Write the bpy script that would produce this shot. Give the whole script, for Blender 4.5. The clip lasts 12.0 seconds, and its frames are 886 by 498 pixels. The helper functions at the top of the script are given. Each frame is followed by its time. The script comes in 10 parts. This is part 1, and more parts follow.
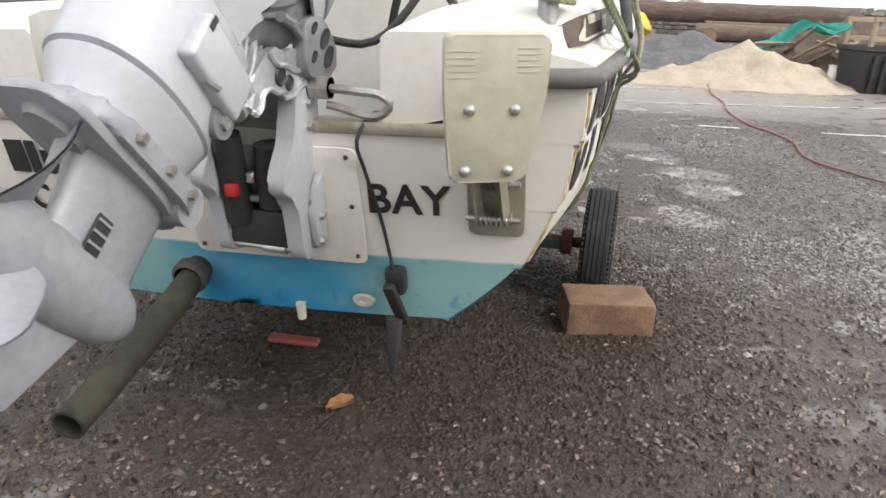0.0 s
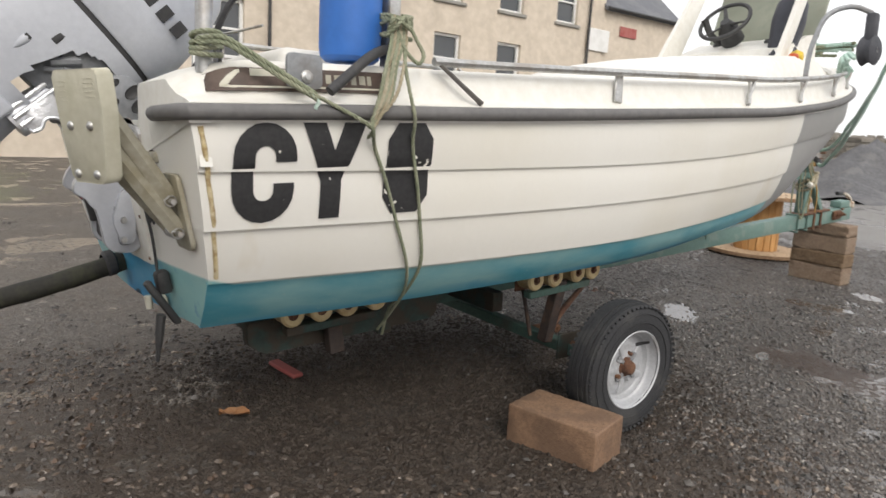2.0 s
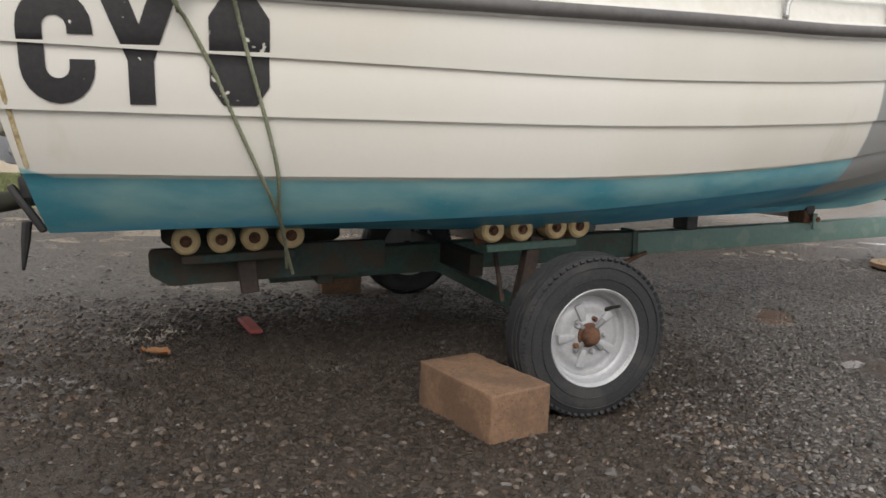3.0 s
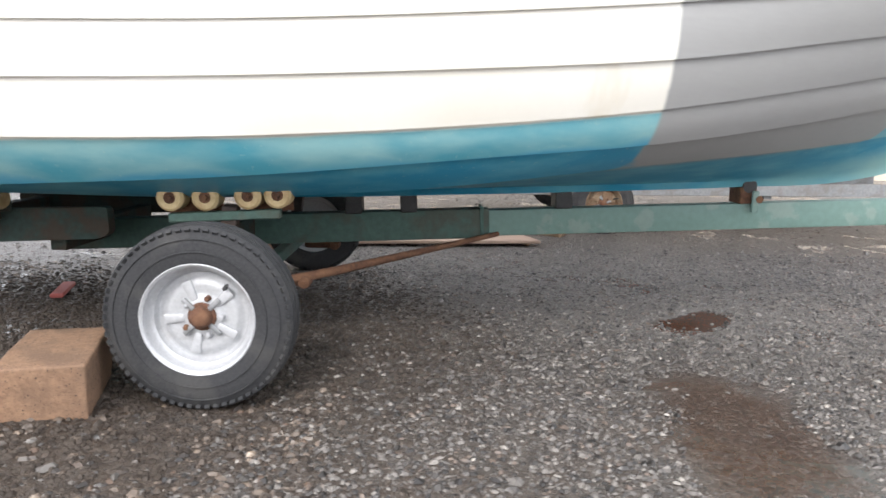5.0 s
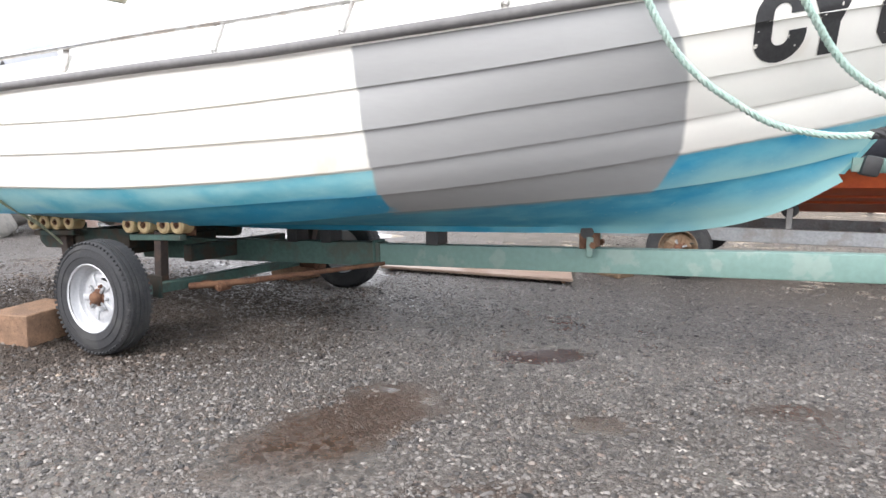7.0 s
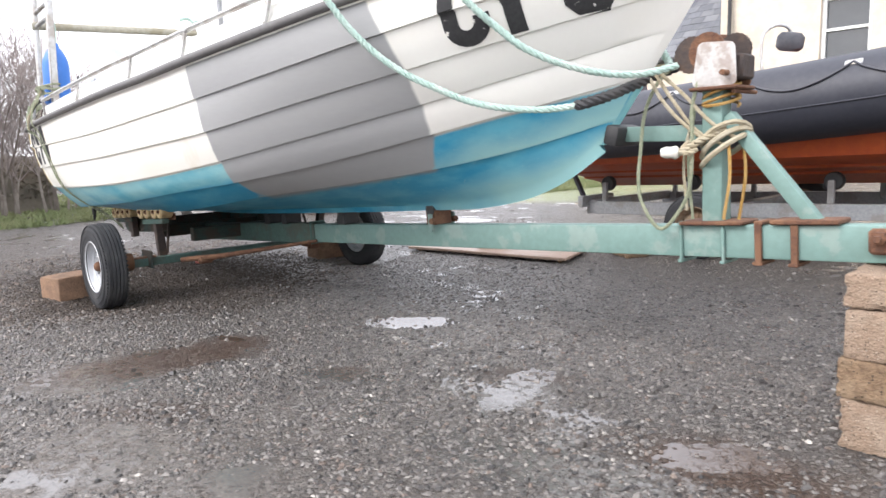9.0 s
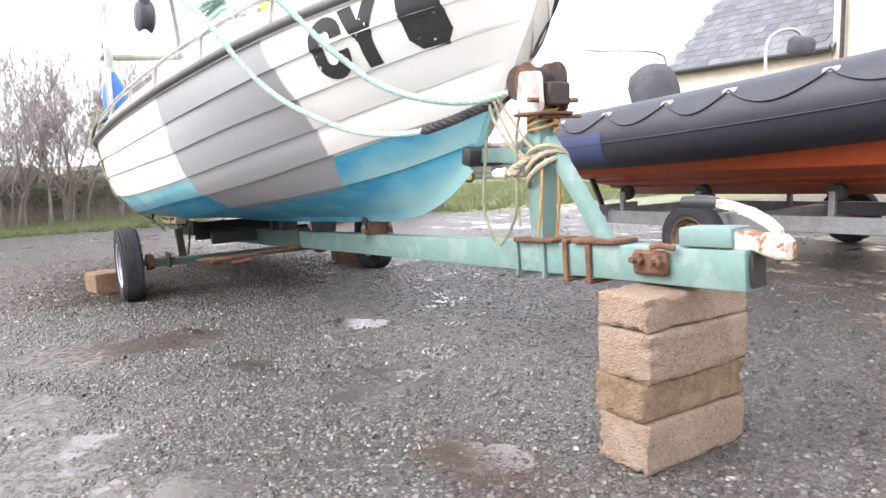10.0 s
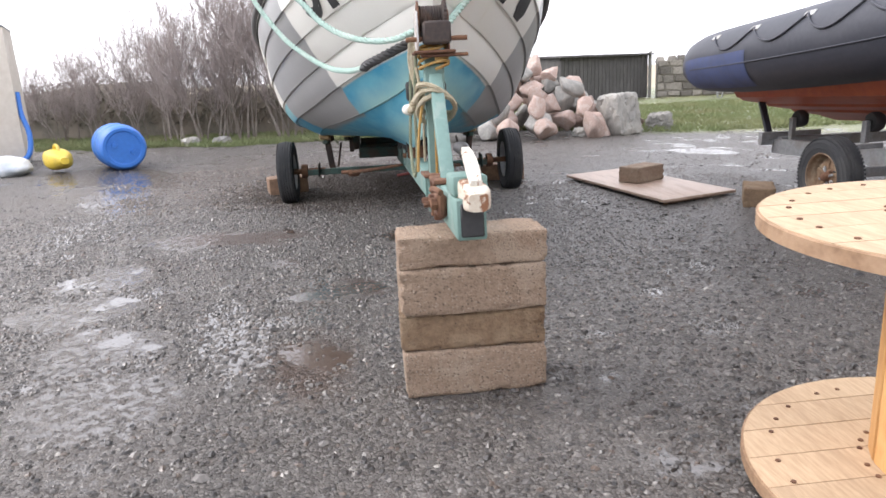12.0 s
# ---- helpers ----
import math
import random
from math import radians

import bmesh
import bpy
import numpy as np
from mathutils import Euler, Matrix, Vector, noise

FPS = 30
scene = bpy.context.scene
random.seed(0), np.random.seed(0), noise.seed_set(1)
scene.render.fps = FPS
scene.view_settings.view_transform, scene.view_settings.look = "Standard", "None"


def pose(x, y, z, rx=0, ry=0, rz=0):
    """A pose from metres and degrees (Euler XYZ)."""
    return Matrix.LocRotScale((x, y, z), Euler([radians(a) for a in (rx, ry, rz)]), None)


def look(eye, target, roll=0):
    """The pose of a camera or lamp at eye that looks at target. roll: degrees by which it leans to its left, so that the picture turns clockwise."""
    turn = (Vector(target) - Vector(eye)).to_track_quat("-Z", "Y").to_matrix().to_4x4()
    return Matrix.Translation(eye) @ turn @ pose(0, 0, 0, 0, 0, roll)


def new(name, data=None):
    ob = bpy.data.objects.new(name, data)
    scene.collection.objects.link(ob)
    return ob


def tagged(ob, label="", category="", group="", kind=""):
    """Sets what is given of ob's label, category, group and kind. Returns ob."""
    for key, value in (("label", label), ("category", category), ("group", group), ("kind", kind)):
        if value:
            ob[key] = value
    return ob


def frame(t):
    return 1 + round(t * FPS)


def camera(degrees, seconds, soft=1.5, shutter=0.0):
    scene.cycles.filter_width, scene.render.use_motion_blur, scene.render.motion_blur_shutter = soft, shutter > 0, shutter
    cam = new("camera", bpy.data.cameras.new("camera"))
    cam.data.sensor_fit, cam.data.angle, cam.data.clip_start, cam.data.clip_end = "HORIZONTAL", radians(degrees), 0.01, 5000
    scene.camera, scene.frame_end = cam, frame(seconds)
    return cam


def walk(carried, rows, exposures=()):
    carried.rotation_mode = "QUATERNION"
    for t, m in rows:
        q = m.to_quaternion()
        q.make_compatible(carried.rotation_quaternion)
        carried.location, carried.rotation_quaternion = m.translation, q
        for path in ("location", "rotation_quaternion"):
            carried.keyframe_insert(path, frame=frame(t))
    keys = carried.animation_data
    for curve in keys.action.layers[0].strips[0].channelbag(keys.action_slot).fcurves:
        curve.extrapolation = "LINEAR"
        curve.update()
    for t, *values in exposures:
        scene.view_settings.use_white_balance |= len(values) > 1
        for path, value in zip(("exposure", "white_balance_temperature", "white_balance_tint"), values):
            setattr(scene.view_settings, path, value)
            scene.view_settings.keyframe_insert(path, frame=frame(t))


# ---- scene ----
cam = camera(66.5, 12.0, shutter=0.18)
PATH = [
    (0, (-3.029, -0.017, 1.233), (-1.207, 0.455, 0.558), 2.3),
    (0.5, (-2.939, -0.481, 1.249), (-1.221, 0.327, 0.62), 2.2),
    (1, (-2.839, -0.892, 1.274), (-1.242, 0.159, 0.687), 2.1),
    (1.5, (-2.564, -1.249, 1.25), (-1.132, 0.041, 0.713), 1.6),
    (2, (-2.13, -1.572, 1.116), (-0.944, -0.001, 0.759), 3.5),
    (2.5, (-1.546, -1.749, 0.837), (-0.659, 0.028, 0.6), 5.9),
    (2.7, (-1.383, -1.784, 0.8), (-0.584, 0.032, 0.552), 4.7),
    (4.3, (-0.137, -1.762, 0.639), (0.181, 0.188, 0.329), 1.7),
    (4.5, (0.081, -1.776, 0.691), (0.331, 0.178, 0.345), 2.1),
    (5, (0.616, -1.828, 0.754), (0.675, 0.142, 0.417), 2.1),
    (5.5, (1.16, -1.85, 0.799), (1.001, 0.116, 0.47), 2.5),
    (6, (1.695, -1.879, 0.846), (1.29, 0.052, 0.522), 2.4),
    (6.5, (2.202, -1.971, 0.852), (1.551, -0.101, 0.569), 1.9),
    (6.7, (2.431, -1.999, 0.868), (1.681, -0.166, 0.596), 1.8),
    (8.5, (3.979, -1.512, 0.923), (2.645, -0.05, 0.638), -1.3),
    (9, (4.451, -1.208, 0.88), (2.994, 0.13, 0.584), -1.8),
    (9.5, (4.881, -0.864, 0.905), (3.303, 0.323, 0.583), -2.8),
    (10, (5.277, -0.552, 0.917), (3.588, 0.483, 0.641), -2.3),
    (10.5, (5.56, -0.198, 0.933), (3.751, 0.618, 0.689), -2.4),
    (11, (5.804, 0.128, 0.951), (3.911, 0.714, 0.682), -1.9),
    (11.5, (5.911, 0.438, 0.932), (3.976, 0.806, 0.586), -1.8),
    (12, (5.954, 0.803, 0.953), (4.023, 0.978, 0.463), -2.9),
]
walk(cam, [(t, look(eye, target, roll)) for t, eye, target, roll in PATH],
     exposures=[(0, 0.98, 6650, 11), (0.5, 0.92, 6650, 11), (1.0, 0.80, 6650, 11), (1.5, 0.68, 6650, 11), (2.0, 0.52, 6650, 11), (2.5, 0.13, 6700, 11), (2.7, 0.18, 6700, 11), (4.3, 1.05, 6300, 12), (4.5, 1.2, 6300, 12), (5.0, 1.46, 6300, 12), (5.5, 1.62, 6300, 12), (6.0, 1.6, 6300, 13), (6.5, 1.78, 6250, 13), (6.7, 1.75, 6250, 13), (8.5, 1.42, 6250, 13), (9.0, 1.55, 6250, 14), (9.5, 1.78, 6250, 15), (10.0, 1.85, 6250, 15), (10.5, 1.8, 6250, 15), (11.0, 1.35, 6250, 14), (11.5, 1.12, 6300, 14), (12.0, 1.42, 6250, 15)])

# ---- world and light ----
world = bpy.data.worlds.new("overcast_sky")
scene.world = world
world.use_nodes = True
wn, wl = world.node_tree.nodes, world.node_tree.links
wn.clear()
sky = wn.new("ShaderNodeTexSky")
sky.sky_type, sky.sun_disc = "NISHITA", False
sky.sun_elevation, sky.sun_rotation = radians(38), radians(200)
sky.air_density, sky.dust_density, sky.ozone_density = 1.0, 4.0, 1.0
skybg, cloudbg, wmix, wout = wn.new("ShaderNodeBackground"), wn.new("ShaderNodeBackground"), wn.new("ShaderNodeMixShader"), wn.new("ShaderNodeOutputWorld")
skybg.inputs["Strength"].default_value = 0.12
wtc, wmap, wnoise, wramp = wn.new("ShaderNodeTexCoord"), wn.new("ShaderNodeMapping"), wn.new("ShaderNodeTexNoise"), wn.new("ShaderNodeValToRGB")
wmap.inputs["Scale"].default_value = (1.2, 1.2, 3.0)
wnoise.inputs["Scale"].default_value, wnoise.inputs["Detail"].default_value = 1.6, 4
wramp.color_ramp.elements[0].position, wramp.color_ramp.elements[0].color = 0.3, (0.90, 0.915, 0.94, 1)
wramp.color_ramp.elements[1].position, wramp.color_ramp.elements[1].color = 0.75, (1.0, 1.0, 1.0, 1)
wl.new(wtc.outputs["Generated"], wmap.inputs["Vector"])
wl.new(wmap.outputs["Vector"], wnoise.inputs["Vector"])
wl.new(wnoise.outputs["Fac"], wramp.inputs["Fac"])
wl.new(wramp.outputs["Color"], cloudbg.inputs["Color"])
cloudbg.inputs["Strength"].default_value = 1.0
wl.new(sky.outputs["Color"], skybg.inputs["Color"])
wmix.inputs["Fac"].default_value = 0.85
wl.new(skybg.outputs[0], wmix.inputs[1])
wl.new(cloudbg.outputs[0], wmix.inputs[2])
wl.new(wmix.outputs[0], wout.inputs["Surface"])
sun = new("sun", bpy.data.lights.new("sun", "SUN"))
sun.data.energy, sun.data.angle, sun.data.color = 0.9, radians(25), (1.0, 0.97, 0.92)
sun.matrix_world = look((-3, -9, 8), (0, 0, 0))


# ---- materials ----
def mat(name, c1, c2=None, c3=None, rough=0.6, metal=0.0, grain=60.0, patch=3.0, bump=0.15, bump_scale=None,
        amount3=0.35, rough2=None, coat=0.0, stretch=(1, 1, 1), spec=0.5, vary=0.0, sharp=0.12, chip=None, pores=None):
    """Base colour c1 broken by fine grain c2 and larger stains c3, with bump and uneven gloss."""
    m = bpy.data.materials.new(name)
    m.use_nodes = True
    n, l = m.node_tree.nodes, m.node_tree.links
    p = n["Principled BSDF"]
    tc, mp = n.new("ShaderNodeTexCoord"), n.new("ShaderNodeMapping")
    mp.inputs["Scale"].default_value = stretch
    l.new(tc.outputs["Object"], mp.inputs["Vector"])
    info = n.new("ShaderNodeObjectInfo")
    off = n.new("ShaderNodeVectorMath")
    off.operation = "MULTIPLY_ADD"
    off.inputs[1].default_value = (37.0, 19.0, 53.0)
    comb = n.new("ShaderNodeCombineXYZ")
    for i in range(3):
        l.new(info.outputs["Random"], comb.inputs[i])
    l.new(comb.outputs[0], off.inputs[0])
    l.new(mp.outputs[0], off.inputs[2])
    fine, big = n.new("ShaderNodeTexNoise"), n.new("ShaderNodeTexNoise")
    for t, s, d in ((fine, grain, 5), (big, patch, 6)):
        t.inputs["Scale"].default_value, t.inputs["Detail"].default_value, t.inputs["Roughness"].default_value = s, d, 0.6
        l.new(off.outputs[0], t.inputs["Vector"])
    c2, c3 = c2 or tuple(v * 0.82 for v in c1), c3 or tuple(v * 0.65 for v in c1)
    r1, r2 = n.new("ShaderNodeValToRGB"), n.new("ShaderNodeValToRGB")
    r1.color_ramp.elements[0].position, r1.color_ramp.elements[1].position = 0.35, 0.65
    r2.color_ramp.elements[0].position, r2.color_ramp.elements[1].position = 0.62 - amount3 * 0.4, 0.62 - amount3 * 0.4 + sharp
    if chip:
        r2.color_ramp.elements[0].position, r2.color_ramp.elements[1].position, amount3 = chip, chip + sharp, 1.0
    l.new(fine.outputs["Fac"], r1.inputs["Fac"])
    l.new(big.outputs["Fac"], r2.inputs["Fac"])
    m1, m2 = n.new("ShaderNodeMix"), n.new("ShaderNodeMix")
    m1.data_type = m2.data_type = "RGBA"
    m1.inputs["A"].default_value, m1.inputs["B"].default_value = (*c1, 1), (*c2, 1)
    m2.inputs["B"].default_value = (*c3, 1)
    l.new(r1.outputs["Color"], m1.inputs["Factor"])
    l.new(m1.outputs["Result"], m2.inputs["A"])
    fac = n.new("ShaderNodeMath")
    fac.operation = "MULTIPLY"
    fac.inputs[1].default_value = min(1.0, amount3 * 1.6)
    l.new(r2.outputs["Color"], fac.inputs[0])
    l.new(fac.outputs[0], m2.inputs["Factor"])
    colour = m2.outputs["Result"]
    if pores:
        # small dark pits and pale chips of aggregate
        for scale, share, tone in pores:
            vo, ve, th = n.new("ShaderNodeTexVoronoi"), n.new("ShaderNodeSeparateColor"), n.new("ShaderNodeMath")
            vo.inputs["Scale"].default_value = scale
            l.new(off.outputs[0], vo.inputs["Vector"])
            l.new(vo.outputs["Color"], ve.inputs[0])
            th.operation = "LESS_THAN"
            sm = n.new("ShaderNodeMath")
            sm.operation = "ADD"
            l.new(vo.outputs["Distance"], sm.inputs[0])
            l.new(ve.outputs[0], sm.inputs[1])
            l.new(sm.outputs[0], th.inputs[0])
            th.inputs[1].default_value = share
            pm = n.new("ShaderNodeMix")
            pm.data_type = "RGBA"
            pm.inputs["B"].default_value = (*tone, 1)
            l.new(th.outputs[0], pm.inputs["Factor"])
            l.new(colour, pm.inputs["A"])
            colour = pm.outputs["Result"]
    if vary:
        hsv, ma = n.new("ShaderNodeHueSaturation"), n.new("ShaderNodeMapRange")
        ma.inputs["To Min"].default_value, ma.inputs["To Max"].default_value = 1 - vary, 1 + vary
        l.new(info.outputs["Random"], ma.inputs["Value"])
        l.new(ma.outputs[0], hsv.inputs["Value"])
        l.new(colour, hsv.inputs["Color"])
        colour = hsv.outputs["Color"]
    l.new(colour, p.inputs["Base Color"])
    rr = n.new("ShaderNodeMapRange")
    rr.inputs["To Min"].default_value, rr.inputs["To Max"].default_value = rough, rough2 if rough2 is not None else min(1, rough + 0.18)
    l.new(big.outputs["Fac"], rr.inputs["Value"])
    l.new(rr.outputs[0], p.inputs["Roughness"])
    p.inputs["Metallic"].default_value = metal
    p.inputs["Specular IOR Level"].default_value = spec
    p.inputs["Coat Weight"].default_value = coat
    if bump:
        b = n.new("ShaderNodeBump")
        b.inputs["Strength"].default_value, b.inputs["Distance"].default_value = bump, 0.01
        if bump_scale:
            t = n.new("ShaderNodeTexNoise")
            t.inputs["Scale"].default_value, t.inputs["Detail"].default_value = bump_scale, 4
            l.new(off.outputs[0], t.inputs["Vector"])
            l.new(t.outputs["Fac"], b.inputs["Height"])
        else:
            l.new(fine.outputs["Fac"], b.inputs["Height"])
        l.new(b.outputs[0], p.inputs["Normal"])
    return m


WHITE = mat("white_gelcoat", (0.78, 0.77, 0.72), (0.72, 0.70, 0.64), (0.60, 0.55, 0.42), 0.35, grain=25, patch=2.2, bump=0.04, amount3=0.18, sharp=0.3)
CREAMY = mat("yellowed_gelcoat", (0.62, 0.60, 0.50), (0.55, 0.53, 0.43), (0.42, 0.38, 0.27), 0.4, grain=30, patch=5, bump=0.05, amount3=0.3, sharp=0.3)
RUBRAIL = mat("faded_rubbing_strake", (0.125, 0.122, 0.120), (0.15, 0.146, 0.143), (0.21, 0.205, 0.20), 0.55, grain=40, patch=5, bump=0.08, amount3=0.35, sharp=0.3)
RUBBER = mat("black_rubber", (0.035, 0.035, 0.038), (0.055, 0.055, 0.055), (0.09, 0.085, 0.08), 0.6, grain=80, patch=6, bump=0.1)
TYRE = mat("tyre_rubber", (0.030, 0.031, 0.034), (0.045, 0.046, 0.048), (0.078, 0.076, 0.073), 0.75, grain=120, patch=7, bump=0.2, amount3=0.3, spec=0.3)
RIM = mat("silver_rim_paint", (0.50, 0.51, 0.525), (0.43, 0.44, 0.455), (0.30, 0.28, 0.26), 0.4, metal=0.25, grain=90, patch=9, bump=0.05, amount3=0.2)
RUST = mat("rust", (0.145, 0.068, 0.038), (0.085, 0.042, 0.027), (0.21, 0.11, 0.06), 0.85, grain=90, patch=12, bump=0.5, amount3=0.4)
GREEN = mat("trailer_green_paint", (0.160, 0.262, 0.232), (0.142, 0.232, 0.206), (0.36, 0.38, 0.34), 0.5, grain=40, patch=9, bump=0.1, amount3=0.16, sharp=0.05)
# stained trailer green for under the hull, its shade mixed into both colours
GREEN_DEEP_SHADE = mat("rust_stained_green_in_shade", (0.032, 0.058, 0.050), (0.026, 0.040, 0.035), (0.060, 0.038, 0.026), 0.75, grain=50, patch=9, bump=0.3, amount3=0.45)
GREEN_SHADE = mat("grimy_green_in_shade", (0.070, 0.130, 0.110), (0.054, 0.098, 0.083), (0.085, 0.062, 0.045), 0.65, grain=50, patch=6, bump=0.2, amount3=0.3)
DARKRUST = mat("dark_greasy_rust", (0.055, 0.040, 0.034), (0.038, 0.029, 0.026), (0.11, 0.065, 0.042), 0.7, grain=60, patch=10, bump=0.3)
BLOCK = mat("concrete_block", (0.31, 0.225, 0.160), (0.225, 0.160, 0.112), (0.37, 0.295, 0.225), 0.92, grain=55, patch=7, bump=0.9, bump_scale=150, amount3=0.3, vary=0.10, pores=((150, 0.40, (0.085, 0.062, 0.045)), (330, 0.42, (0.12, 0.09, 0.065)), (210, 0.34, (0.46, 0.40, 0.33))))
WETBLOCK = mat("wet_orange_concrete", (0.27, 0.165, 0.100), (0.195, 0.115, 0.070), (0.13, 0.080, 0.052), 0.7, grain=70, patch=6, bump=0.35, bump_scale=140, amount3=0.4, vary=0.08, pores=((150, 0.36, (0.07, 0.045, 0.03)), (300, 0.38, (0.10, 0.065, 0.045))))
BLOCK_DARK = mat("mossy_concrete_block", (0.235, 0.158, 0.095), (0.155, 0.102, 0.062), (0.29, 0.215, 0.14), 0.9, grain=50, patch=9, bump=0.9, bump_scale=130, amount3=0.35, pores=((130, 0.42, (0.055, 0.040, 0.028)), (300, 0.40, (0.09, 0.065, 0.045))))
PLYWOOD = mat("spool_timber", (0.53, 0.39, 0.25), (0.43, 0.305, 0.19), (0.33, 0.225, 0.14), 0.7, grain=18, patch=3, bump=0.12, stretch=(1, 7, 7), amount3=0.35, sharp=0.3, vary=0.08)
PLY_EDGE = mat("weathered_spool_edge", (0.30, 0.19, 0.11), (0.20, 0.12, 0.07), (0.40, 0.27, 0.17), 0.8, grain=40, patch=9, bump=0.3)
WETPLY = mat("wet_plywood_sheet", (0.42, 0.31, 0.24), (0.36, 0.26, 0.20), (0.28, 0.20, 0.15), 0.35, grain=15, patch=2, bump=0.08, stretch=(1, 6, 6))
NAVY = mat("navy_hypalon", (0.027, 0.029, 0.040), (0.037, 0.039, 0.050), (0.085, 0.086, 0.095), 0.45, grain=30, patch=2.5, bump=0.04, amount3=0.25, sharp=0.3)
ORANGE = mat("orange_red_hull_paint", (0.50, 0.095, 0.022), (0.42, 0.07, 0.02), (0.30, 0.05, 0.025), 0.35, grain=20, patch=3, bump=0.03, amount3=0.2, sharp=0.3)
GALV = mat("galvanised_steel", (0.36, 0.37, 0.38), (0.28, 0.29, 0.30), (0.22, 0.19, 0.16), 0.5, metal=0.6, grain=50, patch=5, bump=0.1, amount3=0.3)
STEEL = mat("stainless_tube", (0.55, 0.55, 0.54), (0.45, 0.45, 0.44), (0.30, 0.25, 0.2), 0.35, metal=0.8, grain=80, patch=8, bump=0.03)
SILVER = mat("outboard_silver_paint", (0.50, 0.52, 0.56), (0.46, 0.48, 0.52), (0.38, 0.40, 0.43), 0.32, metal=0.12, grain=60, patch=4, bump=0.03, amount3=0.2, coat=0.3, sharp=0.3)
# the outboard silver again, darkened to carry the shade on the lower unit
SILVER_SHADE = mat("shaded_lower_unit_paint", (0.33, 0.345, 0.375), (0.28, 0.295, 0.32), (0.22, 0.23, 0.245), 0.38, metal=0.12, grain=50, patch=5, bump=0.05, amount3=0.3, sharp=0.3)
CASTING = mat("bare_aluminium_casting", (0.74, 0.75, 0.77), (0.64, 0.65, 0.67), (0.42, 0.43, 0.44), 0.22, metal=0.75, grain=60, patch=14, bump=0.25)
BLACK = mat("black_plastic", (0.022, 0.022, 0.024), (0.03, 0.03, 0.03), (0.05, 0.05, 0.05), 0.45, grain=60, patch=6, bump=0.05)
LETTER = mat("black_lettering_paint", (0.018, 0.018, 0.02), (0.03, 0.03, 0.03), (0.06, 0.058, 0.055), 0.5, grain=60, patch=9, bump=0.02, amount3=0.2)
BLUE = mat("blue_barrel_plastic", (0.035, 0.16, 0.52), (0.03, 0.14, 0.46), (0.06, 0.20, 0.55), 0.4, grain=20, patch=3, bump=0.03, amount3=0.2, sharp=0.3)
YELLOW = mat("yellow_plastic", (0.68, 0.50, 0.05), (0.60, 0.42, 0.04), (0.45, 0.34, 0.08), 0.5, grain=25, patch=5, bump=0.05)
ROPE = mat("weathered_green_rope", (0.29, 0.31, 0.21), (0.20, 0.225, 0.15), (0.38, 0.38, 0.28), 0.9, grain=130, patch=14, bump=0.6)
ROPE_TEAL = mat("pale_teal_rope", (0.45, 0.60, 0.53), (0.36, 0.50, 0.44), (0.55, 0.64, 0.57), 0.85, grain=120, patch=12, bump=0.5)
ROPE_CREAM = mat("cream_rope", (0.42, 0.37, 0.26), (0.32, 0.27, 0.18), (0.50, 0.46, 0.36), 0.9, grain=130, patch=14, bump=0.6)
STRAW = mat("orange_twine", (0.40, 0.24, 0.06), (0.30, 0.17, 0.05), (0.45, 0.30, 0.12), 0.9, grain=130, patch=14, bump=0.6)
STONEWALL = mat("grey_stone", (0.22, 0.20, 0.17), (0.15, 0.14, 0.12), (0.30, 0.28, 0.24), 0.9, grain=14, patch=2.5, bump=0.5, amount3=0.35, vary=0.25)
SLATE = mat("slate_roof", (0.125, 0.13, 0.145), (0.10, 0.105, 0.118), (0.17, 0.175, 0.18), 0.65, grain=9, patch=1.2, bump=0.2, vary=0.18)
CONCRETE = mat("rough_concrete", (0.34, 0.33, 0.30), (0.27, 0.26, 0.24), (0.22, 0.21, 0.18), 0.9, grain=25, patch=2, bump=0.3)
BARK = mat("bare_twig_bark", (0.22, 0.19, 0.165), (0.16, 0.135, 0.115), (0.28, 0.255, 0.22), 0.9, grain=60, patch=5, bump=0.2)
SAND = mat("pale_sand", (0.47, 0.41, 0.325), (0.39, 0.335, 0.26), (0.30, 0.255, 0.20), 0.95, grain=22, patch=2.6, bump=0.9, amount3=0.42, sharp=0.2)
STONECHIP = mat("dark_gravel_heap", (0.15, 0.15, 0.155), (0.09, 0.09, 0.095), (0.2, 0.195, 0.19), 0.9, grain=22, patch=3, bump=0.8, amount3=0.3)
NET = mat("teal_fishing_net", (0.04, 0.30, 0.25), (0.03, 0.22, 0.19), (0.08, 0.36, 0.30), 0.9, grain=30, patch=5, bump=0.6)
LINEPAINT = mat("worn_white_line", (0.70, 0.70, 0.68), (0.55, 0.54, 0.52), (0.25, 0.24, 0.23), 0.7, grain=20, patch=2.2, bump=0.1, amount3=0.35)


# ---- mesh helpers ----
def sharpen(bm, angle=38):
    lim = radians(angle)
    for f in bm.faces:
        f.smooth = True
    for e in bm.edges:
        e.smooth = not (len(e.link_faces) == 2 and e.calc_face_angle(0) > lim)


def part(name, bm, material, parent=None, label="", m=None, angle=38, recalc=True):
    """Links a bmesh as one mesh object, under a thing or a part where one is given."""
    if recalc:
        bmesh.ops.recalc_face_normals(bm, faces=bm.faces[:])
    sharpen(bm, angle)
    me = bpy.data.meshes.new(name)
    bm.to_mesh(me)
    bm.free()
    for mm in material if isinstance(material, (list, tuple)) else [material]:
        me.materials.append(mm)
    ob = new(name, me)
    if m is not None:
        ob.matrix_basis = m
    if parent is not None:
        ob.parent = parent
    if label:
        ob["label"] = label
    return ob


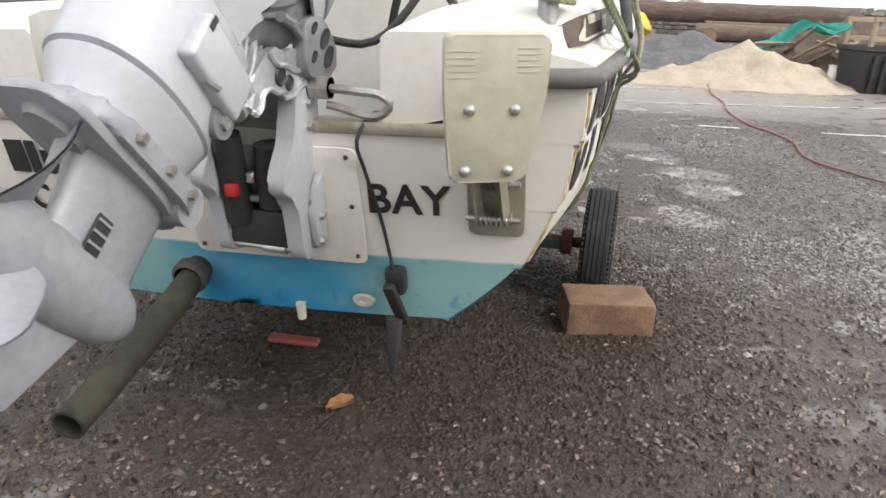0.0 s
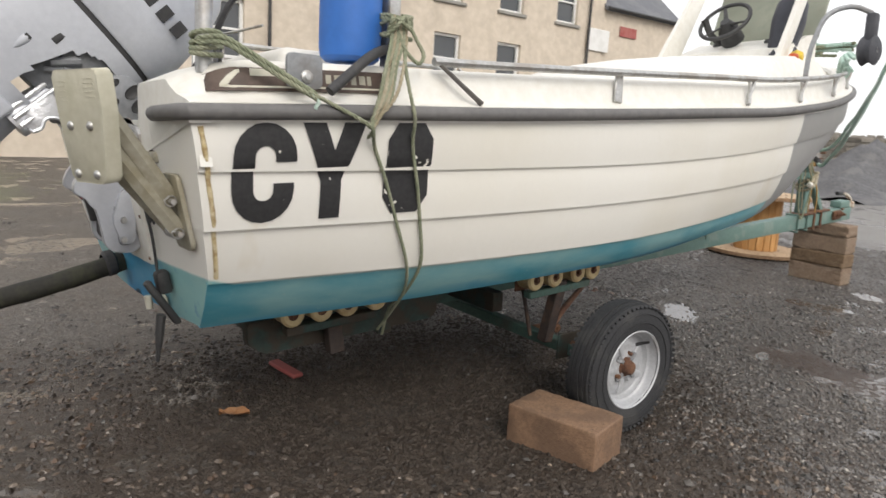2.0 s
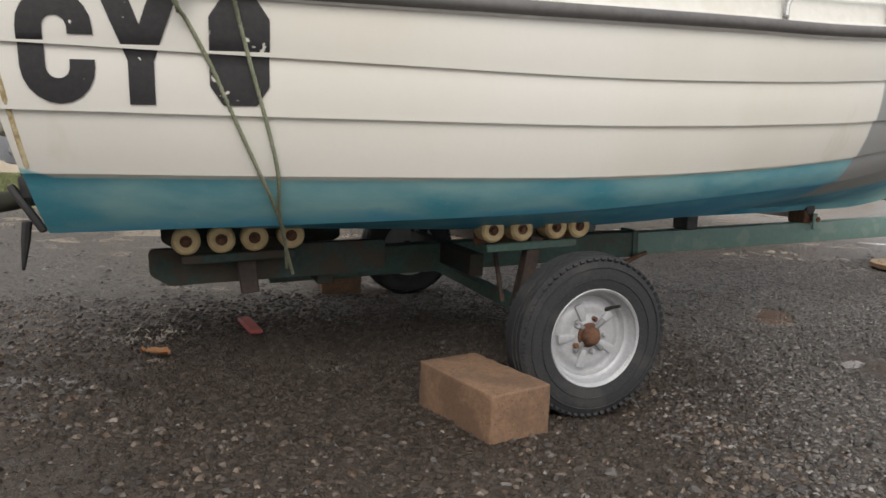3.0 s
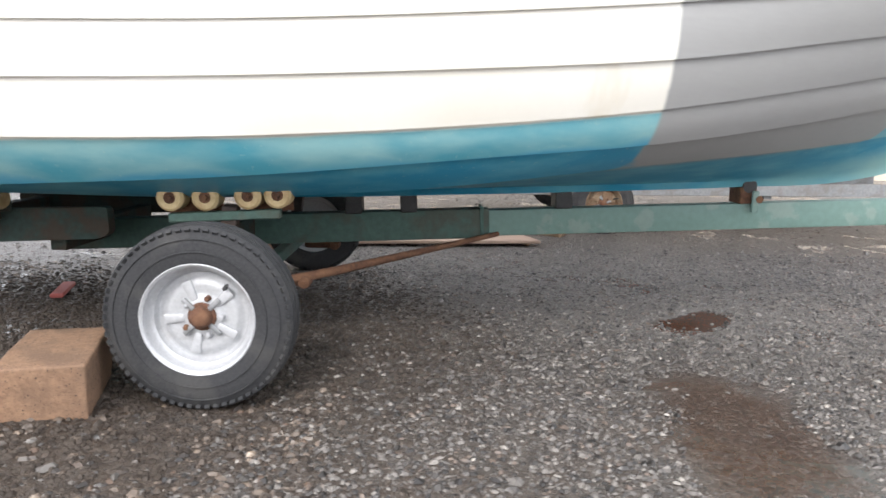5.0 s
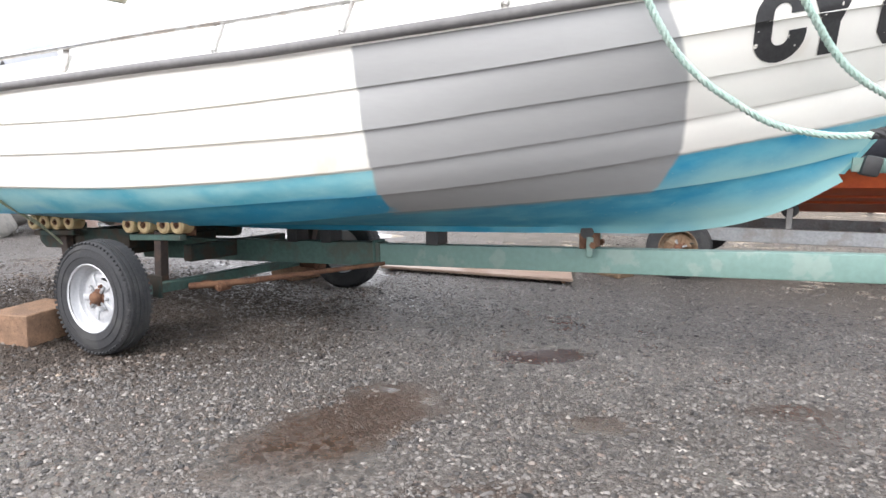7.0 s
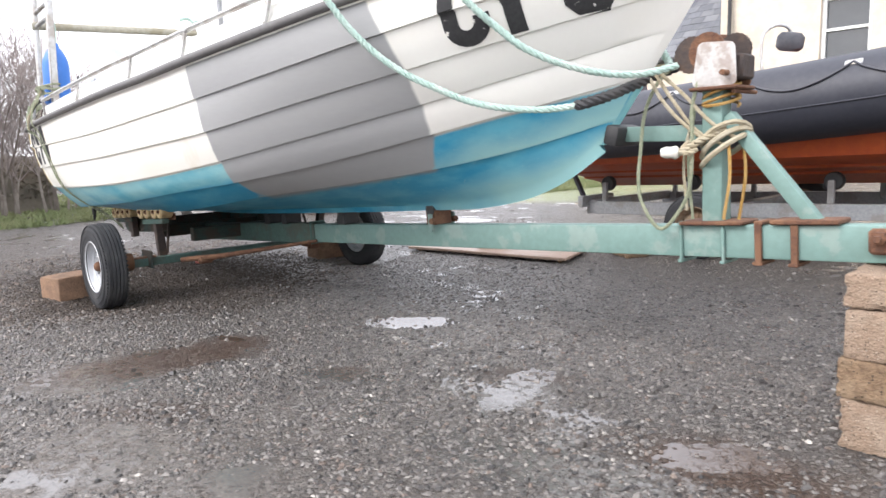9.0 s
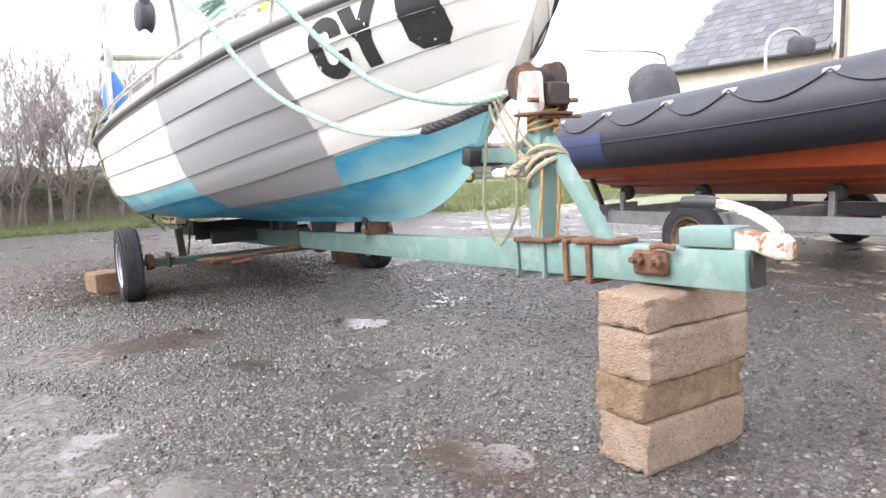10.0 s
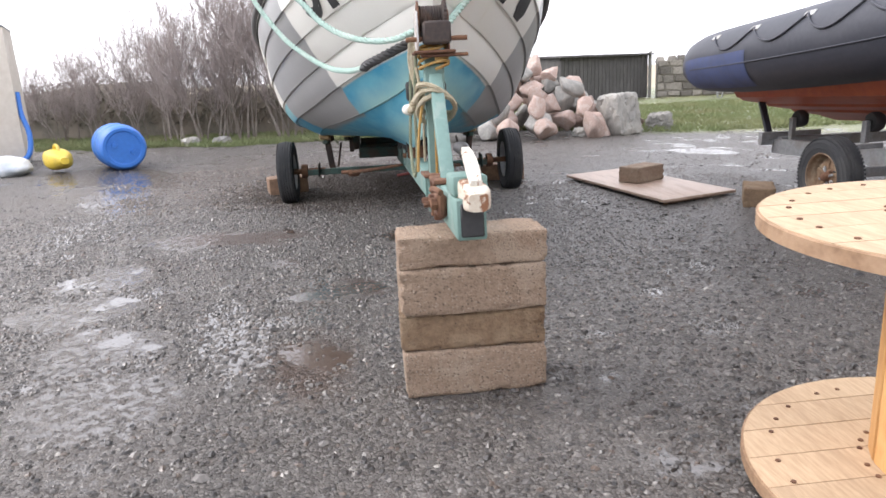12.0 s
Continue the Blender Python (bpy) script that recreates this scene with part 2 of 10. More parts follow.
def thing(name, label, category, m=None, group="", kind=""):
    ob = new(name)
    ob.empty_display_size = 0.1
    if m is not None:
        ob.matrix_basis = m
    return tagged(ob, label, category, group, kind)


def box(bm, c, s, m=None, bevel=0.0, seg=1):
    """A box of size s round c, its edges bevelled."""
    x, y, z = (v / 2 for v in s)
    vs = [bm.verts.new((c[0] + i * x, c[1] + j * y, c[2] + k * z)) for i in (-1, 1) for j in (-1, 1) for k in (-1, 1)]
    fs = [bm.faces.new([vs[i] for i in q]) for q in ((0, 1, 3, 2), (4, 6, 7, 5), (0, 4, 5, 1), (2, 3, 7, 6), (0, 2, 6, 4), (1, 5, 7, 3))]
    if bevel:
        es = list({e for f in fs for e in f.edges})
        r = bmesh.ops.bevel(bm, geom=es, offset=bevel, segments=seg, profile=0.5, affect="EDGES")
        vs = list({v for f in r["faces"] for v in f.verts} | {v for v in vs if v.is_valid})
    if m is not None:
        bmesh.ops.transform(bm, matrix=m, verts=vs)
    return vs


def tube(bm, pts, r, n=8, caps=True, flat=1.0):
    """A round bar along points; r may be a list."""
    pts = [Vector(p) for p in pts]
    rs = [float(v) for v in r] if isinstance(r, (list, tuple)) else [float(r)] * len(pts)
    side, rings = None, []
    for i, p in enumerate(pts):
        d = (pts[min(i + 1, len(pts) - 1)] - pts[max(i - 1, 0)]).normalized()
        if side is None:
            side = d.cross(Vector((0, 0, 1)) if abs(d.z) < 0.9 else Vector((1, 0, 0))).normalized()
        side = (side - d * side.dot(d)).normalized()
        up = d.cross(side)
        rings.append([bm.verts.new(p + rs[i] * (math.cos(a) * side + flat * math.sin(a) * up)) for a in (2 * math.pi * k / n for k in range(n))])
    for a, b in zip(rings, rings[1:]):
        for k in range(n):
            bm.faces.new((a[k], a[(k + 1) % n], b[(k + 1) % n], b[k]))
    if caps:
        bm.faces.new(rings[0])
        bm.faces.new(rings[-1][::-1])
    return rings


def lathe(bm, profile, n=24, m=None, closed=False):
    """Turns a profile of (radius, height) round z."""
    rings = []
    for r, h in profile:
        if r < 1e-5:
            rings.append([bm.verts.new((0, 0, h))])
        else:
            rings.append([bm.verts.new((r * math.cos(2 * math.pi * k / n), r * math.sin(2 * math.pi * k / n), h)) for k in range(n)])
    pairs = list(zip(rings, rings[1:])) + ([(rings[-1], rings[0])] if closed else [])
    for a, b in pairs:
        for k in range(n):
            q = [a[k % len(a)], a[(k + 1) % len(a)], b[(k + 1) % len(b)], b[k % len(b)]]
            q = list(dict.fromkeys(q))
            if len(q) > 2:
                bm.faces.new(q)
    vs = [v for ring in rings for v in ring]
    if m is not None:
        bmesh.ops.transform(bm, matrix=m, verts=vs)
    return vs


def plate(bm, outline, depth, m=None, bevel=0.0):
    """A flat plate: an outline in x, y given depth in z."""
    a = [bm.verts.new((x, y, 0)) for x, y in outline]
    b = [bm.verts.new((x, y, depth)) for x, y in outline]
    n = len(a)
    fs = [bm.faces.new(a[::-1]), bm.faces.new(b)] + [bm.faces.new((a[k], a[(k + 1) % n], b[(k + 1) % n], b[k])) for k in range(n)]
    vs = a + b
    if bevel:
        r = bmesh.ops.bevel(bm, geom=list({e for f in fs[:2] for e in f.edges}), offset=bevel, segments=2, profile=0.5, affect="EDGES")
        vs = list({v for f in r["faces"] for v in f.verts} | {v for v in vs if v.is_valid})
    if m is not None:
        bmesh.ops.transform(bm, matrix=m, verts=vs)
    return vs


def loft(bm, rows, closed=False, ends=False):
    """Skins rows of points; closed joins each row's end to its start."""
    vs = [[bm.verts.new(p) for p in row] for row in rows]
    for a, b in zip(vs, vs[1:]):
        k = len(a)
        for i in range(k if closed else k - 1):
            bm.faces.new((a[i], a[(i + 1) % k], b[(i + 1) % k], b[i]))
    if ends:
        bm.faces.new(vs[0][::-1])
        bm.faces.new(vs[-1])
    return vs


def spline(ctrl, n):
    """n points along a smooth curve through control points."""
    c = np.array(ctrl, float)
    d = np.r_[0, np.cumsum(np.linalg.norm(np.diff(c, axis=0), axis=1))]
    slope = np.gradient(c, d, axis=0)
    out = []
    for t in np.linspace(0, d[-1], n):
        i = min(max(int(np.searchsorted(d, t)) - 1, 0), len(d) - 2)
        h = d[i + 1] - d[i]
        u = (t - d[i]) / h
        out.append((2 * u**3 - 3 * u**2 + 1) * c[i] + (u**3 - 2 * u**2 + u) * h * slope[i] + (3 * u**2 - 2 * u**3) * c[i + 1] + (u**3 - u**2) * h * slope[i + 1])
    return [Vector(p) for p in out]


def rounded(pts, r, n=4):
    """An outline in x, y with its corners rounded."""
    out = []
    for i, p in enumerate(pts):
        p, a, b = Vector(p), Vector(pts[i - 1]), Vector(pts[(i + 1) % len(pts)])
        k = min(r, (a - p).length * 0.45, (b - p).length * 0.45)
        s, e = p + (a - p).normalized() * k, p + (b - p).normalized() * k
        for j in range(n + 1):
            u = j / n
            out.append(tuple((1 - u) ** 2 * s + 2 * u * (1 - u) * p + u * u * e))
    return out


def rope_twist(bm, pts, r, lay=0.06, n=6):
    """A laid rope: three strands wound round a line of points."""
    length = sum((Vector(b) - Vector(a)).length for a, b in zip(pts, pts[1:]))
    steps = max(8, int(length / (lay / 7)))
    line = spline(pts, steps)
    for s in range(3):
        strand, side = [], None
        for i, p in enumerate(line):
            d = (line[min(i + 1, steps - 1)] - line[max(i - 1, 0)]).normalized()
            if side is None:
                side = d.cross(Vector((0, 0, 1)) if abs(d.z) < 0.9 else Vector((1, 0, 0))).normalized()
            side = (side - d * side.dot(d)).normalized()
            up, a = d.cross(side), 2 * math.pi * (i * length / steps / lay + s / 3)
            strand.append(p + r * 0.5 * (math.cos(a) * side + math.sin(a) * up))
        tube(bm, strand, r * 0.55, n)


# ---- ground ----
def ground_height(x, y):
    """Level yard with wheel hollows and a little unevenness."""
    h = 0.012 * noise.noise((x * 0.7, y * 0.7, 0.3)) + 0.006 * noise.noise((x * 2.3, y * 2.3, 4.1))
    for wx, wy in ((0.0, 0.035), (0.0, 1.98)):
        h -= 0.042 * math.exp(-(((x - wx) / 0.30) ** 2 + ((y - wy) / 0.22) ** 2))
    h += 0.020 * math.exp(-(((x + 0.40) / 0.30) ** 2 + ((y + 0.06) / 0.30) ** 2))
    h -= 0.012 * math.exp(-(((x - 1.8) / 0.35) ** 2 + ((y - 0.9) / 0.2) ** 2))
    h += 0.45 * min(1.0, max(0.0, (x - 17) / 11)) ** 2 * (3 - 2 * min(1.0, max(0.0, (x - 17) / 11)))
    far = max(0.0, math.hypot(x, y) - 14) / 30
    return h + min(far, 1.0) * 0.12 * noise.noise((x * 0.05, y * 0.05, 1.0))


def ground_material():
    m = bpy.data.materials.new("wet_gravel_yard")
    m.use_nodes = True
    n, l = m.node_tree.nodes, m.node_tree.links
    p = n["Principled BSDF"]
    geo = n.new("ShaderNodeNewGeometry")
    pos = geo.outputs["Position"]

    def tex(kind, scale, detail=4, rough=0.6):
        t = n.new(kind)
        t.inputs["Scale"].default_value = scale
        if kind == "ShaderNodeTexNoise":
            t.inputs["Detail"].default_value, t.inputs["Roughness"].default_value = detail, rough
        l.new(pos, t.inputs["Vector"])
        return t

    def ramp(src, a, b, ca=(0, 0, 0, 1), cb=(1, 1, 1, 1)):
        r = n.new("ShaderNodeValToRGB")
        r.color_ramp.elements[0].position, r.color_ramp.elements[1].position = a, b
        r.color_ramp.elements[0].color, r.color_ramp.elements[1].color = ca, cb
        l.new(src, r.inputs["Fac"])
        return r.outputs["Color"]

    def mix(fac, a, b):
        x = n.new("ShaderNodeMix")
        x.data_type = "RGBA"
        for k, v in (("Factor", fac), ("A", a), ("B", b)):
            if isinstance(v, (tuple, float)):
                x.inputs[k].default_value = v
            else:
                l.new(v, x.inputs[k])
        return x.outputs["Result"]

    def calc(op, a, b=None):
        x = n.new("ShaderNodeMath")
        x.operation, x.use_clamp = op, op in ("MULTIPLY", "ADD")
        for k, v in enumerate((a, b)):
            if v is not None:
                if isinstance(v, (int, float)):
                    x.inputs[k].default_value = v
                else:
                    l.new(v, x.inputs[k])
        return x.outputs[0]

    def spot(cx, cy, rx, ry, edge=0.35, turn=0.0):
        """A ragged patch of the ground round cx, cy: 1 inside, 0 outside."""
        mp = n.new("ShaderNodeMapping")
        mp.vector_type = "TEXTURE"
        mp.inputs["Location"].default_value = (cx, cy, 0)
        mp.inputs["Rotation"].default_value = (0, 0, radians(turn))
        mp.inputs["Scale"].default_value = (rx, ry, 50.0)
        l.new(pos, mp.inputs["Vector"])
        ln = n.new("ShaderNodeVectorMath")
        ln.operation = "LENGTH"
        l.new(mp.outputs[0], ln.inputs[0])
        d = calc("SUBTRACT", ln.outputs["Value"], calc("MULTIPLY", ragged.outputs["Fac"], 1.0))
        return ramp(d, 0.5 - edge * 0.5, 0.5 + edge * 0.5, (1, 1, 1, 1), (0, 0, 0, 1))

    ragged = tex("ShaderNodeTexNoise", 7.0, 5)
    pebble, pebble2, grit = tex("ShaderNodeTexVoronoi", 105.0), tex("ShaderNodeTexVoronoi", 48.0), tex("ShaderNodeTexNoise", 260.0, 4)
    joint = tex("ShaderNodeTexVoronoi", 105.0)
    joint.feature = "DISTANCE_TO_EDGE"
    big, mid = tex("ShaderNodeTexNoise", 0.55, 5), tex("ShaderNodeTexNoise", 3.2, 5)
    rnd = n.new("ShaderNodeSeparateColor")
    l.new(pebble.outputs["Color"], rnd.inputs[0])
    rnd2 = n.new("ShaderNodeSeparateColor")
    l.new(pebble2.outputs["Color"], rnd2.inputs[0])
    stones = n.new("ShaderNodeValToRGB")
    cr = stones.color_ramp
    cr.elements[0].color, cr.elements[1].color = (0.034, 0.030, 0.028, 1), (0.34, 0.32, 0.29, 1)
    for at, c in ((0.28, (0.072, 0.065, 0.060, 1)), (0.58, (0.125, 0.114, 0.104, 1)), (0.82, (0.180, 0.165, 0.150, 1)), (0.95, (0.245, 0.228, 0.208, 1))):
        cr.elements.new(at).color = c
    l.new(rnd.outputs[0], stones.inputs["Fac"])
    stone = stones.outputs["Color"]
    pale = ramp(rnd2.outputs[1], 0.955, 0.965)
    warm = ramp(rnd2.outputs[2], 0.90, 0.91)
    col = mix(calc("MULTIPLY", grit.outputs["Fac"], 0.35), stone, (0.055, 0.049, 0.045, 1.0))
    col = mix(calc("MULTIPLY", warm, 0.30), col, (0.16, 0.105, 0.072, 1.0))
    col = mix(calc("MULTIPLY", pale, 0.35), col, (0.34, 0.32, 0.29, 1.0))
    col = mix(calc("MULTIPLY", ramp(big.outputs["Fac"], 0.42, 0.62), 0.45), col, (0.115, 0.098, 0.082, 1.0))
    col = mix(calc("MULTIPLY", ramp(mid.outputs["Fac"], 0.5, 0.7), 0.4), col, (0.045, 0.038, 0.033, 1.0))
    earth, earth2 = tex("ShaderNodeTexNoise", 1.3, 5), tex("ShaderNodeTexNoise", 9.0, 5)
    col = mix(calc("MULTIPLY", calc("MULTIPLY", ramp(earth.outputs["Fac"], 0.44, 0.62), ramp(earth2.outputs["Fac"], 0.36, 0.62)), 0.60), col, (0.088, 0.064, 0.046, 1.0))
    col = mix(calc("MULTIPLY", calc("MULTIPLY", ramp(earth.outputs["Fac"], 0.40, 0.56, (1, 1, 1, 1), (0, 0, 0, 1)), ramp(earth2.outputs["Fac"], 0.45, 0.66)), 0.45), col, (0.185, 0.172, 0.158, 1.0))
    sep = n.new("ShaderNodeSeparateXYZ")
    l.new(pos, sep.inputs[0])
    pale_mud = spot(2.4, -1.45, 3.4, 1.15, 1.0, 6)
    col = mix(calc("MULTIPLY", calc("MULTIPLY", pale_mud, ramp(earth2.outputs["Fac"], 0.30, 0.58)), 0.55), col, (0.215, 0.185, 0.155, 1.0))
    stern_mud = spot(-1.15, -0.50, 2.1, 1.9, 1.0, 10)
    mud = calc("MULTIPLY", stern_mud, ramp(earth2.outputs["Fac"], 0.22, 0.50))
    # dark wet soil, with shade painted in under the boat and the inflatable
    soil_shade = None
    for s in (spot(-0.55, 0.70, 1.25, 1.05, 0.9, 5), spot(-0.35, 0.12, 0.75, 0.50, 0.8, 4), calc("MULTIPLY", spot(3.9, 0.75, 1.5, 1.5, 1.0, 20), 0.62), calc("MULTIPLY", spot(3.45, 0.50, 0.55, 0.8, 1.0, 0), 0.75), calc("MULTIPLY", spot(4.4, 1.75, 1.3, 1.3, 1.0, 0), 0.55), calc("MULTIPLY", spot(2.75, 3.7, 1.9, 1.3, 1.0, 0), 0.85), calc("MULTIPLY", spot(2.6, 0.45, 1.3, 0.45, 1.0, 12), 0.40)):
        soil_shade = s if soil_shade is None else calc("MAXIMUM", soil_shade, s)
    col = mix(calc("MULTIPLY", soil_shade, 0.72), col, (0.022, 0.016, 0.012, 1.0))
    pale_end = ramp(calc("ADD", calc("MULTIPLY", sep.outputs[0], 0.4), calc("MULTIPLY", calc("SUBTRACT", big.outputs["Fac"], 0.5), 0.6)), 0.1, 0.6)
    pale_end = calc("MULTIPLY", pale_end, ramp(calc("SUBTRACT", 1.6, calc("MULTIPLY", sep.outputs[0], 0.35)), 0.05, 0.6))
    col = mix(calc("MULTIPLY", pale_end, 0.22), col, (0.20, 0.185, 0.17, 1.0))
    # pale gravel past the boat; under the hull the tint offsets its shade
    beyond = spot(1.7, 1.75, 2.7, 1.5, 1.0, 5)
    col = mix(calc("MULTIPLY", beyond, 0.48), col, (0.25, 0.232, 0.21, 1.0))
    churned = tex("ShaderNodeTexNoise", 26.0, 5)
    col = mix(calc("MULTIPLY", ramp(churned.outputs["Fac"], 0.50, 0.66), 0.5), col, (0.028, 0.023, 0.020, 1.0))
    brown = None
    for s in (spot(1.49, -0.14, 0.48, 0.21, 0.7, 80), spot(1.70, 0.93, 0.13, 0.07, 0.4, 30), calc("MULTIPLY", spot(2.25, 0.28, 0.18, 0.09, 0.6, 20), 0.6), calc("MULTIPLY", spot(2.82, 0.70, 0.22, 0.08, 0.6, 30), 0.6), calc("MULTIPLY", spot(2.05, -0.45, 0.26, 0.10, 0.7, 40), 0.6), calc("MULTIPLY", spot(3.70, 0.50, 0.30, 0.16, 0.8, 10), 0.8), calc("MULTIPLY", spot(0.35, -0.75, 0.5, 0.3, 1.0, 10), 0.35)):
        brown = s if brown is None else calc("MAXIMUM", brown, s)
    col = mix(calc("MULTIPLY", calc("MULTIPLY", brown, ramp(churned.outputs["Fac"], 0.22, 0.42)), 0.96), col, (0.058, 0.028, 0.013, 1.0))
    # smoother tarmac beyond the bow, rough grass behind the hedge line
    tarmac = ramp(calc("ADD", calc("MULTIPLY", calc("SUBTRACT", sep.outputs[0], 5.9), 0.22), calc("MULTIPLY", calc("SUBTRACT", mid.outputs["Fac"], 0.5), 0.8)), 0.05, 0.4)
    tar = mix(grit.outputs["Fac"], (0.19, 0.18, 0.168, 1.0), (0.28, 0.265, 0.248, 1.0))
    tar = mix(calc("MULTIPLY", ramp(mid.outputs["Fac"], 0.45, 0.7), 0.45), tar, (0.145, 0.130, 0.116, 1.0))
    col = mix(tarmac, col, tar)
    spill = spot(10.3, -2.3, 1.9, 3.0, 0.9, 8)
    col = mix(calc("MULTIPLY", calc("MULTIPLY", spill, ramp(churned.outputs["Fac"], 0.35, 0.6)), 0.75), col, (0.40, 0.35, 0.28, 1.0))
    edge = calc("ADD", calc("SUBTRACT", calc("MULTIPLY", sep.outputs[0], -0.25), 1.0), calc("MULTIPLY", calc("MAXIMUM", calc("SUBTRACT", sep.outputs[1], 3.5), -1.5), 0.25))
    grassy = ramp(calc("ADD", edge, calc("MULTIPLY", calc("SUBTRACT", mid.outputs["Fac"], 0.5), 1.2)), 0.30, 0.55)
    green = mix(ramp(grit.outputs["Fac"], 0.35, 0.65), (0.135, 0.175, 0.070, 1.0), (0.195, 0.215, 0.095, 1.0))
    green = mix(calc("MULTIPLY", ramp(big.outputs["Fac"], 0.4, 0.6), 0.5), green, (0.24, 0.22, 0.10, 1.0))
    col = mix(grassy, col, green)
    loose = calc("MULTIPLY", calc("SUBTRACT", 1.0, tarmac), calc("SUBTRACT", 1.0, grassy))
    gap = calc("MULTIPLY", ramp(joint.outputs["Distance"], 0.02, 0.13, (1, 1, 1, 1), (0, 0, 0, 1)), calc("MULTIPLY", loose, 0.62))
    col = mix(gap, col, (0.020, 0.017, 0.015, 1.0))
    # each chip keeps some of its own tone through the mud
    col = mix(calc("MULTIPLY", loose, calc("MULTIPLY", ramp(rnd.outputs[1], 0.86, 0.98), 0.22)), col, (0.30, 0.285, 0.26, 1.0))
    col = mix(calc("MULTIPLY", loose, calc("MULTIPLY", ramp(rnd.outputs[1], 0.05, 0.20, (1, 1, 1, 1), (0, 0, 0, 1)), 0.50)), col, (0.022, 0.019, 0.017, 1.0))
    clod = tex("ShaderNodeTexNoise", 38.0, 6, 0.7)
    col = mix(calc("MULTIPLY", mud, 0.78), col, mix(ramp(clod.outputs["Fac"], 0.36, 0.62), (0.034, 0.025, 0.019, 1.0), (0.100, 0.075, 0.056, 1.0)))
    # wet sheen: lower ground and trodden patches shine
    wet = ramp(mid.outputs["Fac"], 0.46, 0.64)
    wetbig = ramp(big.outputs["Fac"], 0.42, 0.58)
    film = calc("MULTIPLY", calc("MULTIPLY", wet, calc("ADD", wetbig, 0.15)), 0.7)
    pools = None
    broken = ramp(churned.outputs["Fac"], 0.38, 0.54)
    for s in (spot(1.79, 0.95, 0.27, 0.11, 0.2, 40), spot(2.89, 0.57, 0.30, 0.085, 0.5, 104), spot(3.65, 0.545, 0.20, 0.09, 0.3, 38), spot(1.38, 0.17, 0.10, 0.035, 0.3, 20), spot(2.26, 0.24, 0.26, 0.07, 0.5, 25),
              calc("MULTIPLY", spot(1.50, -0.50, 0.42, 0.20, 0.6, 30), 0.55), calc("MULTIPLY", spot(2.65, -0.65, 0.95, 0.34, 0.9, 10), 0.5), calc("MULTIPLY", spot(3.65, -0.22, 1.0, 0.34, 0.9, 22), 0.5), calc("MULTIPLY", spot(3.35, 0.18, 0.55, 0.16, 0.8, 15), 0.8), calc("MULTIPLY", spot(4.3, -0.75, 0.9, 0.40, 0.9, 10), 0.5), calc("MULTIPLY", spot(0.9, -0.95, 0.55, 0.22, 0.9, 20), 0.7), calc("MULTIPLY", spot(1.35, -0.42, 0.5, 0.16, 0.6, 15), 0.5),
              spot(-0.6, -1.6, 0.9, 0.35, 0.5, 20), calc("MULTIPLY", spot(1.0, -1.4, 0.9, 0.3, 0.6, -10), 0.6), spot(-1.80, -1.60, 0.80, 0.34, 0.4, 25), spot(-2.7, -2.6, 0.9, 0.6, 0.4, 30), spot(-1.43, 4.48, 0.42, 0.22, 0.2, 30), spot(7.6, 0.9, 1.6, 0.8, 0.7, 20), spot(-2.4, -2.3, 0.9, 0.6, 0.4, 20)):
        pools = s if pools is None else calc("MAXIMUM", pools, s)
    deep_pools = calc("MAXIMUM", spot(1.81, 0.97, 0.23, 0.09, 0.4, 40), calc("MAXIMUM", calc("MULTIPLY", spot(3.65, 0.545, 0.19, 0.08, 0.5, 38), ramp(churned.outputs["Fac"], 0.36, 0.46)), spot(1.38, 0.17, 0.09, 0.03, 0.4, 20)))
    film = calc("MAXIMUM", film, calc("MULTIPLY", pools, calc("MAXIMUM", broken, calc("MAXIMUM", deep_pools, 0.0))))
    film = ramp(film, 0.20, 0.55)
    # slurry levels the chips where water stands
    clods = tex("ShaderNodeTexNoise", 60.0, 4)
    slurry = mix(ramp(clods.outputs["Fac"], 0.40, 0.62), (0.105, 0.094, 0.084, 1.0), (0.060, 0.053, 0.047, 1.0))
    col = mix(calc("MULTIPLY", film, calc("MULTIPLY", calc("SUBTRACT", 1.0, brown), 0.72)), col, slurry)
    col = mix(calc("MULTIPLY", deep_pools, 0.75), col, (0.058, 0.036, 0.024, 1.0))
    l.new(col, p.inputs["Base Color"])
    rough = n.new("ShaderNodeMapRange")
    rough.inputs["To Min"].default_value, rough.inputs["To Max"].default_value = 0.42, 0.06
    l.new(film, rough.inputs["Value"])
    l.new(rough.outputs[0], p.inputs["Roughness"])
    spec = n.new("ShaderNodeMapRange")
    spec.inputs["To Min"].default_value, spec.inputs["To Max"].default_value = 0.42, 0.22
    l.new(soil_shade, spec.inputs["Value"])
    shine = calc("MAXIMUM", spec.outputs[0], calc("MULTIPLY", film, 0.85))
    l.new(shine, p.inputs["Specular IOR Level"])
    # relief in metres: every chip tilts its own way and stands above its joints
    away_ = n.new("ShaderNodeVectorMath")
    away_.operation = "SUBTRACT"
    l.new(pos, away_.inputs[0])
    l.new(pebble.outputs["Position"], away_.inputs[1])
    lean = n.new("ShaderNodeVectorMath")
    lean.operation = "SUBTRACT"
    l.new(pebble.outputs["Color"], lean.inputs[0])
    lean.inputs[1].default_value = (0.5, 0.5, 0.5)
    tilt = n.new("ShaderNodeVectorMath")
    tilt.operation = "DOT_PRODUCT"
    l.new(away_.outputs[0], tilt.inputs[0])
    l.new(lean.outputs[0], tilt.inputs[1])

    def plain(op, a, b):
        x = n.new("ShaderNodeMath")
        x.operation = op
        for k, v in enumerate((a, b)):
            if isinstance(v, (int, float)):
                x.inputs[k].default_value = v
            else:
                l.new(v, x.inputs[k])
        return x.outputs[0]

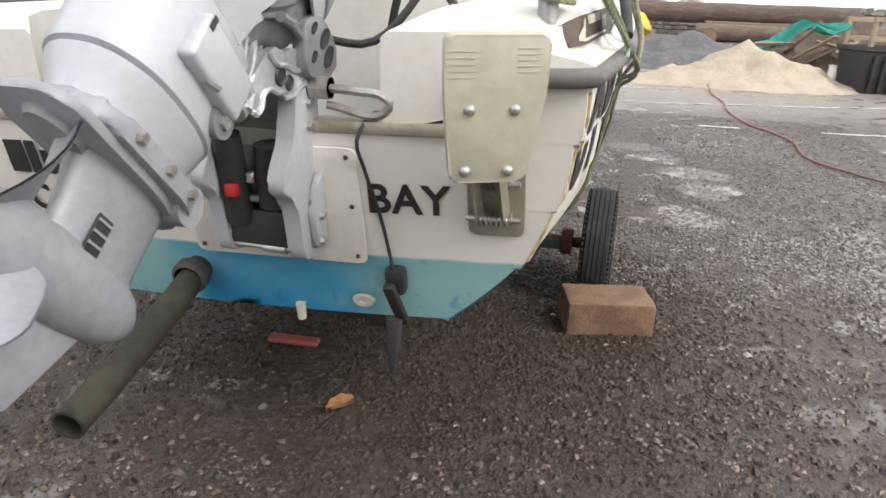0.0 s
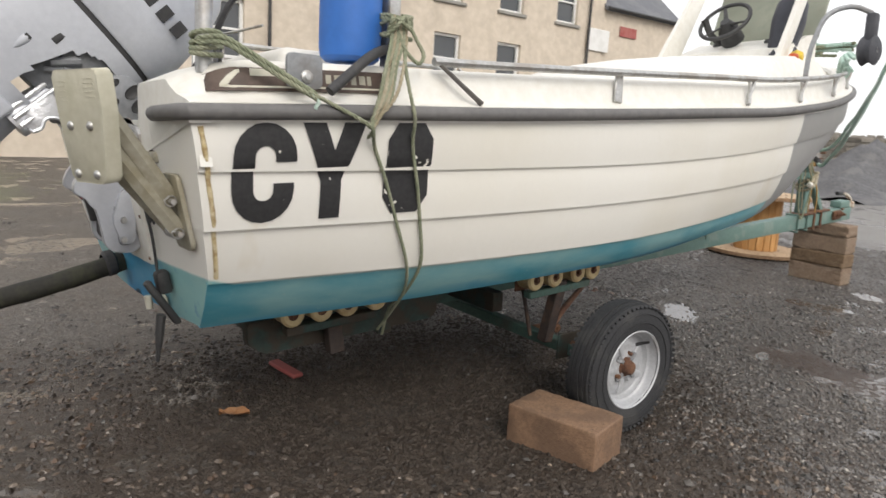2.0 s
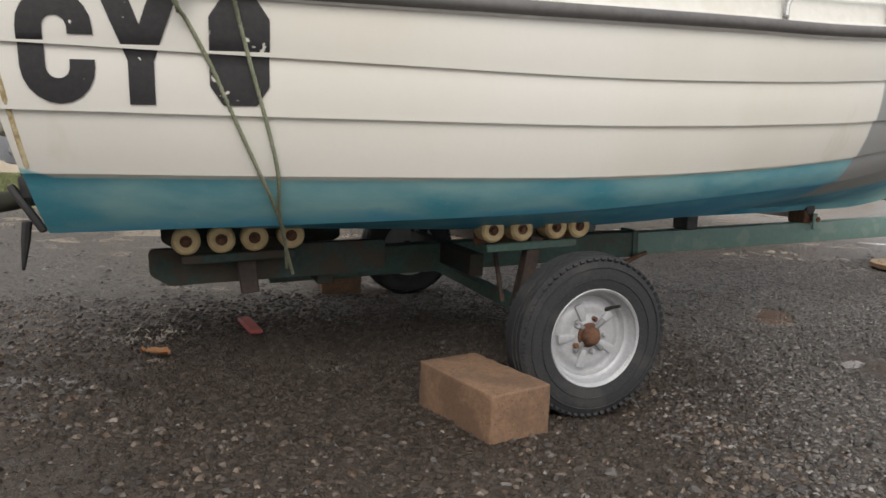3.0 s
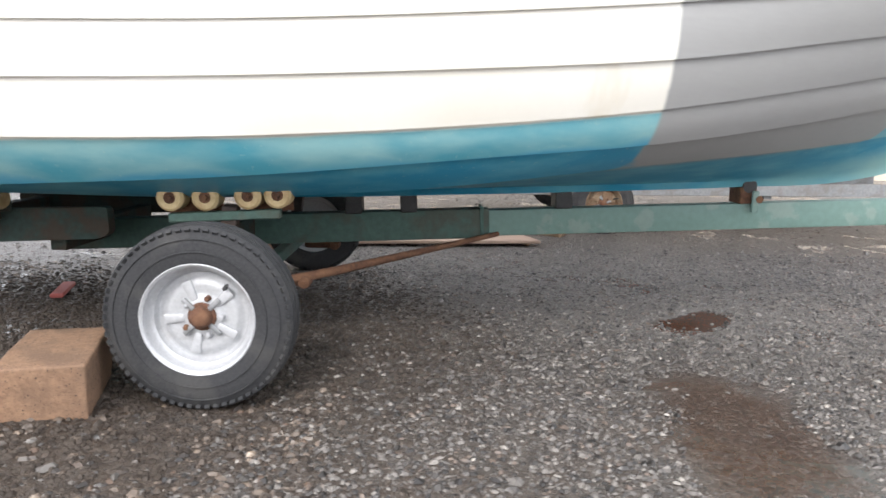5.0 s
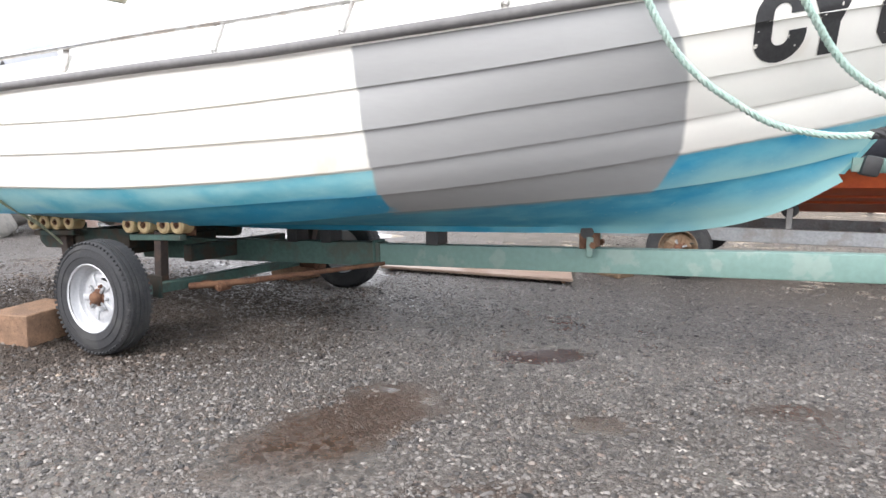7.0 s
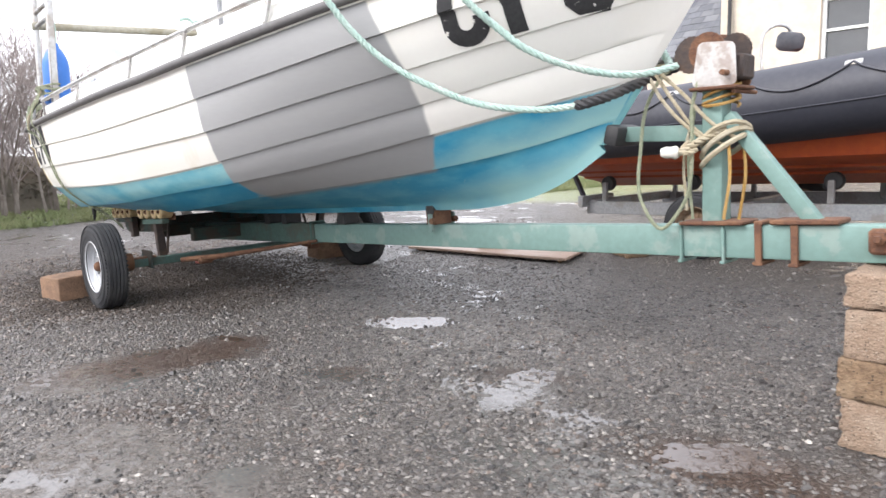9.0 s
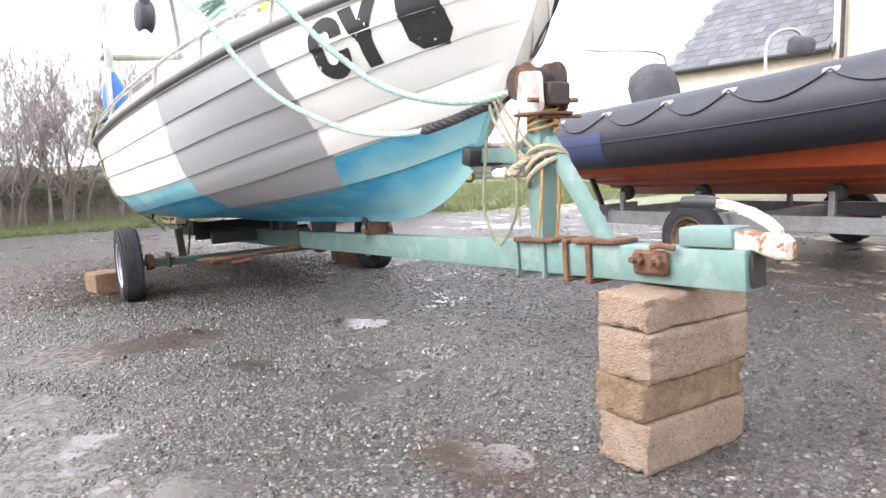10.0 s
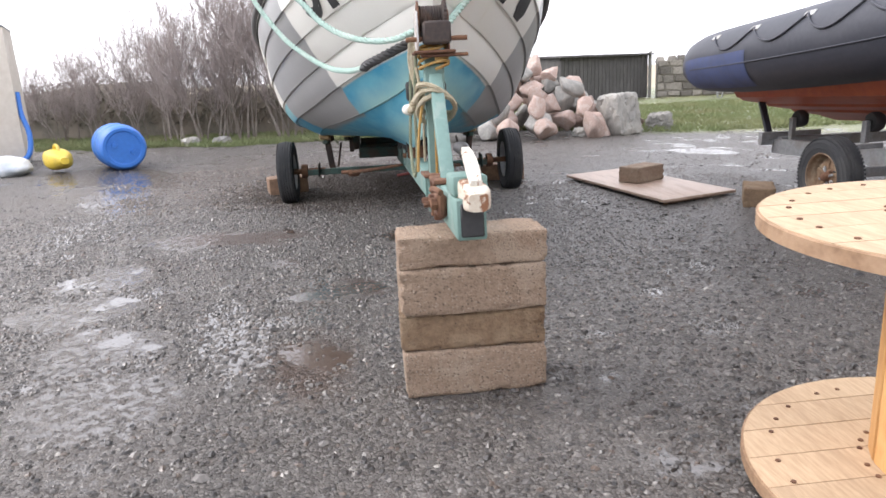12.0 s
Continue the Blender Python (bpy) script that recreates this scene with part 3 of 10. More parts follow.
    height = plain("ADD", plain("MULTIPLY", tilt.outputs["Value"], plain("SUBTRACT", 1.3, plain("MULTIPLY", mud, 1.0))), plain("MULTIPLY", ramp(joint.outputs["Distance"], 0.0, 0.22), 0.0022))
    height = plain("ADD", height, plain("MULTIPLY", grit.outputs["Fac"], 0.0016))
    height = plain("ADD", height, plain("MULTIPLY", churned.outputs["Fac"], 0.010))
    height = plain("ADD", height, plain("MULTIPLY", plain("MULTIPLY", clod.outputs["Fac"], mud), 0.012))
    bump = n.new("ShaderNodeBump")
    bump.inputs["Distance"].default_value = 1.0
    dry = n.new("ShaderNodeMapRange")
    dry.inputs["To Min"].default_value, dry.inputs["To Max"].default_value = 0.9, 0.06
    l.new(film, dry.inputs["Value"])
    l.new(dry.outputs[0], bump.inputs["Strength"])
    l.new(height, bump.inputs["Height"])
    l.new(bump.outputs[0], p.inputs["Normal"])
    return m


GROUND = ground_material()


def ground():
    xs = np.r_[-1500, -400, -150, -80, -45, -28, -18, -12, -8.5, np.arange(-6, 7.01, 0.1), 8, 9, 10, 11, 12, 13, 14.5, 16, 17, 18, 19, 20, 21, 22, 23, 24, 25, 26, 27, 28, 30, 34, 38, 45, 80, 150, 400, 1500]
    ys = np.r_[-1500, -400, -150, -80, -45, -28, -18, -12, -8.5, np.arange(-6, 7.01, 0.1), 8.5, 10.5, 13, 17, 22, 30, 45, 80, 150, 400, 1500]
    verts = [(x, y, ground_height(x, y)) for x in xs for y in ys]
    k = len(ys)
    faces = [(i * k + j, (i + 1) * k + j, (i + 1) * k + j + 1, i * k + j + 1) for i in range(len(xs) - 1) for j in range(k - 1)]
    me = bpy.data.meshes.new("ground")
    me.from_pydata(verts, [], faces)
    me.shade_smooth()
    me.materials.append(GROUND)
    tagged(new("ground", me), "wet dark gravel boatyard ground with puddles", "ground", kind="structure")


ground()

# ---- boat ----
BOAT = Matrix.Translation((0, 0.935, 0.5)) @ pose(0, 0, 0, 0, 0, 1.75) @ pose(0, 0, 0, -2.2, 0, 0) @ Matrix.Translation((0, 0, -0.5))
# longitudinal lines of the hull: distance along, half-breadth, height
SHEER = [(-1.68, .845, 1.06), (-1.3, .895, 1.08), (-.85, .93, 1.10), (-.19, .95, 1.138), (.45, .95, 1.18), (.9, .935, 1.21), (1.3, .90, 1.252), (1.8, .82, 1.315), (2.3, .69, 1.395), (2.75, .51, 1.475), (3.1, .30, 1.55), (3.40, .025, 1.63)]
S1 = [(-1.66, .825, .945), (-.8, .905, .965), (.1, .925, 1.0), (.75, .91, 1.05), (1.293, .861, 1.109), (1.9, .765, 1.195), (2.39, .636, 1.285), (2.8, .46, 1.375), (3.12, .25, 1.45), (3.345, .025, 1.51)]
S2 = [(-1.635, .785, .795), (-.8, .875, .82), (.1, .90, .858), (.75, .88, .905), (1.302, .823, .959), (1.9, .70, 1.06), (2.415, .545, 1.157), (2.8, .37, 1.25), (3.1, .18, 1.335), (3.285, .025, 1.39)]
S3 = [(-1.60, .71, .645), (-.8, .815, .665), (.1, .845, .70), (.75, .815, .755), (1.305, .755, .823), (1.9, .62, .93), (2.406, .455, 1.035), (2.75, .30, 1.125), (3.02, .14, 1.205), (3.20, .025, 1.26)]
S4 = [(-1.565, .524, .482), (-.8, .665, .528), (.1, .735, .590), (.75, .725, .660), (1.305, .665, .722), (1.9, .52, .82), (2.394, .375, .925), (2.7, .25, 1.0), (2.95, .12, 1.065), (3.10, .022, 1.11)]
S5 = [(-1.56, .36, .490), (-.8, .44, .495), (.1, .53, .515), (.75, .55, .575), (1.283, .50, .648), (1.9, .37, .725), (2.35, .25, .795), (2.65, .15, .86), (2.85, .08, .915), (3.0, .020, .965)]
KEEL = [(-1.56, .04, .495), (-.8, .04, .495), (.1, .04, .505), (.75, .035, .535), (1.3, .03, .565), (1.9, .025, .602), (2.4, .022, .645), (2.6, .02, .692), (2.78, .018, .772), (2.93, .016, .872)]
LINES = [spline(c, 72) for c in (SHEER, S1, S2, S3, S4, S5, KEEL)]


def hull_paint():
    """White topsides, blue bottom and a grey primer panel, from three painted-edge attributes."""
    m = bpy.data.materials.new("hull_paint")
    m.use_nodes = True
    n, l = m.node_tree.nodes, m.node_tree.links
    p = n["Principled BSDF"]
    tc = n.new("ShaderNodeTexCoord")

    def noise_tex(scale, detail=5, stretch=(1, 1, 1)):
        mp, t = n.new("ShaderNodeMapping"), n.new("ShaderNodeTexNoise")
        mp.inputs["Scale"].default_value = stretch
        t.inputs["Scale"].default_value, t.inputs["Detail"].default_value = scale, detail
        l.new(tc.outputs["Object"], mp.inputs[0])
        l.new(mp.outputs[0], t.inputs["Vector"])
        return t.outputs["Fac"]

    def ramp(src, a, b):
        r = n.new("ShaderNodeValToRGB")
        r.color_ramp.elements[0].position, r.color_ramp.elements[1].position = a, b
        l.new(src, r.inputs["Fac"])
        return r.outputs["Color"]

    def mix(fac, a, b):
        x = n.new("ShaderNodeMix")
        x.data_type = "RGBA"
        for k, v in (("Factor", fac), ("A", a), ("B", b)):
            if isinstance(v, (tuple, float)):
                x.inputs[k].default_value = v
            else:
                l.new(v, x.inputs[k])
        return x.outputs["Result"]

    def calc(op, a, b):
        x = n.new("ShaderNodeMath")
        x.operation = op
        for k, v in enumerate((a, b)):
            if isinstance(v, (int, float)):
                x.inputs[k].default_value = v
            else:
                l.new(v, x.inputs[k])
        return x.outputs[0]

    def edge(name, soft=0.004, ragged=0.0):
        a = n.new("ShaderNodeAttribute")
        a.attribute_name = name
        v = a.outputs["Fac"]
        if ragged:
            v = calc("ADD", v, calc("MULTIPLY", calc("SUBTRACT", noise_tex(14, 3), 0.5), ragged))
        return ramp(calc("ADD", calc("MULTIPLY", v, 1.0), 0.5), 0.5 - soft, 0.5 + soft)

    white = mix(calc("MULTIPLY", ramp(noise_tex(1.6, 6, (1, 1, 0.4)), 0.45, 0.75), 0.35), (0.80, 0.785, 0.73, 1.0), (0.66, 0.60, 0.45, 1.0))
    streak = ramp(noise_tex(5.0, 4, (1.0, 1.0, 0.06)), 0.62, 0.74)
    white = mix(calc("MULTIPLY", streak, 0.40), white, (0.58, 0.47, 0.29, 1.0))
    white = mix(calc("MULTIPLY", noise_tex(60, 3), 0.10), white, (0.55, 0.54, 0.50, 1.0))
    # worn antifouling: thin teal near the waterline, deep blue lower down, mint where it is scrubbed through
    low = n.new("ShaderNodeAttribute")
    low.attribute_name = "paint_edge"
    where = n.new("ShaderNodeSeparateXYZ")
    l.new(tc.outputs["Object"], where.inputs[0])
    depth = calc("ADD", calc("MULTIPLY", low.outputs["Fac"], -3.2), calc("MULTIPLY", calc("SUBTRACT", noise_tex(3.0, 6, (0.8, 1, 1.8)), 0.5), 1.1))
    teal = mix(ramp(noise_tex(7, 6, (0.7, 1, 1.5)), 0.40, 0.66), (0.12, 0.40, 0.46, 1.0), (0.28, 0.53, 0.52, 1.0))
    blue = mix(ramp(depth, 0.30, 0.60), teal, (0.018, 0.26, 0.47, 1.0))
    fore = calc("ADD", calc("MULTIPLY", calc("SUBTRACT", where.outputs[0], 1.95), 0.75), calc("MULTIPLY", calc("SUBTRACT", noise_tex(3.6, 5), 0.5), 1.6))
    blue = mix(calc("MULTIPLY", ramp(fore, 0.10, 0.75), 0.72), blue, (0.26, 0.55, 0.56, 1.0))
    blue = mix(calc("MULTIPLY", ramp(noise_tex(24, 4), 0.60, 0.72), 0.4), blue, (0.02, 0.17, 0.38, 1.0))
    blue = mix(calc("MULTIPLY", ramp(noise_tex(55, 3), 0.66, 0.72), 0.35), blue, (0.45, 0.60, 0.56, 1.0))
    # across the stern the blue is thickest in the middle and worn to mint at the corners
    stern = calc("LESS_THAN", calc("ADD", where.outputs[0], calc("MULTIPLY", where.outputs[2], 0.2)), -1.462)
    away = calc("ADD", calc("ABSOLUTE", calc("ADD", where.outputs[1], 0.10), 0.0), calc("MULTIPLY", calc("SUBTRACT", noise_tex(6, 5), 0.5), 0.30))
    blue = mix(calc("MULTIPLY", calc("MULTIPLY", stern, ramp(away, 0.20, 0.34)), 0.75), blue, (0.30, 0.52, 0.50, 1.0))
    blue = mix(calc("MULTIPLY", calc("MULTIPLY", stern, ramp(calc("SUBTRACT", 0.6, away), 0.28, 0.46)), 0.7), blue, (0.012, 0.23, 0.47, 1.0))
    blue = mix(calc("MULTIPLY", calc("MULTIPLY", stern, ramp(noise_tex(11, 4), 0.60, 0.68)), 0.6), blue, (0.008, 0.15, 0.38, 1.0))
    # sides: a chalky teal strake, saturated blue under the knuckle, worn to mint towards the forefoot
    def field(name):
        a = n.new("ShaderNodeAttribute")
        a.attribute_name = name
        return a.outputs["Fac"]

    smudge = noise_tex(4.5, 6, (0.6, 1, 1.6))
    chalk = mix(ramp(smudge, 0.36, 0.62), (0.085, 0.36, 0.46, 1.0), (0.30, 0.555, 0.575, 1.0))
    chalk = mix(calc("MULTIPLY", ramp(calc("ADD", field("down"), calc("MULTIPLY", calc("SUBTRACT", smudge, 0.5), 1.4)), 0.80, 1.05), 0.75), chalk, (0.03, 0.30, 0.50, 1.0))
    deep = mix(ramp(noise_tex(9, 5, (0.5, 1, 1)), 0.42, 0.66), (0.030, 0.30, 0.49, 1.0), (0.12, 0.44, 0.57, 1.0))
    worn = calc("ADD", calc("ADD", calc("MULTIPLY", calc("SUBTRACT", where.outputs[0], 2.16), 0.72), calc("MULTIPLY", calc("SUBTRACT", field("down"), 0.5), 0.9)), calc("MULTIPLY", calc("SUBTRACT", noise_tex(3.2, 5, (0.7, 1, 1.6)), 0.5), 1.1))
    low_blue = mix(ramp(worn, 0.05, 0.75), deep, (0.32, 0.575, 0.575, 1.0))
    side_blue = mix(calc("GREATER_THAN", field("strake"), 3.5), chalk, low_blue)
    side_blue = mix(calc("MULTIPLY", ramp(noise_tex(55, 3), 0.66, 0.72), 0.25), side_blue, (0.45, 0.60, 0.56, 1.0))
    blue = mix(calc("GREATER_THAN", field("strake"), 2.5), blue, side_blue)
    grey = mix(calc("MULTIPLY", noise_tex(18, 5, (1, 1, 5)), 0.5), (0.335, 0.338, 0.335, 1.0), (0.275, 0.278, 0.276, 1.0))
    col = mix(edge("paint_edge", 0.003, 0.006), blue, white)
    col = mix(edge("panel_edge", 0.006, 0.012), col, grey)
    l.new(col, p.inputs["Base Color"])
    r = n.new("ShaderNodeMapRange")
    r.inputs["To Min"].default_value, r.inputs["To Max"].default_value = 0.30, 0.52
    l.new(noise_tex(4, 4), r.inputs["Value"])
    l.new(r.outputs[0], p.inputs["Roughness"])
    b = n.new("ShaderNodeBump")
    b.inputs["Strength"].default_value, b.inputs["Distance"].default_value = 0.06, 0.01
    l.new(noise_tex(22, 5), b.inputs["Height"])
    l.new(b.outputs[0], p.inputs["Normal"])
    return m


HULL = hull_paint()


def paint_values(x, z):
    """How far a point of the hull lies above the waterline paint and inside the grey panel."""
    s3 = np.interp(x, [q[0] for q in S3], [q[2] for q in S3])
    s4 = np.interp(x, [q[0] for q in S4], [q[2] for q in S4])
    s5 = np.interp(x, [q[0] for q in S5], [q[2] for q in S5])
    above = z - (s3 - 0.012 if x < 1.8 else s4 - 0.010)
    if x < -1.57:
        above = z - 0.655
    aft = x - np.interp(z, [0.60, 0.655, 0.80, 0.96, 1.11, 1.27], [1.12, 1.283, 1.30, 1.302, 1.293, 1.29])
    fore = np.interp(z, [0.78, 0.93, 1.035, 1.157, 1.285, 1.42], [2.30, 2.394, 2.406, 2.415, 2.39, 2.33]) - x
    return above, min(aft, fore, (z - s5) + 0.012)


def hull_attributes(me):
    a = me.attributes.new("paint_edge", "FLOAT", "POINT")
    b = me.attributes.new("panel_edge", "FLOAT", "POINT")
    for i, v in enumerate(me.vertices):
        a.data[i].value, b.data[i].value = paint_values(v.co.x, v.co.z)


LAP, LAP_LOW = 0.011, 0.018
boat = thing("fishing_boat", "white fishing boat with blue bottom and grey side panel", "boat", BOAT)


def hull():
    bm = bmesh.new()
    strake, down = bm.verts.layers.float.new("strake"), bm.verts.layers.float.new("down")
    for side in (-1, 1):
        for k in range(6):
            top, low = LINES[k], LINES[k + 1]
            rows, m = [], 7
            for i, (a, b) in enumerate(zip(top, low)):
                ease = min(1.0, (len(top) - 1 - i) / 6)
                bulge = (0.0045 if k < 3 else 0.008) * ease
                out = (LAP if k < 3 else LAP_LOW) * ease * (k < 5)
                row = []
                for j in range(m + 1):
                    u = j / m
                    q = a.lerp(b, u)
                    push = bulge * math.sin(math.pi * u) + out * u
                    row.append(Vector((q.x, side * (q.y + push * 0.95), q.z - push * 0.3)))
                row.append(Vector((b.x, side * b.y, b.z - 0.002 * (k < 5))))
                rows.append(row)
            for row in loft(bm, rows):
                for j, v in enumerate(row):
                    v[strake], v[down] = k, min(1.0, j / m)
    # stem and keel bar
    nose = [LINES[k][-1] for k in range(7)]
    loft(bm, [[Vector((q.x, q.y, q.z)), Vector((q.x + 0.022, 0, q.z)), Vector((q.x, -q.y, q.z))] for q in nose])
    keel = LINES[6]
    bar_rows = loft(bm, [[Vector((q.x, q.y, q.z)), Vector((q.x + 0.02 * (i / 71) ** 4, 0, q.z - 0.028)), Vector((q.x, -q.y, q.z))] for i, q in enumerate(keel)])
    for row in bar_rows:
        for v in row:
            v[strake], v[down] = 5, 1.0
    # transom, cut down in the middle for the engine
    prof = []
    for k in range(6):
        a, b = LINES[k][0], LINES[k + 1][0]
        for j in range(8):
            u = j / 7
            q = a.lerp(b, u)
            push = (0.0045 if k < 3 else 0.008) * math.sin(math.pi * u) + (LAP if k < 3 else LAP_LOW) * u * (k < 5)
            prof.append(Vector((q.x, q.y + push * 0.95, q.z)))
    rows = []
    for q in prof:
        half = min(0.56, q.y * 0.66)
        ys = [*np.linspace(-q.y, -half, 6), *np.linspace(-half, half, 13)[1:-1], *np.linspace(half, q.y, 6)]
        rows.append([bm.verts.new((q.x - 0.03 * (1 - (y / q.y) ** 2), y, q.z)) for y in ys])
    for r0, r1 in zip(rows, rows[1:]):
        for i in range(len(r0) - 1):
            if r1[0].co.z > 0.955 and 5 <= i < len(r0) - 6:
                continue
            if min((r0[i].co - r1[i].co).length, (r0[i + 1].co - r1[i + 1].co).length) > 1e-5:
                bm.faces.new((r0[i], r0[i + 1], r1[i + 1], r1[i]))
    bmesh.ops.remove_doubles(bm, verts=bm.verts[:], dist=0.0004)
    ob = part("hull", bm, HULL, boat, angle=30)
    hull_attributes(ob.data)


hull()


def wpart(name, bm, material, parent, label="", angle=38):
    """A part whose mesh is given in world places."""
    ob = part(name, bm, material, parent, label, angle=angle)
    top = parent
    while top.parent is not None:
        top = top.parent
    if parent is top:
        ob.matrix_parent_inverse = parent.matrix_basis.inverted()
    return ob


def rod(name, pts, r, material, parent, label="", n=10, flat=1.0):
    bm = bmesh.new()
    tube(bm, pts, r, n, flat=flat)
    return wpart(name, bm, material, parent, label)


def bar(name, c, s, material, parent, label="", turn=(0, 0, 0), bevel=0.004):
    bm = bmesh.new()
    box(bm, (0, 0, 0), s, pose(*c, *turn), bevel)
    return wpart(name, bm, material, parent, label)


# ---- boat trailer ----
trailer = thing("boat_trailer", "green painted steel boat trailer with rusty fittings, hitch on blocks", "trailer", pose(0, 1.01, 0))
TILT = -3.44


def beam_z(x):
    """Top of the drawbar."""
    return 0.385 + 0.0602 * (x + 0.06)


def beam_pose(x, dy=0.0, dz=0.0):
    return pose(x, 1.04 + dy, beam_z(x) + dz, 0, TILT, 0)


def wheel(name, m, parent, rust_hub=True):
    """A trailer wheel, its axis along y and its outside towards -y."""
    w = new(name)
    w.matrix_basis = m
    w.parent = parent
    w.matrix_parent_inverse = parent.matrix_basis.inverted()
    turn = pose(0, 0, 0, -90, 0, 0)
    R = 0.272
    prof = [(0.155, -0.046), (0.158, -0.062), (0.185, -0.070), (0.225, -0.070), (0.248, -0.062), (0.258, -0.054)]
    tread = []
    for k in range(5):
        a = -0.050 + k * 0.0208
        tread += [(R - 0.003 * abs(k - 2), a), (R - 0.003 * abs(k - 2), a + 0.0165), (R - 0.011, a + 0.0172), (R - 0.011, a + 0.0200)]
    prof += tread[:-2] + [(0.258, 0.054), (0.248, 0.062), (0.225, 0.070), (0.185, 0.070), (0.158, 0.062), (0.155, 0.046)]
    bm = bmesh.new()
    lathe(bm, prof, 72, turn, closed=True)
    for k in range(64):
        for s in (-1, 1):
            a = 2 * math.pi * k / 64
            box(bm, (0, 0, 0), (0.014, 0.020, 0.008), Matrix.Rotation(a, 4, "Y") @ pose(0, s * 0.058, 0.2535, s * 42, 0, 0))
    for a, b in ((0.232, 0.0695), (0.196, 0.0705)):
        ring = [Vector((a * math.cos(t), -b - 0.001, a * math.sin(t))) for t in np.linspace(0, 2 * math.pi, 49)]
        tube(bm, ring, 0.0022, 5, caps=False)
    tyre = part("tyre", bm, TYRE, w, "worn black tyre with ribbed tread")
    # dished rim: lip, stepped well, disc with five pressed ribs
    bm = bmesh.new()
    lathe(bm, [(0.153, -0.062), (0.160, -0.067), (0.163, -0.064), (0.160, -0.058), (0.153, -0.054), (0.150, -0.046), (0.147, -0.030), (0.141, -0.024), (0.136, -0.022), (0.133, -0.008), (0.128, -0.002), (0.122, -0.001), (0.114, -0.004), (0.104, -0.013), (0.090, -0.016), (0.074, -0.012), (0.060, -0.014), (0.050, -0.020), (0.040, -0.020), (0.040, 0.01), (0.13, 0.01), (0.14, 0.05), (0.155, 0.058), (0.160, 0.052)], 60, turn)
    for k in range(5):
        q = Matrix.Rotation(2 * math.pi * (k + 0.5) / 5, 4, "Y")
        out = rounded([(-0.011, 0.050), (0.011, 0.050), (0.016, 0.112), (-0.016, 0.112)], 0.008, 3)
        plate(bm, out, 0.012, q @ pose(0, -0.010, 0, 90, 0, 0), 0.005)
    part("rim", bm, RIM, w, "silver painted steel rim")
    bm = bmesh.new()
    lathe(bm, [(0.0, -0.058), (0.016, -0.057), (0.026, -0.050), (0.031, -0.036), (0.032, -0.026), (0.041, -0.023), (0.045, -0.008)], 18, turn)
    part("hub", bm, RUST, w, "rusty hub cap")
    for k in range(4):
        bm = bmesh.new()
        box(bm, (0, -0.024, 0.052), (0.016, 0.012, 0.042), Matrix.Rotation(math.pi * (k + 0.35) / 2, 4, "Y"), 0.004, 2)
        part("hub_arm", bm, GALV, w, "grey steel hub arm")
    for k in range(5):
        bm = bmesh.new()
        lathe(bm, [(0.0, -0.032), (0.006, -0.032), (0.009, -0.028), (0.010, -0.010)], 6, Matrix.Rotation(2 * math.pi * k / 5 + 0.1, 4, "Y") @ pose(0, 0, 0.056) @ turn)
        part("wheel_nut", bm, RIM if k % 3 else RUST, w)
    bm = bmesh.new()
    tube(bm, [(0.042, -0.004, 0.088), (0.052, -0.034, 0.106), (0.060, -0.060, 0.118)], [0.0075, 0.0065, 0.005], 8)
    part("valve", bm, BLACK, w)
    return w


wheel("wheel", pose(0.006, 0.034, 0.226, 0, 12, 0) @ Matrix.Diagonal((0.975, 0.97, 0.975, 1)), trailer)
wheel("wheel", pose(0, 1.978, 0.230, 0, 70, 180), trailer)

bm = bmesh.new()
box(bm, (2.05, 0, -0.055), (4.36, 0.080, 0.110), beam_pose(0), 0.006, 2)
wpart("drawbar", bm, GREEN, trailer, "pale green painted box-section drawbar")
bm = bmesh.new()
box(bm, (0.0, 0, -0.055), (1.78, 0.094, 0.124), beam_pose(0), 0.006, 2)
wpart("rear_sleeve", bm, GREEN_SHADE, trailer, "grimy green rear beam, the hull's shade in its colour")
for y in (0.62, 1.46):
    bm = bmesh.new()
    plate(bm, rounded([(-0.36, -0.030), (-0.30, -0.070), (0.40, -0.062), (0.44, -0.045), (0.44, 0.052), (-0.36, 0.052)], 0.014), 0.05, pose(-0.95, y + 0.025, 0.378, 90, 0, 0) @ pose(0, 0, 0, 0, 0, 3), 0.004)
    wpart("side_rail", bm, GREEN_DEEP_SHADE, trailer, "rust-stained green side rail, the hull's shade in its colour")
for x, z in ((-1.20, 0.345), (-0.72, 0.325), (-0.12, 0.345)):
    bar("cross_member", (x, 1.04, z), (0.06, 0.78, 0.09), GREEN_DEEP_SHADE, trailer)
bar("axle", (0.0, 1.01, 0.215), (0.05, 1.62, 0.05), GREEN_SHADE, trailer, "grimy green axle beam, the hull's shade in its colour")
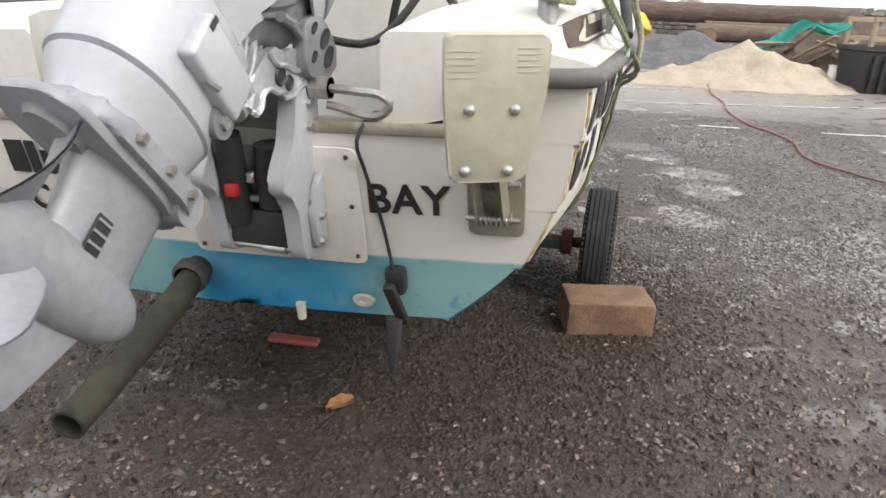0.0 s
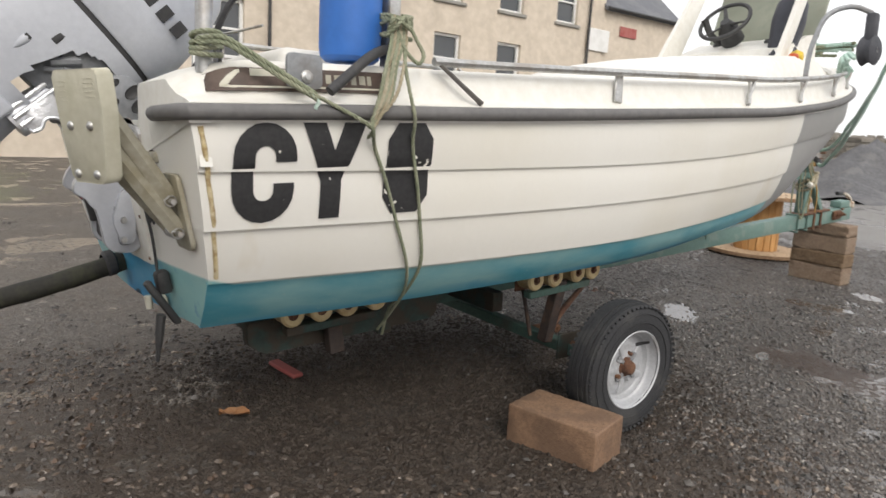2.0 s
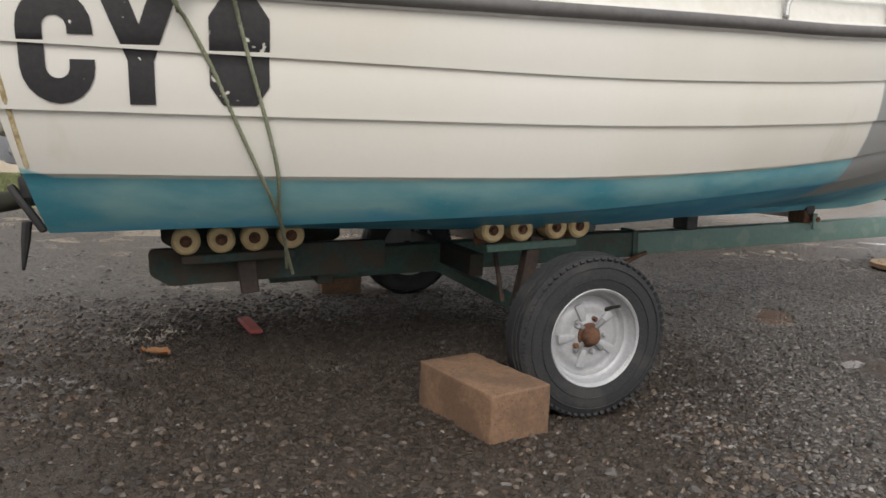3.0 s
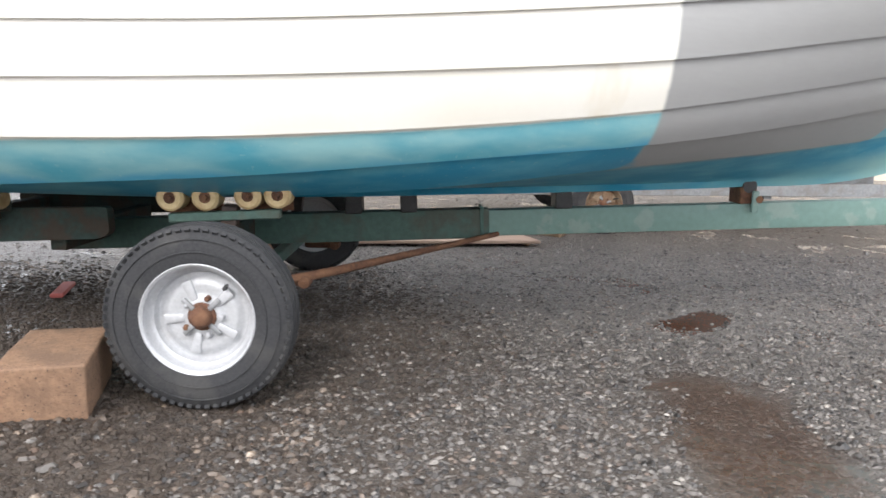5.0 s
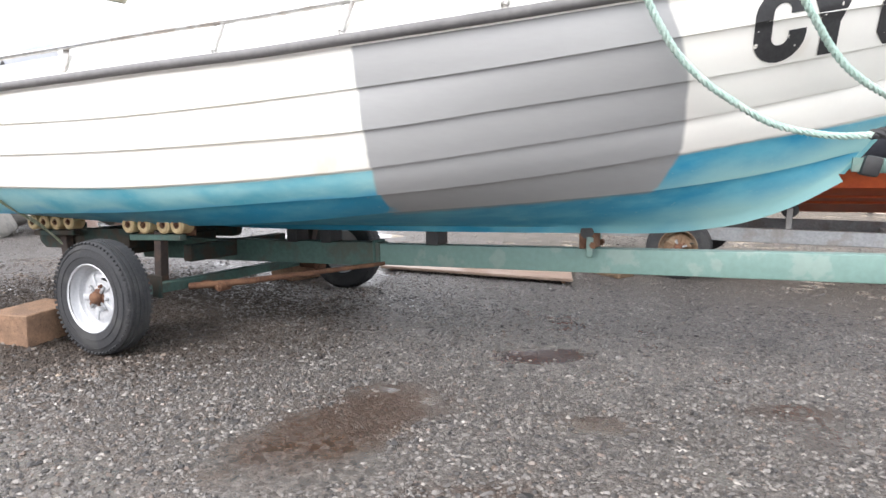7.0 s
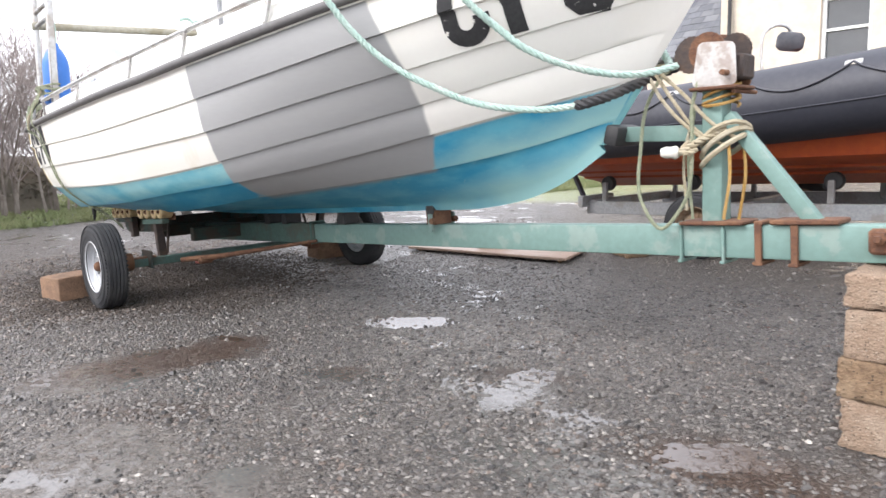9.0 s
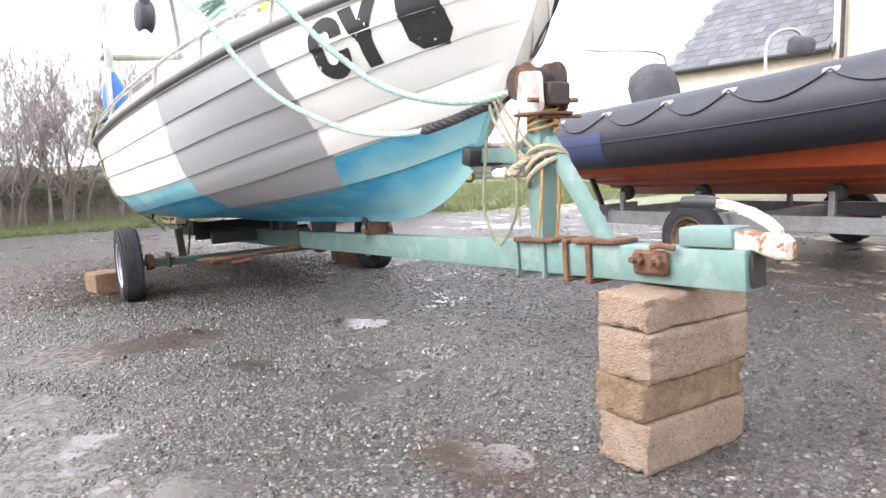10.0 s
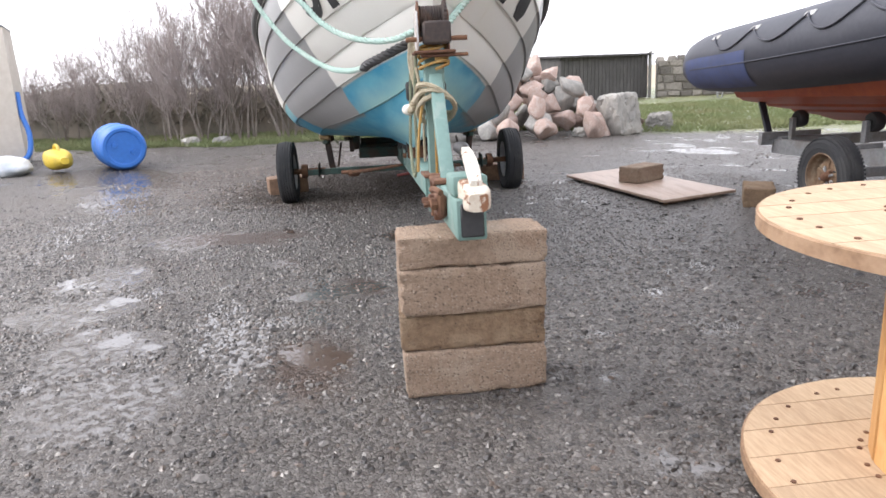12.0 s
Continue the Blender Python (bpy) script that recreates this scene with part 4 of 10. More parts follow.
for s, y in ((1, 0.30), (-1, 1.72)):
    bar("axle_plate", (0.0, y, 0.235), (0.17, 0.012, 0.11), GREEN_DEEP_SHADE, trailer)
    rod("stub_axle", [(0, y + s * 0.05, 0.228), (0, y - s * 0.22, 0.228)], 0.024, RUST, trailer)
    bm = bmesh.new()
    lathe(bm, [(0.0, 0), (0.055, 0), (0.06, 0.02), (0.06, 0.05), (0.0, 0.05)], 16, pose(0, y - s * 0.10, 0.228, 90, 0, 0))
    wpart("brake_drum", bm, RUST, trailer)
    bar("swing_post", (-0.03, y + s * 0.10, 0.36), (0.050, 0.050, 0.28), DARKRUST, trailer, "dark rusty roller post", turn=(s * 6, 7, 0))
    bar("swing_post", (-1.00, y + s * 0.26, 0.345), (0.060, 0.045, 0.14), DARKRUST, trailer, "rusty roller post", turn=(0, -8, 0))
    rod("spring_rod", [(-0.09, y + s * 0.16, 0.24), (-0.12, y + s * 0.2, 0.45)], 0.009, DARKRUST, trailer)
rod("brake_rod", [(0.05, 0.50, 0.205), (0.30, 0.66, 0.235), (0.93, 0.985, 0.345)], [0.018, 0.017, 0.010], RUST, trailer, "rusty stay rod")
rod("brake_rod", [(0.05, 1.52, 0.205), (0.93, 1.095, 0.345)], 0.014, RUST, trailer)
for y in (0.60, 1.42):
    bm = bmesh.new()
    box(bm, (0.12, y, 0.205), (0.15, 0.05, 0.035), pose(0, 0, 0), 0.010, 2)
    lathe(bm, [(0.0, -0.040), (0.020, -0.040), (0.024, -0.030), (0.024, 0.030), (0.020, 0.040), (0.0, 0.040)], 12, pose(0.19, y, 0.205, 90, 0, 0))
    tube(bm, [(0.19, y - 0.05, 0.205), (0.19, y + 0.05, 0.205)], 0.010, 6)
    wpart("stay_clamp", bm, RUST, trailer, "rusty clamp at the foot of the stay rod")


def roller(x, y, z):
    bm = bmesh.new()
    t = pose(x, y, z, 90, 0, 0)
    lathe(bm, [(0.019, -0.040), (0.036, -0.042), (0.044, -0.034), (0.042, 0.0), (0.044, 0.034), (0.036, 0.042), (0.019, 0.040)], 20, t)
    r = wpart("roller", bm, ROLLER, trailer, "cream rubber hull roller")
    bm = bmesh.new()
    lathe(bm, [(0.0, -0.050), (0.008, -0.050), (0.010, -0.036), (0.021, -0.036), (0.021, 0.036), (0.010, 0.036), (0.008, 0.050), (0.0, 0.050)], 12, t)
    hub = part("roller_hub", bm, RUST, r, "red-brown rusty roller hub")


ROLLER = mat("cream_roller_rubber", (0.58, 0.46, 0.26), (0.50, 0.38, 0.20), (0.35, 0.22, 0.10), 0.6, grain=40, patch=14, bump=0.05)
for mirror in (False, True):
    for x, y, z in ((-1.195, 0.52, 0.457), (-1.088, 0.52, 0.464), (-0.985, 0.52, 0.471), (-0.867, 0.52, 0.480), (-0.197, 0.38, 0.520), (-0.085, 0.38, 0.525), (0.050, 0.38, 0.534), (0.145, 0.38, 0.540)):
        roller(x, 2.0 - y if mirror else y, z)
    for x0, x1, y, z in ((-1.195, -1.088, 0.52, 0.430), (-0.985, -0.867, 0.52, 0.445), (-0.197, -0.085, 0.38, 0.485), (0.050, 0.145, 0.38, 0.50)):
        y = 2.0 - y if mirror else y
        for s in ((-1,) if mirror else (1,)):
            bar("roller_cheek", ((x0 + x1) / 2, y + s * 0.052, z), (x1 - x0 + 0.07, 0.006, 0.045), GREEN_DEEP_SHADE if x0 < -0.5 else RUST, trailer, turn=(0, -4, 0), bevel=0.002)
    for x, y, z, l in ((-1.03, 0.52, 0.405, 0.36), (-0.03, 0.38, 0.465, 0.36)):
        bar("rocker_arm", (x, 2.0 - y if mirror else y, z), (l, 0.045, 0.03), GREEN_DEEP_SHADE if x < -0.5 else GREEN_SHADE, trailer, turn=(0, -4, 0))
# keel supports on the drawbar
for x in (0.32, 0.55, 1.20, 1.98):
    bar("keel_bracket", (x, 1.04, beam_z(x) + 0.035), (0.07, 0.11, 0.07), RUST if x > 1.5 else BLACK, trailer, "keel roller bracket", turn=(0, TILT, 0))
    bm = bmesh.new()
    lathe(bm, [(0.0, -0.06), (0.030, -0.06), (0.022, 0.0), (0.030, 0.06), (0.0, 0.06)], 14, pose(x, 1.04, beam_z(x) + 0.075, 90, 0, 0))
    wpart("keel_roller", bm, BLACK, trailer)
bar("sleeve_bolt_plate", (0.86, 1.04, beam_z(0.86) - 0.052), (0.016, 0.108, 0.14), GREEN_SHADE, trailer, turn=(0, TILT, 0))
for s in (-1, 1):
    bar("cradle_arm", (2.0, 1.04 + s * 0.075, beam_z(2.0) + 0.01), (0.03, 0.012, 0.09), GREEN, trailer)
    bm = bmesh.new()
    lathe(bm, [(0.0, 0.0), (0.016, 0.0), (0.016, 0.02), (0.0, 0.02)], 6, pose(2.015, 1.04 + s * 0.085, beam_z(2.0) + 0.02, 90 * s, 0, 0))
    wpart("bolt", bm, RUST, trailer)

# winch post, brace and stem arm
bm = bmesh.new()
box(bm, (0, 0, 0.225), (0.070, 0.072, 0.45), pose(3.395, 1.035, 0.60, 0, -1.5, 0), 0.006, 2)
wpart("winch_post", bm, GREEN, trailer, "green square winch post streaked with rust")
bm = bmesh.new()
box(bm, (0, 0, 0), (0.50, 0.046, 0.046), pose(3.585, 1.035, 0.765, 0, 50, 0), 0.005, 2)
wpart("brace", bm, GREEN, trailer, "green diagonal brace")
bm = bmesh.new()
box(bm, (0, 0, 0), (0.46, 0.055, 0.055), pose(3.20, 1.03, 0.905, 0, 1, 0), 0.005, 2)
wpart("stem_arm", bm, GREEN, trailer, "green horizontal bow support arm")
bm = bmesh.new()
box(bm, (0, 0, 0), (0.06, 0.17, 0.075), pose(3.03, 1.03, 0.905, 0, 12, 0), 0.012, 2)
wpart("stem_pad", bm, BLACK, trailer, "black rubber bow chock")
bar("post_foot", (3.40, 1.035, beam_z(3.40) + 0.008), (0.22, 0.13, 0.014), RUST, trailer, turn=(0, TILT, 0))
bar("brace_foot", (3.69, 1.035, beam_z(3.69) + 0.010), (0.20, 0.11, 0.016), RUST, trailer, turn=(0, TILT, 0))
for x, m_ in ((3.29, GREEN), (3.44, GREEN), (3.555, RUST), (3.665, RUST)):
    z = beam_z(x)
    r_ = 0.009 if m_ is RUST else 0.006
    for s in (-1, 1):
        bar("u_bolt", (x, 1.04 + s * 0.048, z - 0.058), (0.022 if m_ is RUST else 0.012, 0.012, 0.140), m_, trailer, "rusty u-bolt clamp" if m_ is RUST else "", turn=(0, TILT, 0), bevel=0.003)
    bar("u_bolt", (x, 1.04, z - 0.125), (0.030 if m_ is RUST else 0.016, 0.11, 0.012), m_, trailer, turn=(0, TILT, 0), bevel=0.003)
    bar("u_bolt", (x, 1.04, z + 0.008), (0.030 if m_ is RUST else 0.016, 0.11, 0.012), m_, trailer, turn=(0, TILT, 0), bevel=0.003)


def winch():
    x, y, z = 3.40, 1.035, 1.045
    bar("winch_plate", (x, y, z), (0.16, 0.15, 0.012), RUST, trailer)
    for s in (-1, 1):
        bm = bmesh.new()
        out = rounded([(-0.075, 0.0), (0.075, 0.0), (0.065, 0.135), (-0.055, 0.145)], 0.02)
        plate(bm, out, 0.006, pose(x, y + s * 0.055, z + 0.006, 90, 0, 0), 0.0015)
        wpart("winch_cheek", bm, WINCHGREY if s < 0 else RUST, trailer, "worn white-painted winch side plate" if s < 0 else "")
    bm = bmesh.new()
    lathe(bm, [(0.0, -0.052), (0.062, -0.052), (0.062, -0.046), (0.034, -0.044), (0.034, 0.044), (0.062, 0.046), (0.062, 0.052), (0.0, 0.052)], 24, pose(x - 0.03, y, z + 0.12, 90, 0, 0))
    wpart("winch_drum", bm, RUST, trailer, "rusty winch drum")
    bm = bmesh.new()
    coil = [(0.034, -0.043)]
    for k in range(9):
        coil += [(0.043, -0.042 + 0.0094 * k), (0.047, -0.0375 + 0.0094 * k), (0.043, -0.033 + 0.0094 * k)]
    lathe(bm, coil + [(0.034, 0.043)], 20, pose(x - 0.03, y, z + 0.12, 90, 0, 0))
    wpart("winch_strap", bm, DARKRUST, trailer, "dirty brown cable on the drum")
    for dx, dz, r in ((-0.085, 0.115, 0.060), (0.02, 0.125, 0.055)):
        bm = bmesh.new()
        rim = []
        for k in range(22):
            for f, rr in ((-0.30, r - 0.002), (-0.18, r + 0.001), (0.18, r + 0.001), (0.30, r - 0.002)):
                a = 2 * math.pi * (k + f) / 22
                rim.append((rr * math.cos(a), rr * math.sin(a)))
        plate(bm, rim, 0.011, pose(x + dx, y + 0.044 * (1 if dx > 0 else -1) + 0.0055, z + dz, 90, 0, 0), 0.001)
        wpart("winch_gear", bm, DARKRUST, trailer)
    rod("winch_shaft", [(x + 0.045, y - 0.10, z + 0.045), (x + 0.045, y + 0.12, z + 0.045)], 0.009, RUST, trailer)
    rod("winch_bolt", [(x + 0.06, y - 0.05, z - 0.012), (x + 0.06, y + 0.12, z - 0.012)], 0.007, RUST, trailer)
    bar("gear_guard", (x + 0.055, y + 0.01, z + 0.065), (0.055, 0.10, 0.080), DARKRUST, trailer, "dark rusty gear guard", bevel=0.008)


WINCHGREY = mat("scuffed_white_steel", (0.60, 0.59, 0.57), (0.48, 0.46, 0.44), (0.20, 0.13, 0.09), 0.6, grain=50, patch=14, bump=0.15, amount3=0.35)
winch()


def hitch():
    z = beam_z(4.15)
    bm = bmesh.new()
    box(bm, (0, 0, 0), (0.17, 0.095, 0.055), pose(4.10, 1.045, z + 0.028, 0, TILT, 0), 0.008, 2)
    wpart("hitch_base", bm, GREEN, trailer)
    bm = bmesh.new()
    rows = []
    for u, w, h, dz in ((0.0, 0.040, 0.034, 0.022), (0.05, 0.034, 0.033, 0.024), (0.09, 0.028, 0.029, 0.026), (0.12, 0.032, 0.035, 0.022), (0.155, 0.036, 0.036, 0.016), (0.180, 0.024, 0.026, 0.010)):
        rows.append([Vector((4.14 + u, 1.045 + w * math.copysign(abs(math.cos(a)) ** 0.45, math.cos(a)), z + dz + 0.88 * h * math.copysign(abs(math.sin(a)) ** 0.45, math.sin(a)))) for a in np.linspace(0, 2 * math.pi, 25)[:-1]])
    loft(bm, rows, closed=True, ends=True)
    wpart("coupling_head", bm, COUPLING_RUST, trailer, "cream and rust coated coupling head")
    bm = bmesh.new()
    rows = [[Vector((x, 1.045 + w * s, zz + t)) for s, t in ((-1, 0), (-0.8, 0.012), (0.8, 0.012), (1, 0), (0.8, -0.01), (-0.8, -0.01))] for x, w, zz in ((4.29, 0.016, z + 0.050), (4.255, 0.019, z + 0.076), (4.21, 0.019, z + 0.097), (4.15, 0.016, z + 0.112), (4.10, 0.012, z + 0.119))]
    loft(bm, rows, closed=True, ends=True)
    wpart("coupling_lever", bm, COUPLING, trailer, "white painted coupling lever")
    rod("lever_grip", [(4.11, 1.045, z + 0.119), (4.07, 1.043, z + 0.121), (4.0, 1.04, z + 0.118)], [0.015, 0.020, 0.017], BLACK, trailer, "black rubber lever grip")
    # black plate stands in for the shade inside the hollow beam
    bar("beam_end", (4.236, 1.04, beam_z(4.236) - 0.055), (0.008, 0.062, 0.09), BLACK, trailer, "black plate painting the shade inside the open beam end", turn=(0, TILT, 0))
    # jockey wheel clamp
    x = 3.93
    zz = beam_z(x)
    bar("jockey_clamp", (x, 0.985, zz - 0.045), (0.125, 0.03, 0.075), RUST, trailer, "rusted jockey wheel clamp", turn=(0, TILT, 0), bevel=0.010)
    for dx in (-0.03, 0.04):
        bm = bmesh.new()
        lathe(bm, [(0.0, 0.0), (0.020, 0.0), (0.020, 0.018), (0.010, 0.022), (0.010, 0.04), (0.0, 0.04)], 6, pose(x + dx, 0.972, zz - 0.035, 90, 0, 0))
        wpart("clamp_nut", bm, RUST, trailer)
    rod("clamp_handle", [(x + 0.02, 0.96, zz + 0.005), (x + 0.05, 0.965, zz + 0.012), (x + 0.09, 0.98, zz + 0.006)], 0.009, RUST, trailer)


COUPLING_RUST = mat("rusted_coupling_steel", (0.62, 0.57, 0.48), (0.52, 0.44, 0.34), (0.22, 0.10, 0.05), 0.65, grain=60, patch=22, bump=0.35, chip=0.55, sharp=0.05)
COUPLING = mat("chipped_white_and_rust", (0.60, 0.56, 0.48), (0.56, 0.52, 0.45), (0.22, 0.10, 0.05), 0.55, grain=55, patch=30, bump=0.25, chip=0.60, sharp=0.06)
hitch()

# ropes and twine round the winch post
ROPEWHITE = mat("white_melted_rope", (0.70, 0.68, 0.62), (0.60, 0.57, 0.50), (0.45, 0.40, 0.32), 0.6, grain=60, patch=20, bump=0.3, amount3=0.25)
for pts in ([(3.17, 0.965, 1.105), (3.22, 0.955, 1.03), (3.31, 0.965, 0.93), (3.38, 0.975, 0.875)], [(3.19, 0.975, 1.11), (3.26, 0.965, 1.02), (3.36, 0.975, 0.90), (3.45, 0.985, 0.855)], [(3.20, 0.985, 1.115), (3.30, 0.975, 1.03), (3.40, 0.98, 0.93), (3.47, 0.99, 0.885)]):
    bm = bmesh.new()
    rope_twist(bm, pts, 0.0066, 0.04)
    wpart("slack_strand", bm, ROPE_CREAM, trailer, "slack pale rope strand from the bow")
bm = bmesh.new()
for k in range(7):
    pts = [(3.40 + 0.052 * math.cos(a) * 1.1, 1.035 + 0.055 * math.sin(a), 0.985 + 0.012 * k + 0.014 * math.sin(a * 1.0 + k) + 0.004 * a) for a in np.linspace(0, 2 * math.pi, 15)]
    tube(bm, pts, 0.0055, 5)
wpart("twine_lashing", bm, STRAW, trailer, "orange twine wound round the post")
bm = bmesh.new()
for k in range(3):
    pts = [(3.42 + 0.075 * math.cos(a), 1.035 + 0.070 * math.sin(a), 0.84 + 0.02 * k + 0.055 * math.cos(a + 0.4 * k)) for a in np.linspace(0, 2 * math.pi, 17)]
    tube(bm, pts, 0.0095, 6)
rope_twist(bm, spline([(3.44, 0.985, 0.915), (3.38, 0.965, 0.885), (3.33, 0.95, 0.855), (3.28, 0.945, 0.826)], 10), 0.0125)
rope_twist(bm, spline([(3.33, 0.99, 0.88), (3.31, 0.955, 0.855), (3.33, 0.94, 0.835), (3.36, 0.955, 0.85)], 10), 0.0095)
wpart("knotted_rope", bm, ROPE_CREAM, trailer, "pale knotted mooring rope on the post")
bm = bmesh.new()
lathe(bm, [(0.0, 0), (0.018, 0.002), (0.023, 0.012), (0.019, 0.030), (0.021, 0.042), (0.014, 0.060), (0.0, 0.062)], 12, pose(3.300, 0.948, 0.840, 90, 40, -70))
wpart("rope_end_cap", bm, ROPEWHITE, trailer, "white melted rope end")
for dx, dy, zt, zb, m_ in ((0.075, -0.01, 0.90, 0.615, STRAW), (0.055, -0.055, 0.86, 0.62, STRAW), (-0.085, -0.03, 0.95, 0.64, ROPE_CREAM), (-0.10, 0.02, 1.0, 0.60, ROPE)):
    bm = bmesh.new()
    tube(bm, spline([(3.40 + dx, 1.035 + dy, zt), (3.40 + dx * 1.25, 1.035 + dy * 1.3, (zt + zb) / 2 + 0.03), (3.40 + dx * 1.05, 1.035 + dy * 1.5, zb)], 12), 0.0055, 5)
    wpart("hanging_twine", bm, m_, trailer)
bm = bmesh.new()
rope_twist(bm, [(3.30, 1.02, 1.155), (3.21, 0.99, 1.10), (3.165, 0.965, 1.00), (3.15, 0.955, 0.86), (3.165, 0.945, 0.66), (3.235, 0.95, 0.575), (3.31, 0.96, 0.66), (3.34, 0.96, 0.86), (3.33, 0.97, 0.98), (3.35, 0.985, 1.10), (3.36, 1.0, 1.16)], 0.0068, 0.04)
wpart("hanging_loop", bm, ROPE, trailer, "slack loop of weathered rope")


# ---- concrete blocks ----
def block_mesh(s, seed, bevel=0.010, rough=0.0018, worn=0.034):
    bm = bmesh.new()
    box(bm, (0, 0, s[2] / 2), s)
    bmesh.ops.bevel(bm, geom=bm.edges[:], offset=bevel, segments=2, profile=0.6, affect="EDGES")
    long = [e for e in bm.edges if e.calc_length() > 0.05]
    bmesh.ops.subdivide_edges(bm, edges=long, cuts=11, use_grid_fill=True)
    for v in bm.verts:
        q = v.co * 22 + Vector((seed * 7.1, seed * 3.3, 0))
        near = sum(1 for c, h in ((v.co.x, s[0] / 2), (v.co.y, s[1] / 2), (v.co.z - s[2] / 2, s[2] / 2)) if abs(c) > h - bevel * 1.3)
        v.co += rough * noise.noise_vector(q) + 0.6 * rough * noise.noise_vector(v.co * 70)
        if near >= 2:
            chip = max(0.0, noise.noise(v.co * 38 + Vector((seed, 0, 0))) - 0.06) * worn
            v.co -= chip * Vector((v.co.x / s[0], v.co.y / s[1], (v.co.z - s[2] / 2) / s[2]))
    return bm


def block(c, s, turn, seed, material, label, group=""):
    ob = part("concrete_block", block_mesh(s, seed, *((0.006, 0.0012, 0.012) if material is WETBLOCK else ())), material, m=pose(*c, 0, 0, turn), angle=60)
    return tagged(ob, label, "concrete block", group)


LBL = "rough buff concrete block stacked under the trailer hitch"
G = "blocks under the trailer hitch"
block((3.950, 1.062, 0.0), (0.190, 0.440, 0.148), 0.5, 1, BLOCK, LBL, G)
block((3.943, 1.060, 0.148), (0.188, 0.446, 0.116), -1.0, 2, BLOCK_DARK, "thin brown mossy concrete block in the hitch stack", G)
block((3.953, 1.062, 0.264), (0.195, 0.442, 0.144), 0.8, 3, BLOCK, LBL, G)
block((3.945, 1.066, 0.408), (0.190, 0.448, 0.098), 0.0, 4, BLOCK, "pitted concrete block on top of the hitch stack", G)
block((-0.375, -0.035, -0.004), (0.215, 0.350, 0.150), 15, 5, WETBLOCK, "wet orange-brown concrete block chocking a trailer wheel on gravel", "wheel chocks")
block((-0.40, 1.98, -0.004), (0.215, 0.40, 0.150), -6, 6, WETBLOCK, "wet orange-brown concrete block chocking a trailer wheel on gravel", "wheel chocks")
block((0.545, 2.98, 0.045), (0.200, 0.34, 0.13), 30, 7, BLOCK, "brown concrete block lying on a wet plywood sheet")
block((1.55, 3.42, 0.0), (0.20, 0.36, 0.13), 62, 8, BLOCK_DARK, "brown concrete block beside the inflatable's trailer wheel")


# ---- plywood sheet ----
def sheet():
    bm = bmesh.new()
    out = [(-0.04, 2.51), (1.43, 2.79), (1.22, 3.44), (-0.24, 3.12)]
    plate(bm, out, 0.022, pose(0, 0, 0.022), 0.003)
    ob = part("plywood_sheet", bm, WETPLY, thing("plywood_panel", "wet brown plywood sheet lying on battens on gravel", "plywood", pose(0.6, 2.97, 0)))
    ob.matrix_parent_inverse = ob.parent.matrix_basis.inverted()
    for a, b in (((0.02, 2.58), (-0.18, 3.08)), ((1.35, 2.83), (1.16, 3.38))):
        bm = bmesh.new()
        tube(bm, [(*a, 0.010), (*b, 0.010)], 0.018, 4)
        wpart("batten", bm, PLY_EDGE, ob.parent)


sheet()


# ---- cable drum ----
def cable_drum():
    cx, cy, R = 4.745, 2.085, 0.488
    d = thing("cable_drum", "bare wooden cable drum standing on its flange on gravel", "cable drum", pose(cx, cy, 0))
    for z0, name in ((0.012, "lower_flange"), (0.590, "upper_flange")):
        fl = None
        w = 0.117
        edges = np.arange(-R, R - 0.01, w)
        bm0 = bmesh.new()
        lathe(bm0, [(R - 0.012, 0.0), (R, 0.004), (R, 0.034), (R - 0.012, 0.038)], 64)
        fl = part(name, bm0, PLY_EDGE, d, "weathered rim of a timber flange", m=pose(0, 0, z0))
        for a in edges:
            lo, hi = a + 0.0015, min(a + w, R) - 0.0015
            n = 14
            up = [(x, math.sqrt(max(0, (R - 0.006) ** 2 - x * x))) for x in np.linspace(max(lo, -R + 0.007), min(hi, R - 0.007), n)]
            out = up + [(x, -y) for x, y in reversed(up)]
            bm = bmesh.new()
            plate(bm, out, 0.036, pose(0, 0, 0.002 + 0.0008 * random.random(), 0, 0, 0))
            b = part("plank", bm, PLYWOOD, fl)
    n = 18
    for k in range(n):
        a = 2 * math.pi * k / n
        bm = bmesh.new()
        box(bm, (0, 0, 0.320), (0.022, 2 * 0.20 * math.sin(math.pi / n) - 0.003, 0.54), pose(0.20 * math.cos(a), 0.20 * math.sin(a), 0, 0, 0, math.degrees(a)), 0.003)
        part("stave", bm, STAVE, d, "orange-stained drum stave" if k == 0 else "")
    for z0 in (0.052, 0.630):
        for k in range(26):
            a = 2 * math.pi * (k + random.random() * 0.5) / 26
            for rr in (0.23, 0.42):
                bm = bmesh.new()
                lathe(bm, [(0.0, 0.002), (0.006, 0.0015), (0.007, -0.004)], 7)
                part("nail", bm, RUST, d, m=pose(rr * math.cos(a), rr * math.sin(a), z0 if z0 > 0.1 else z0))


STAVE = mat("orange_drum_stave", (0.52, 0.28, 0.10), (0.45, 0.23, 0.08), (0.60, 0.36, 0.15), 0.6, grain=20, patch=4, bump=0.1, stretch=(5, 5, 1), vary=0.1)
cable_drum()


# ---- inflatable on its trailer ----
FADEDBLUE = mat("faded_blue_hypalon", (0.045, 0.065, 0.16), (0.055, 0.07, 0.14), (0.04, 0.045, 0.07), 0.5, grain=30, patch=5, bump=0.04, amount3=0.4, sharp=0.3)


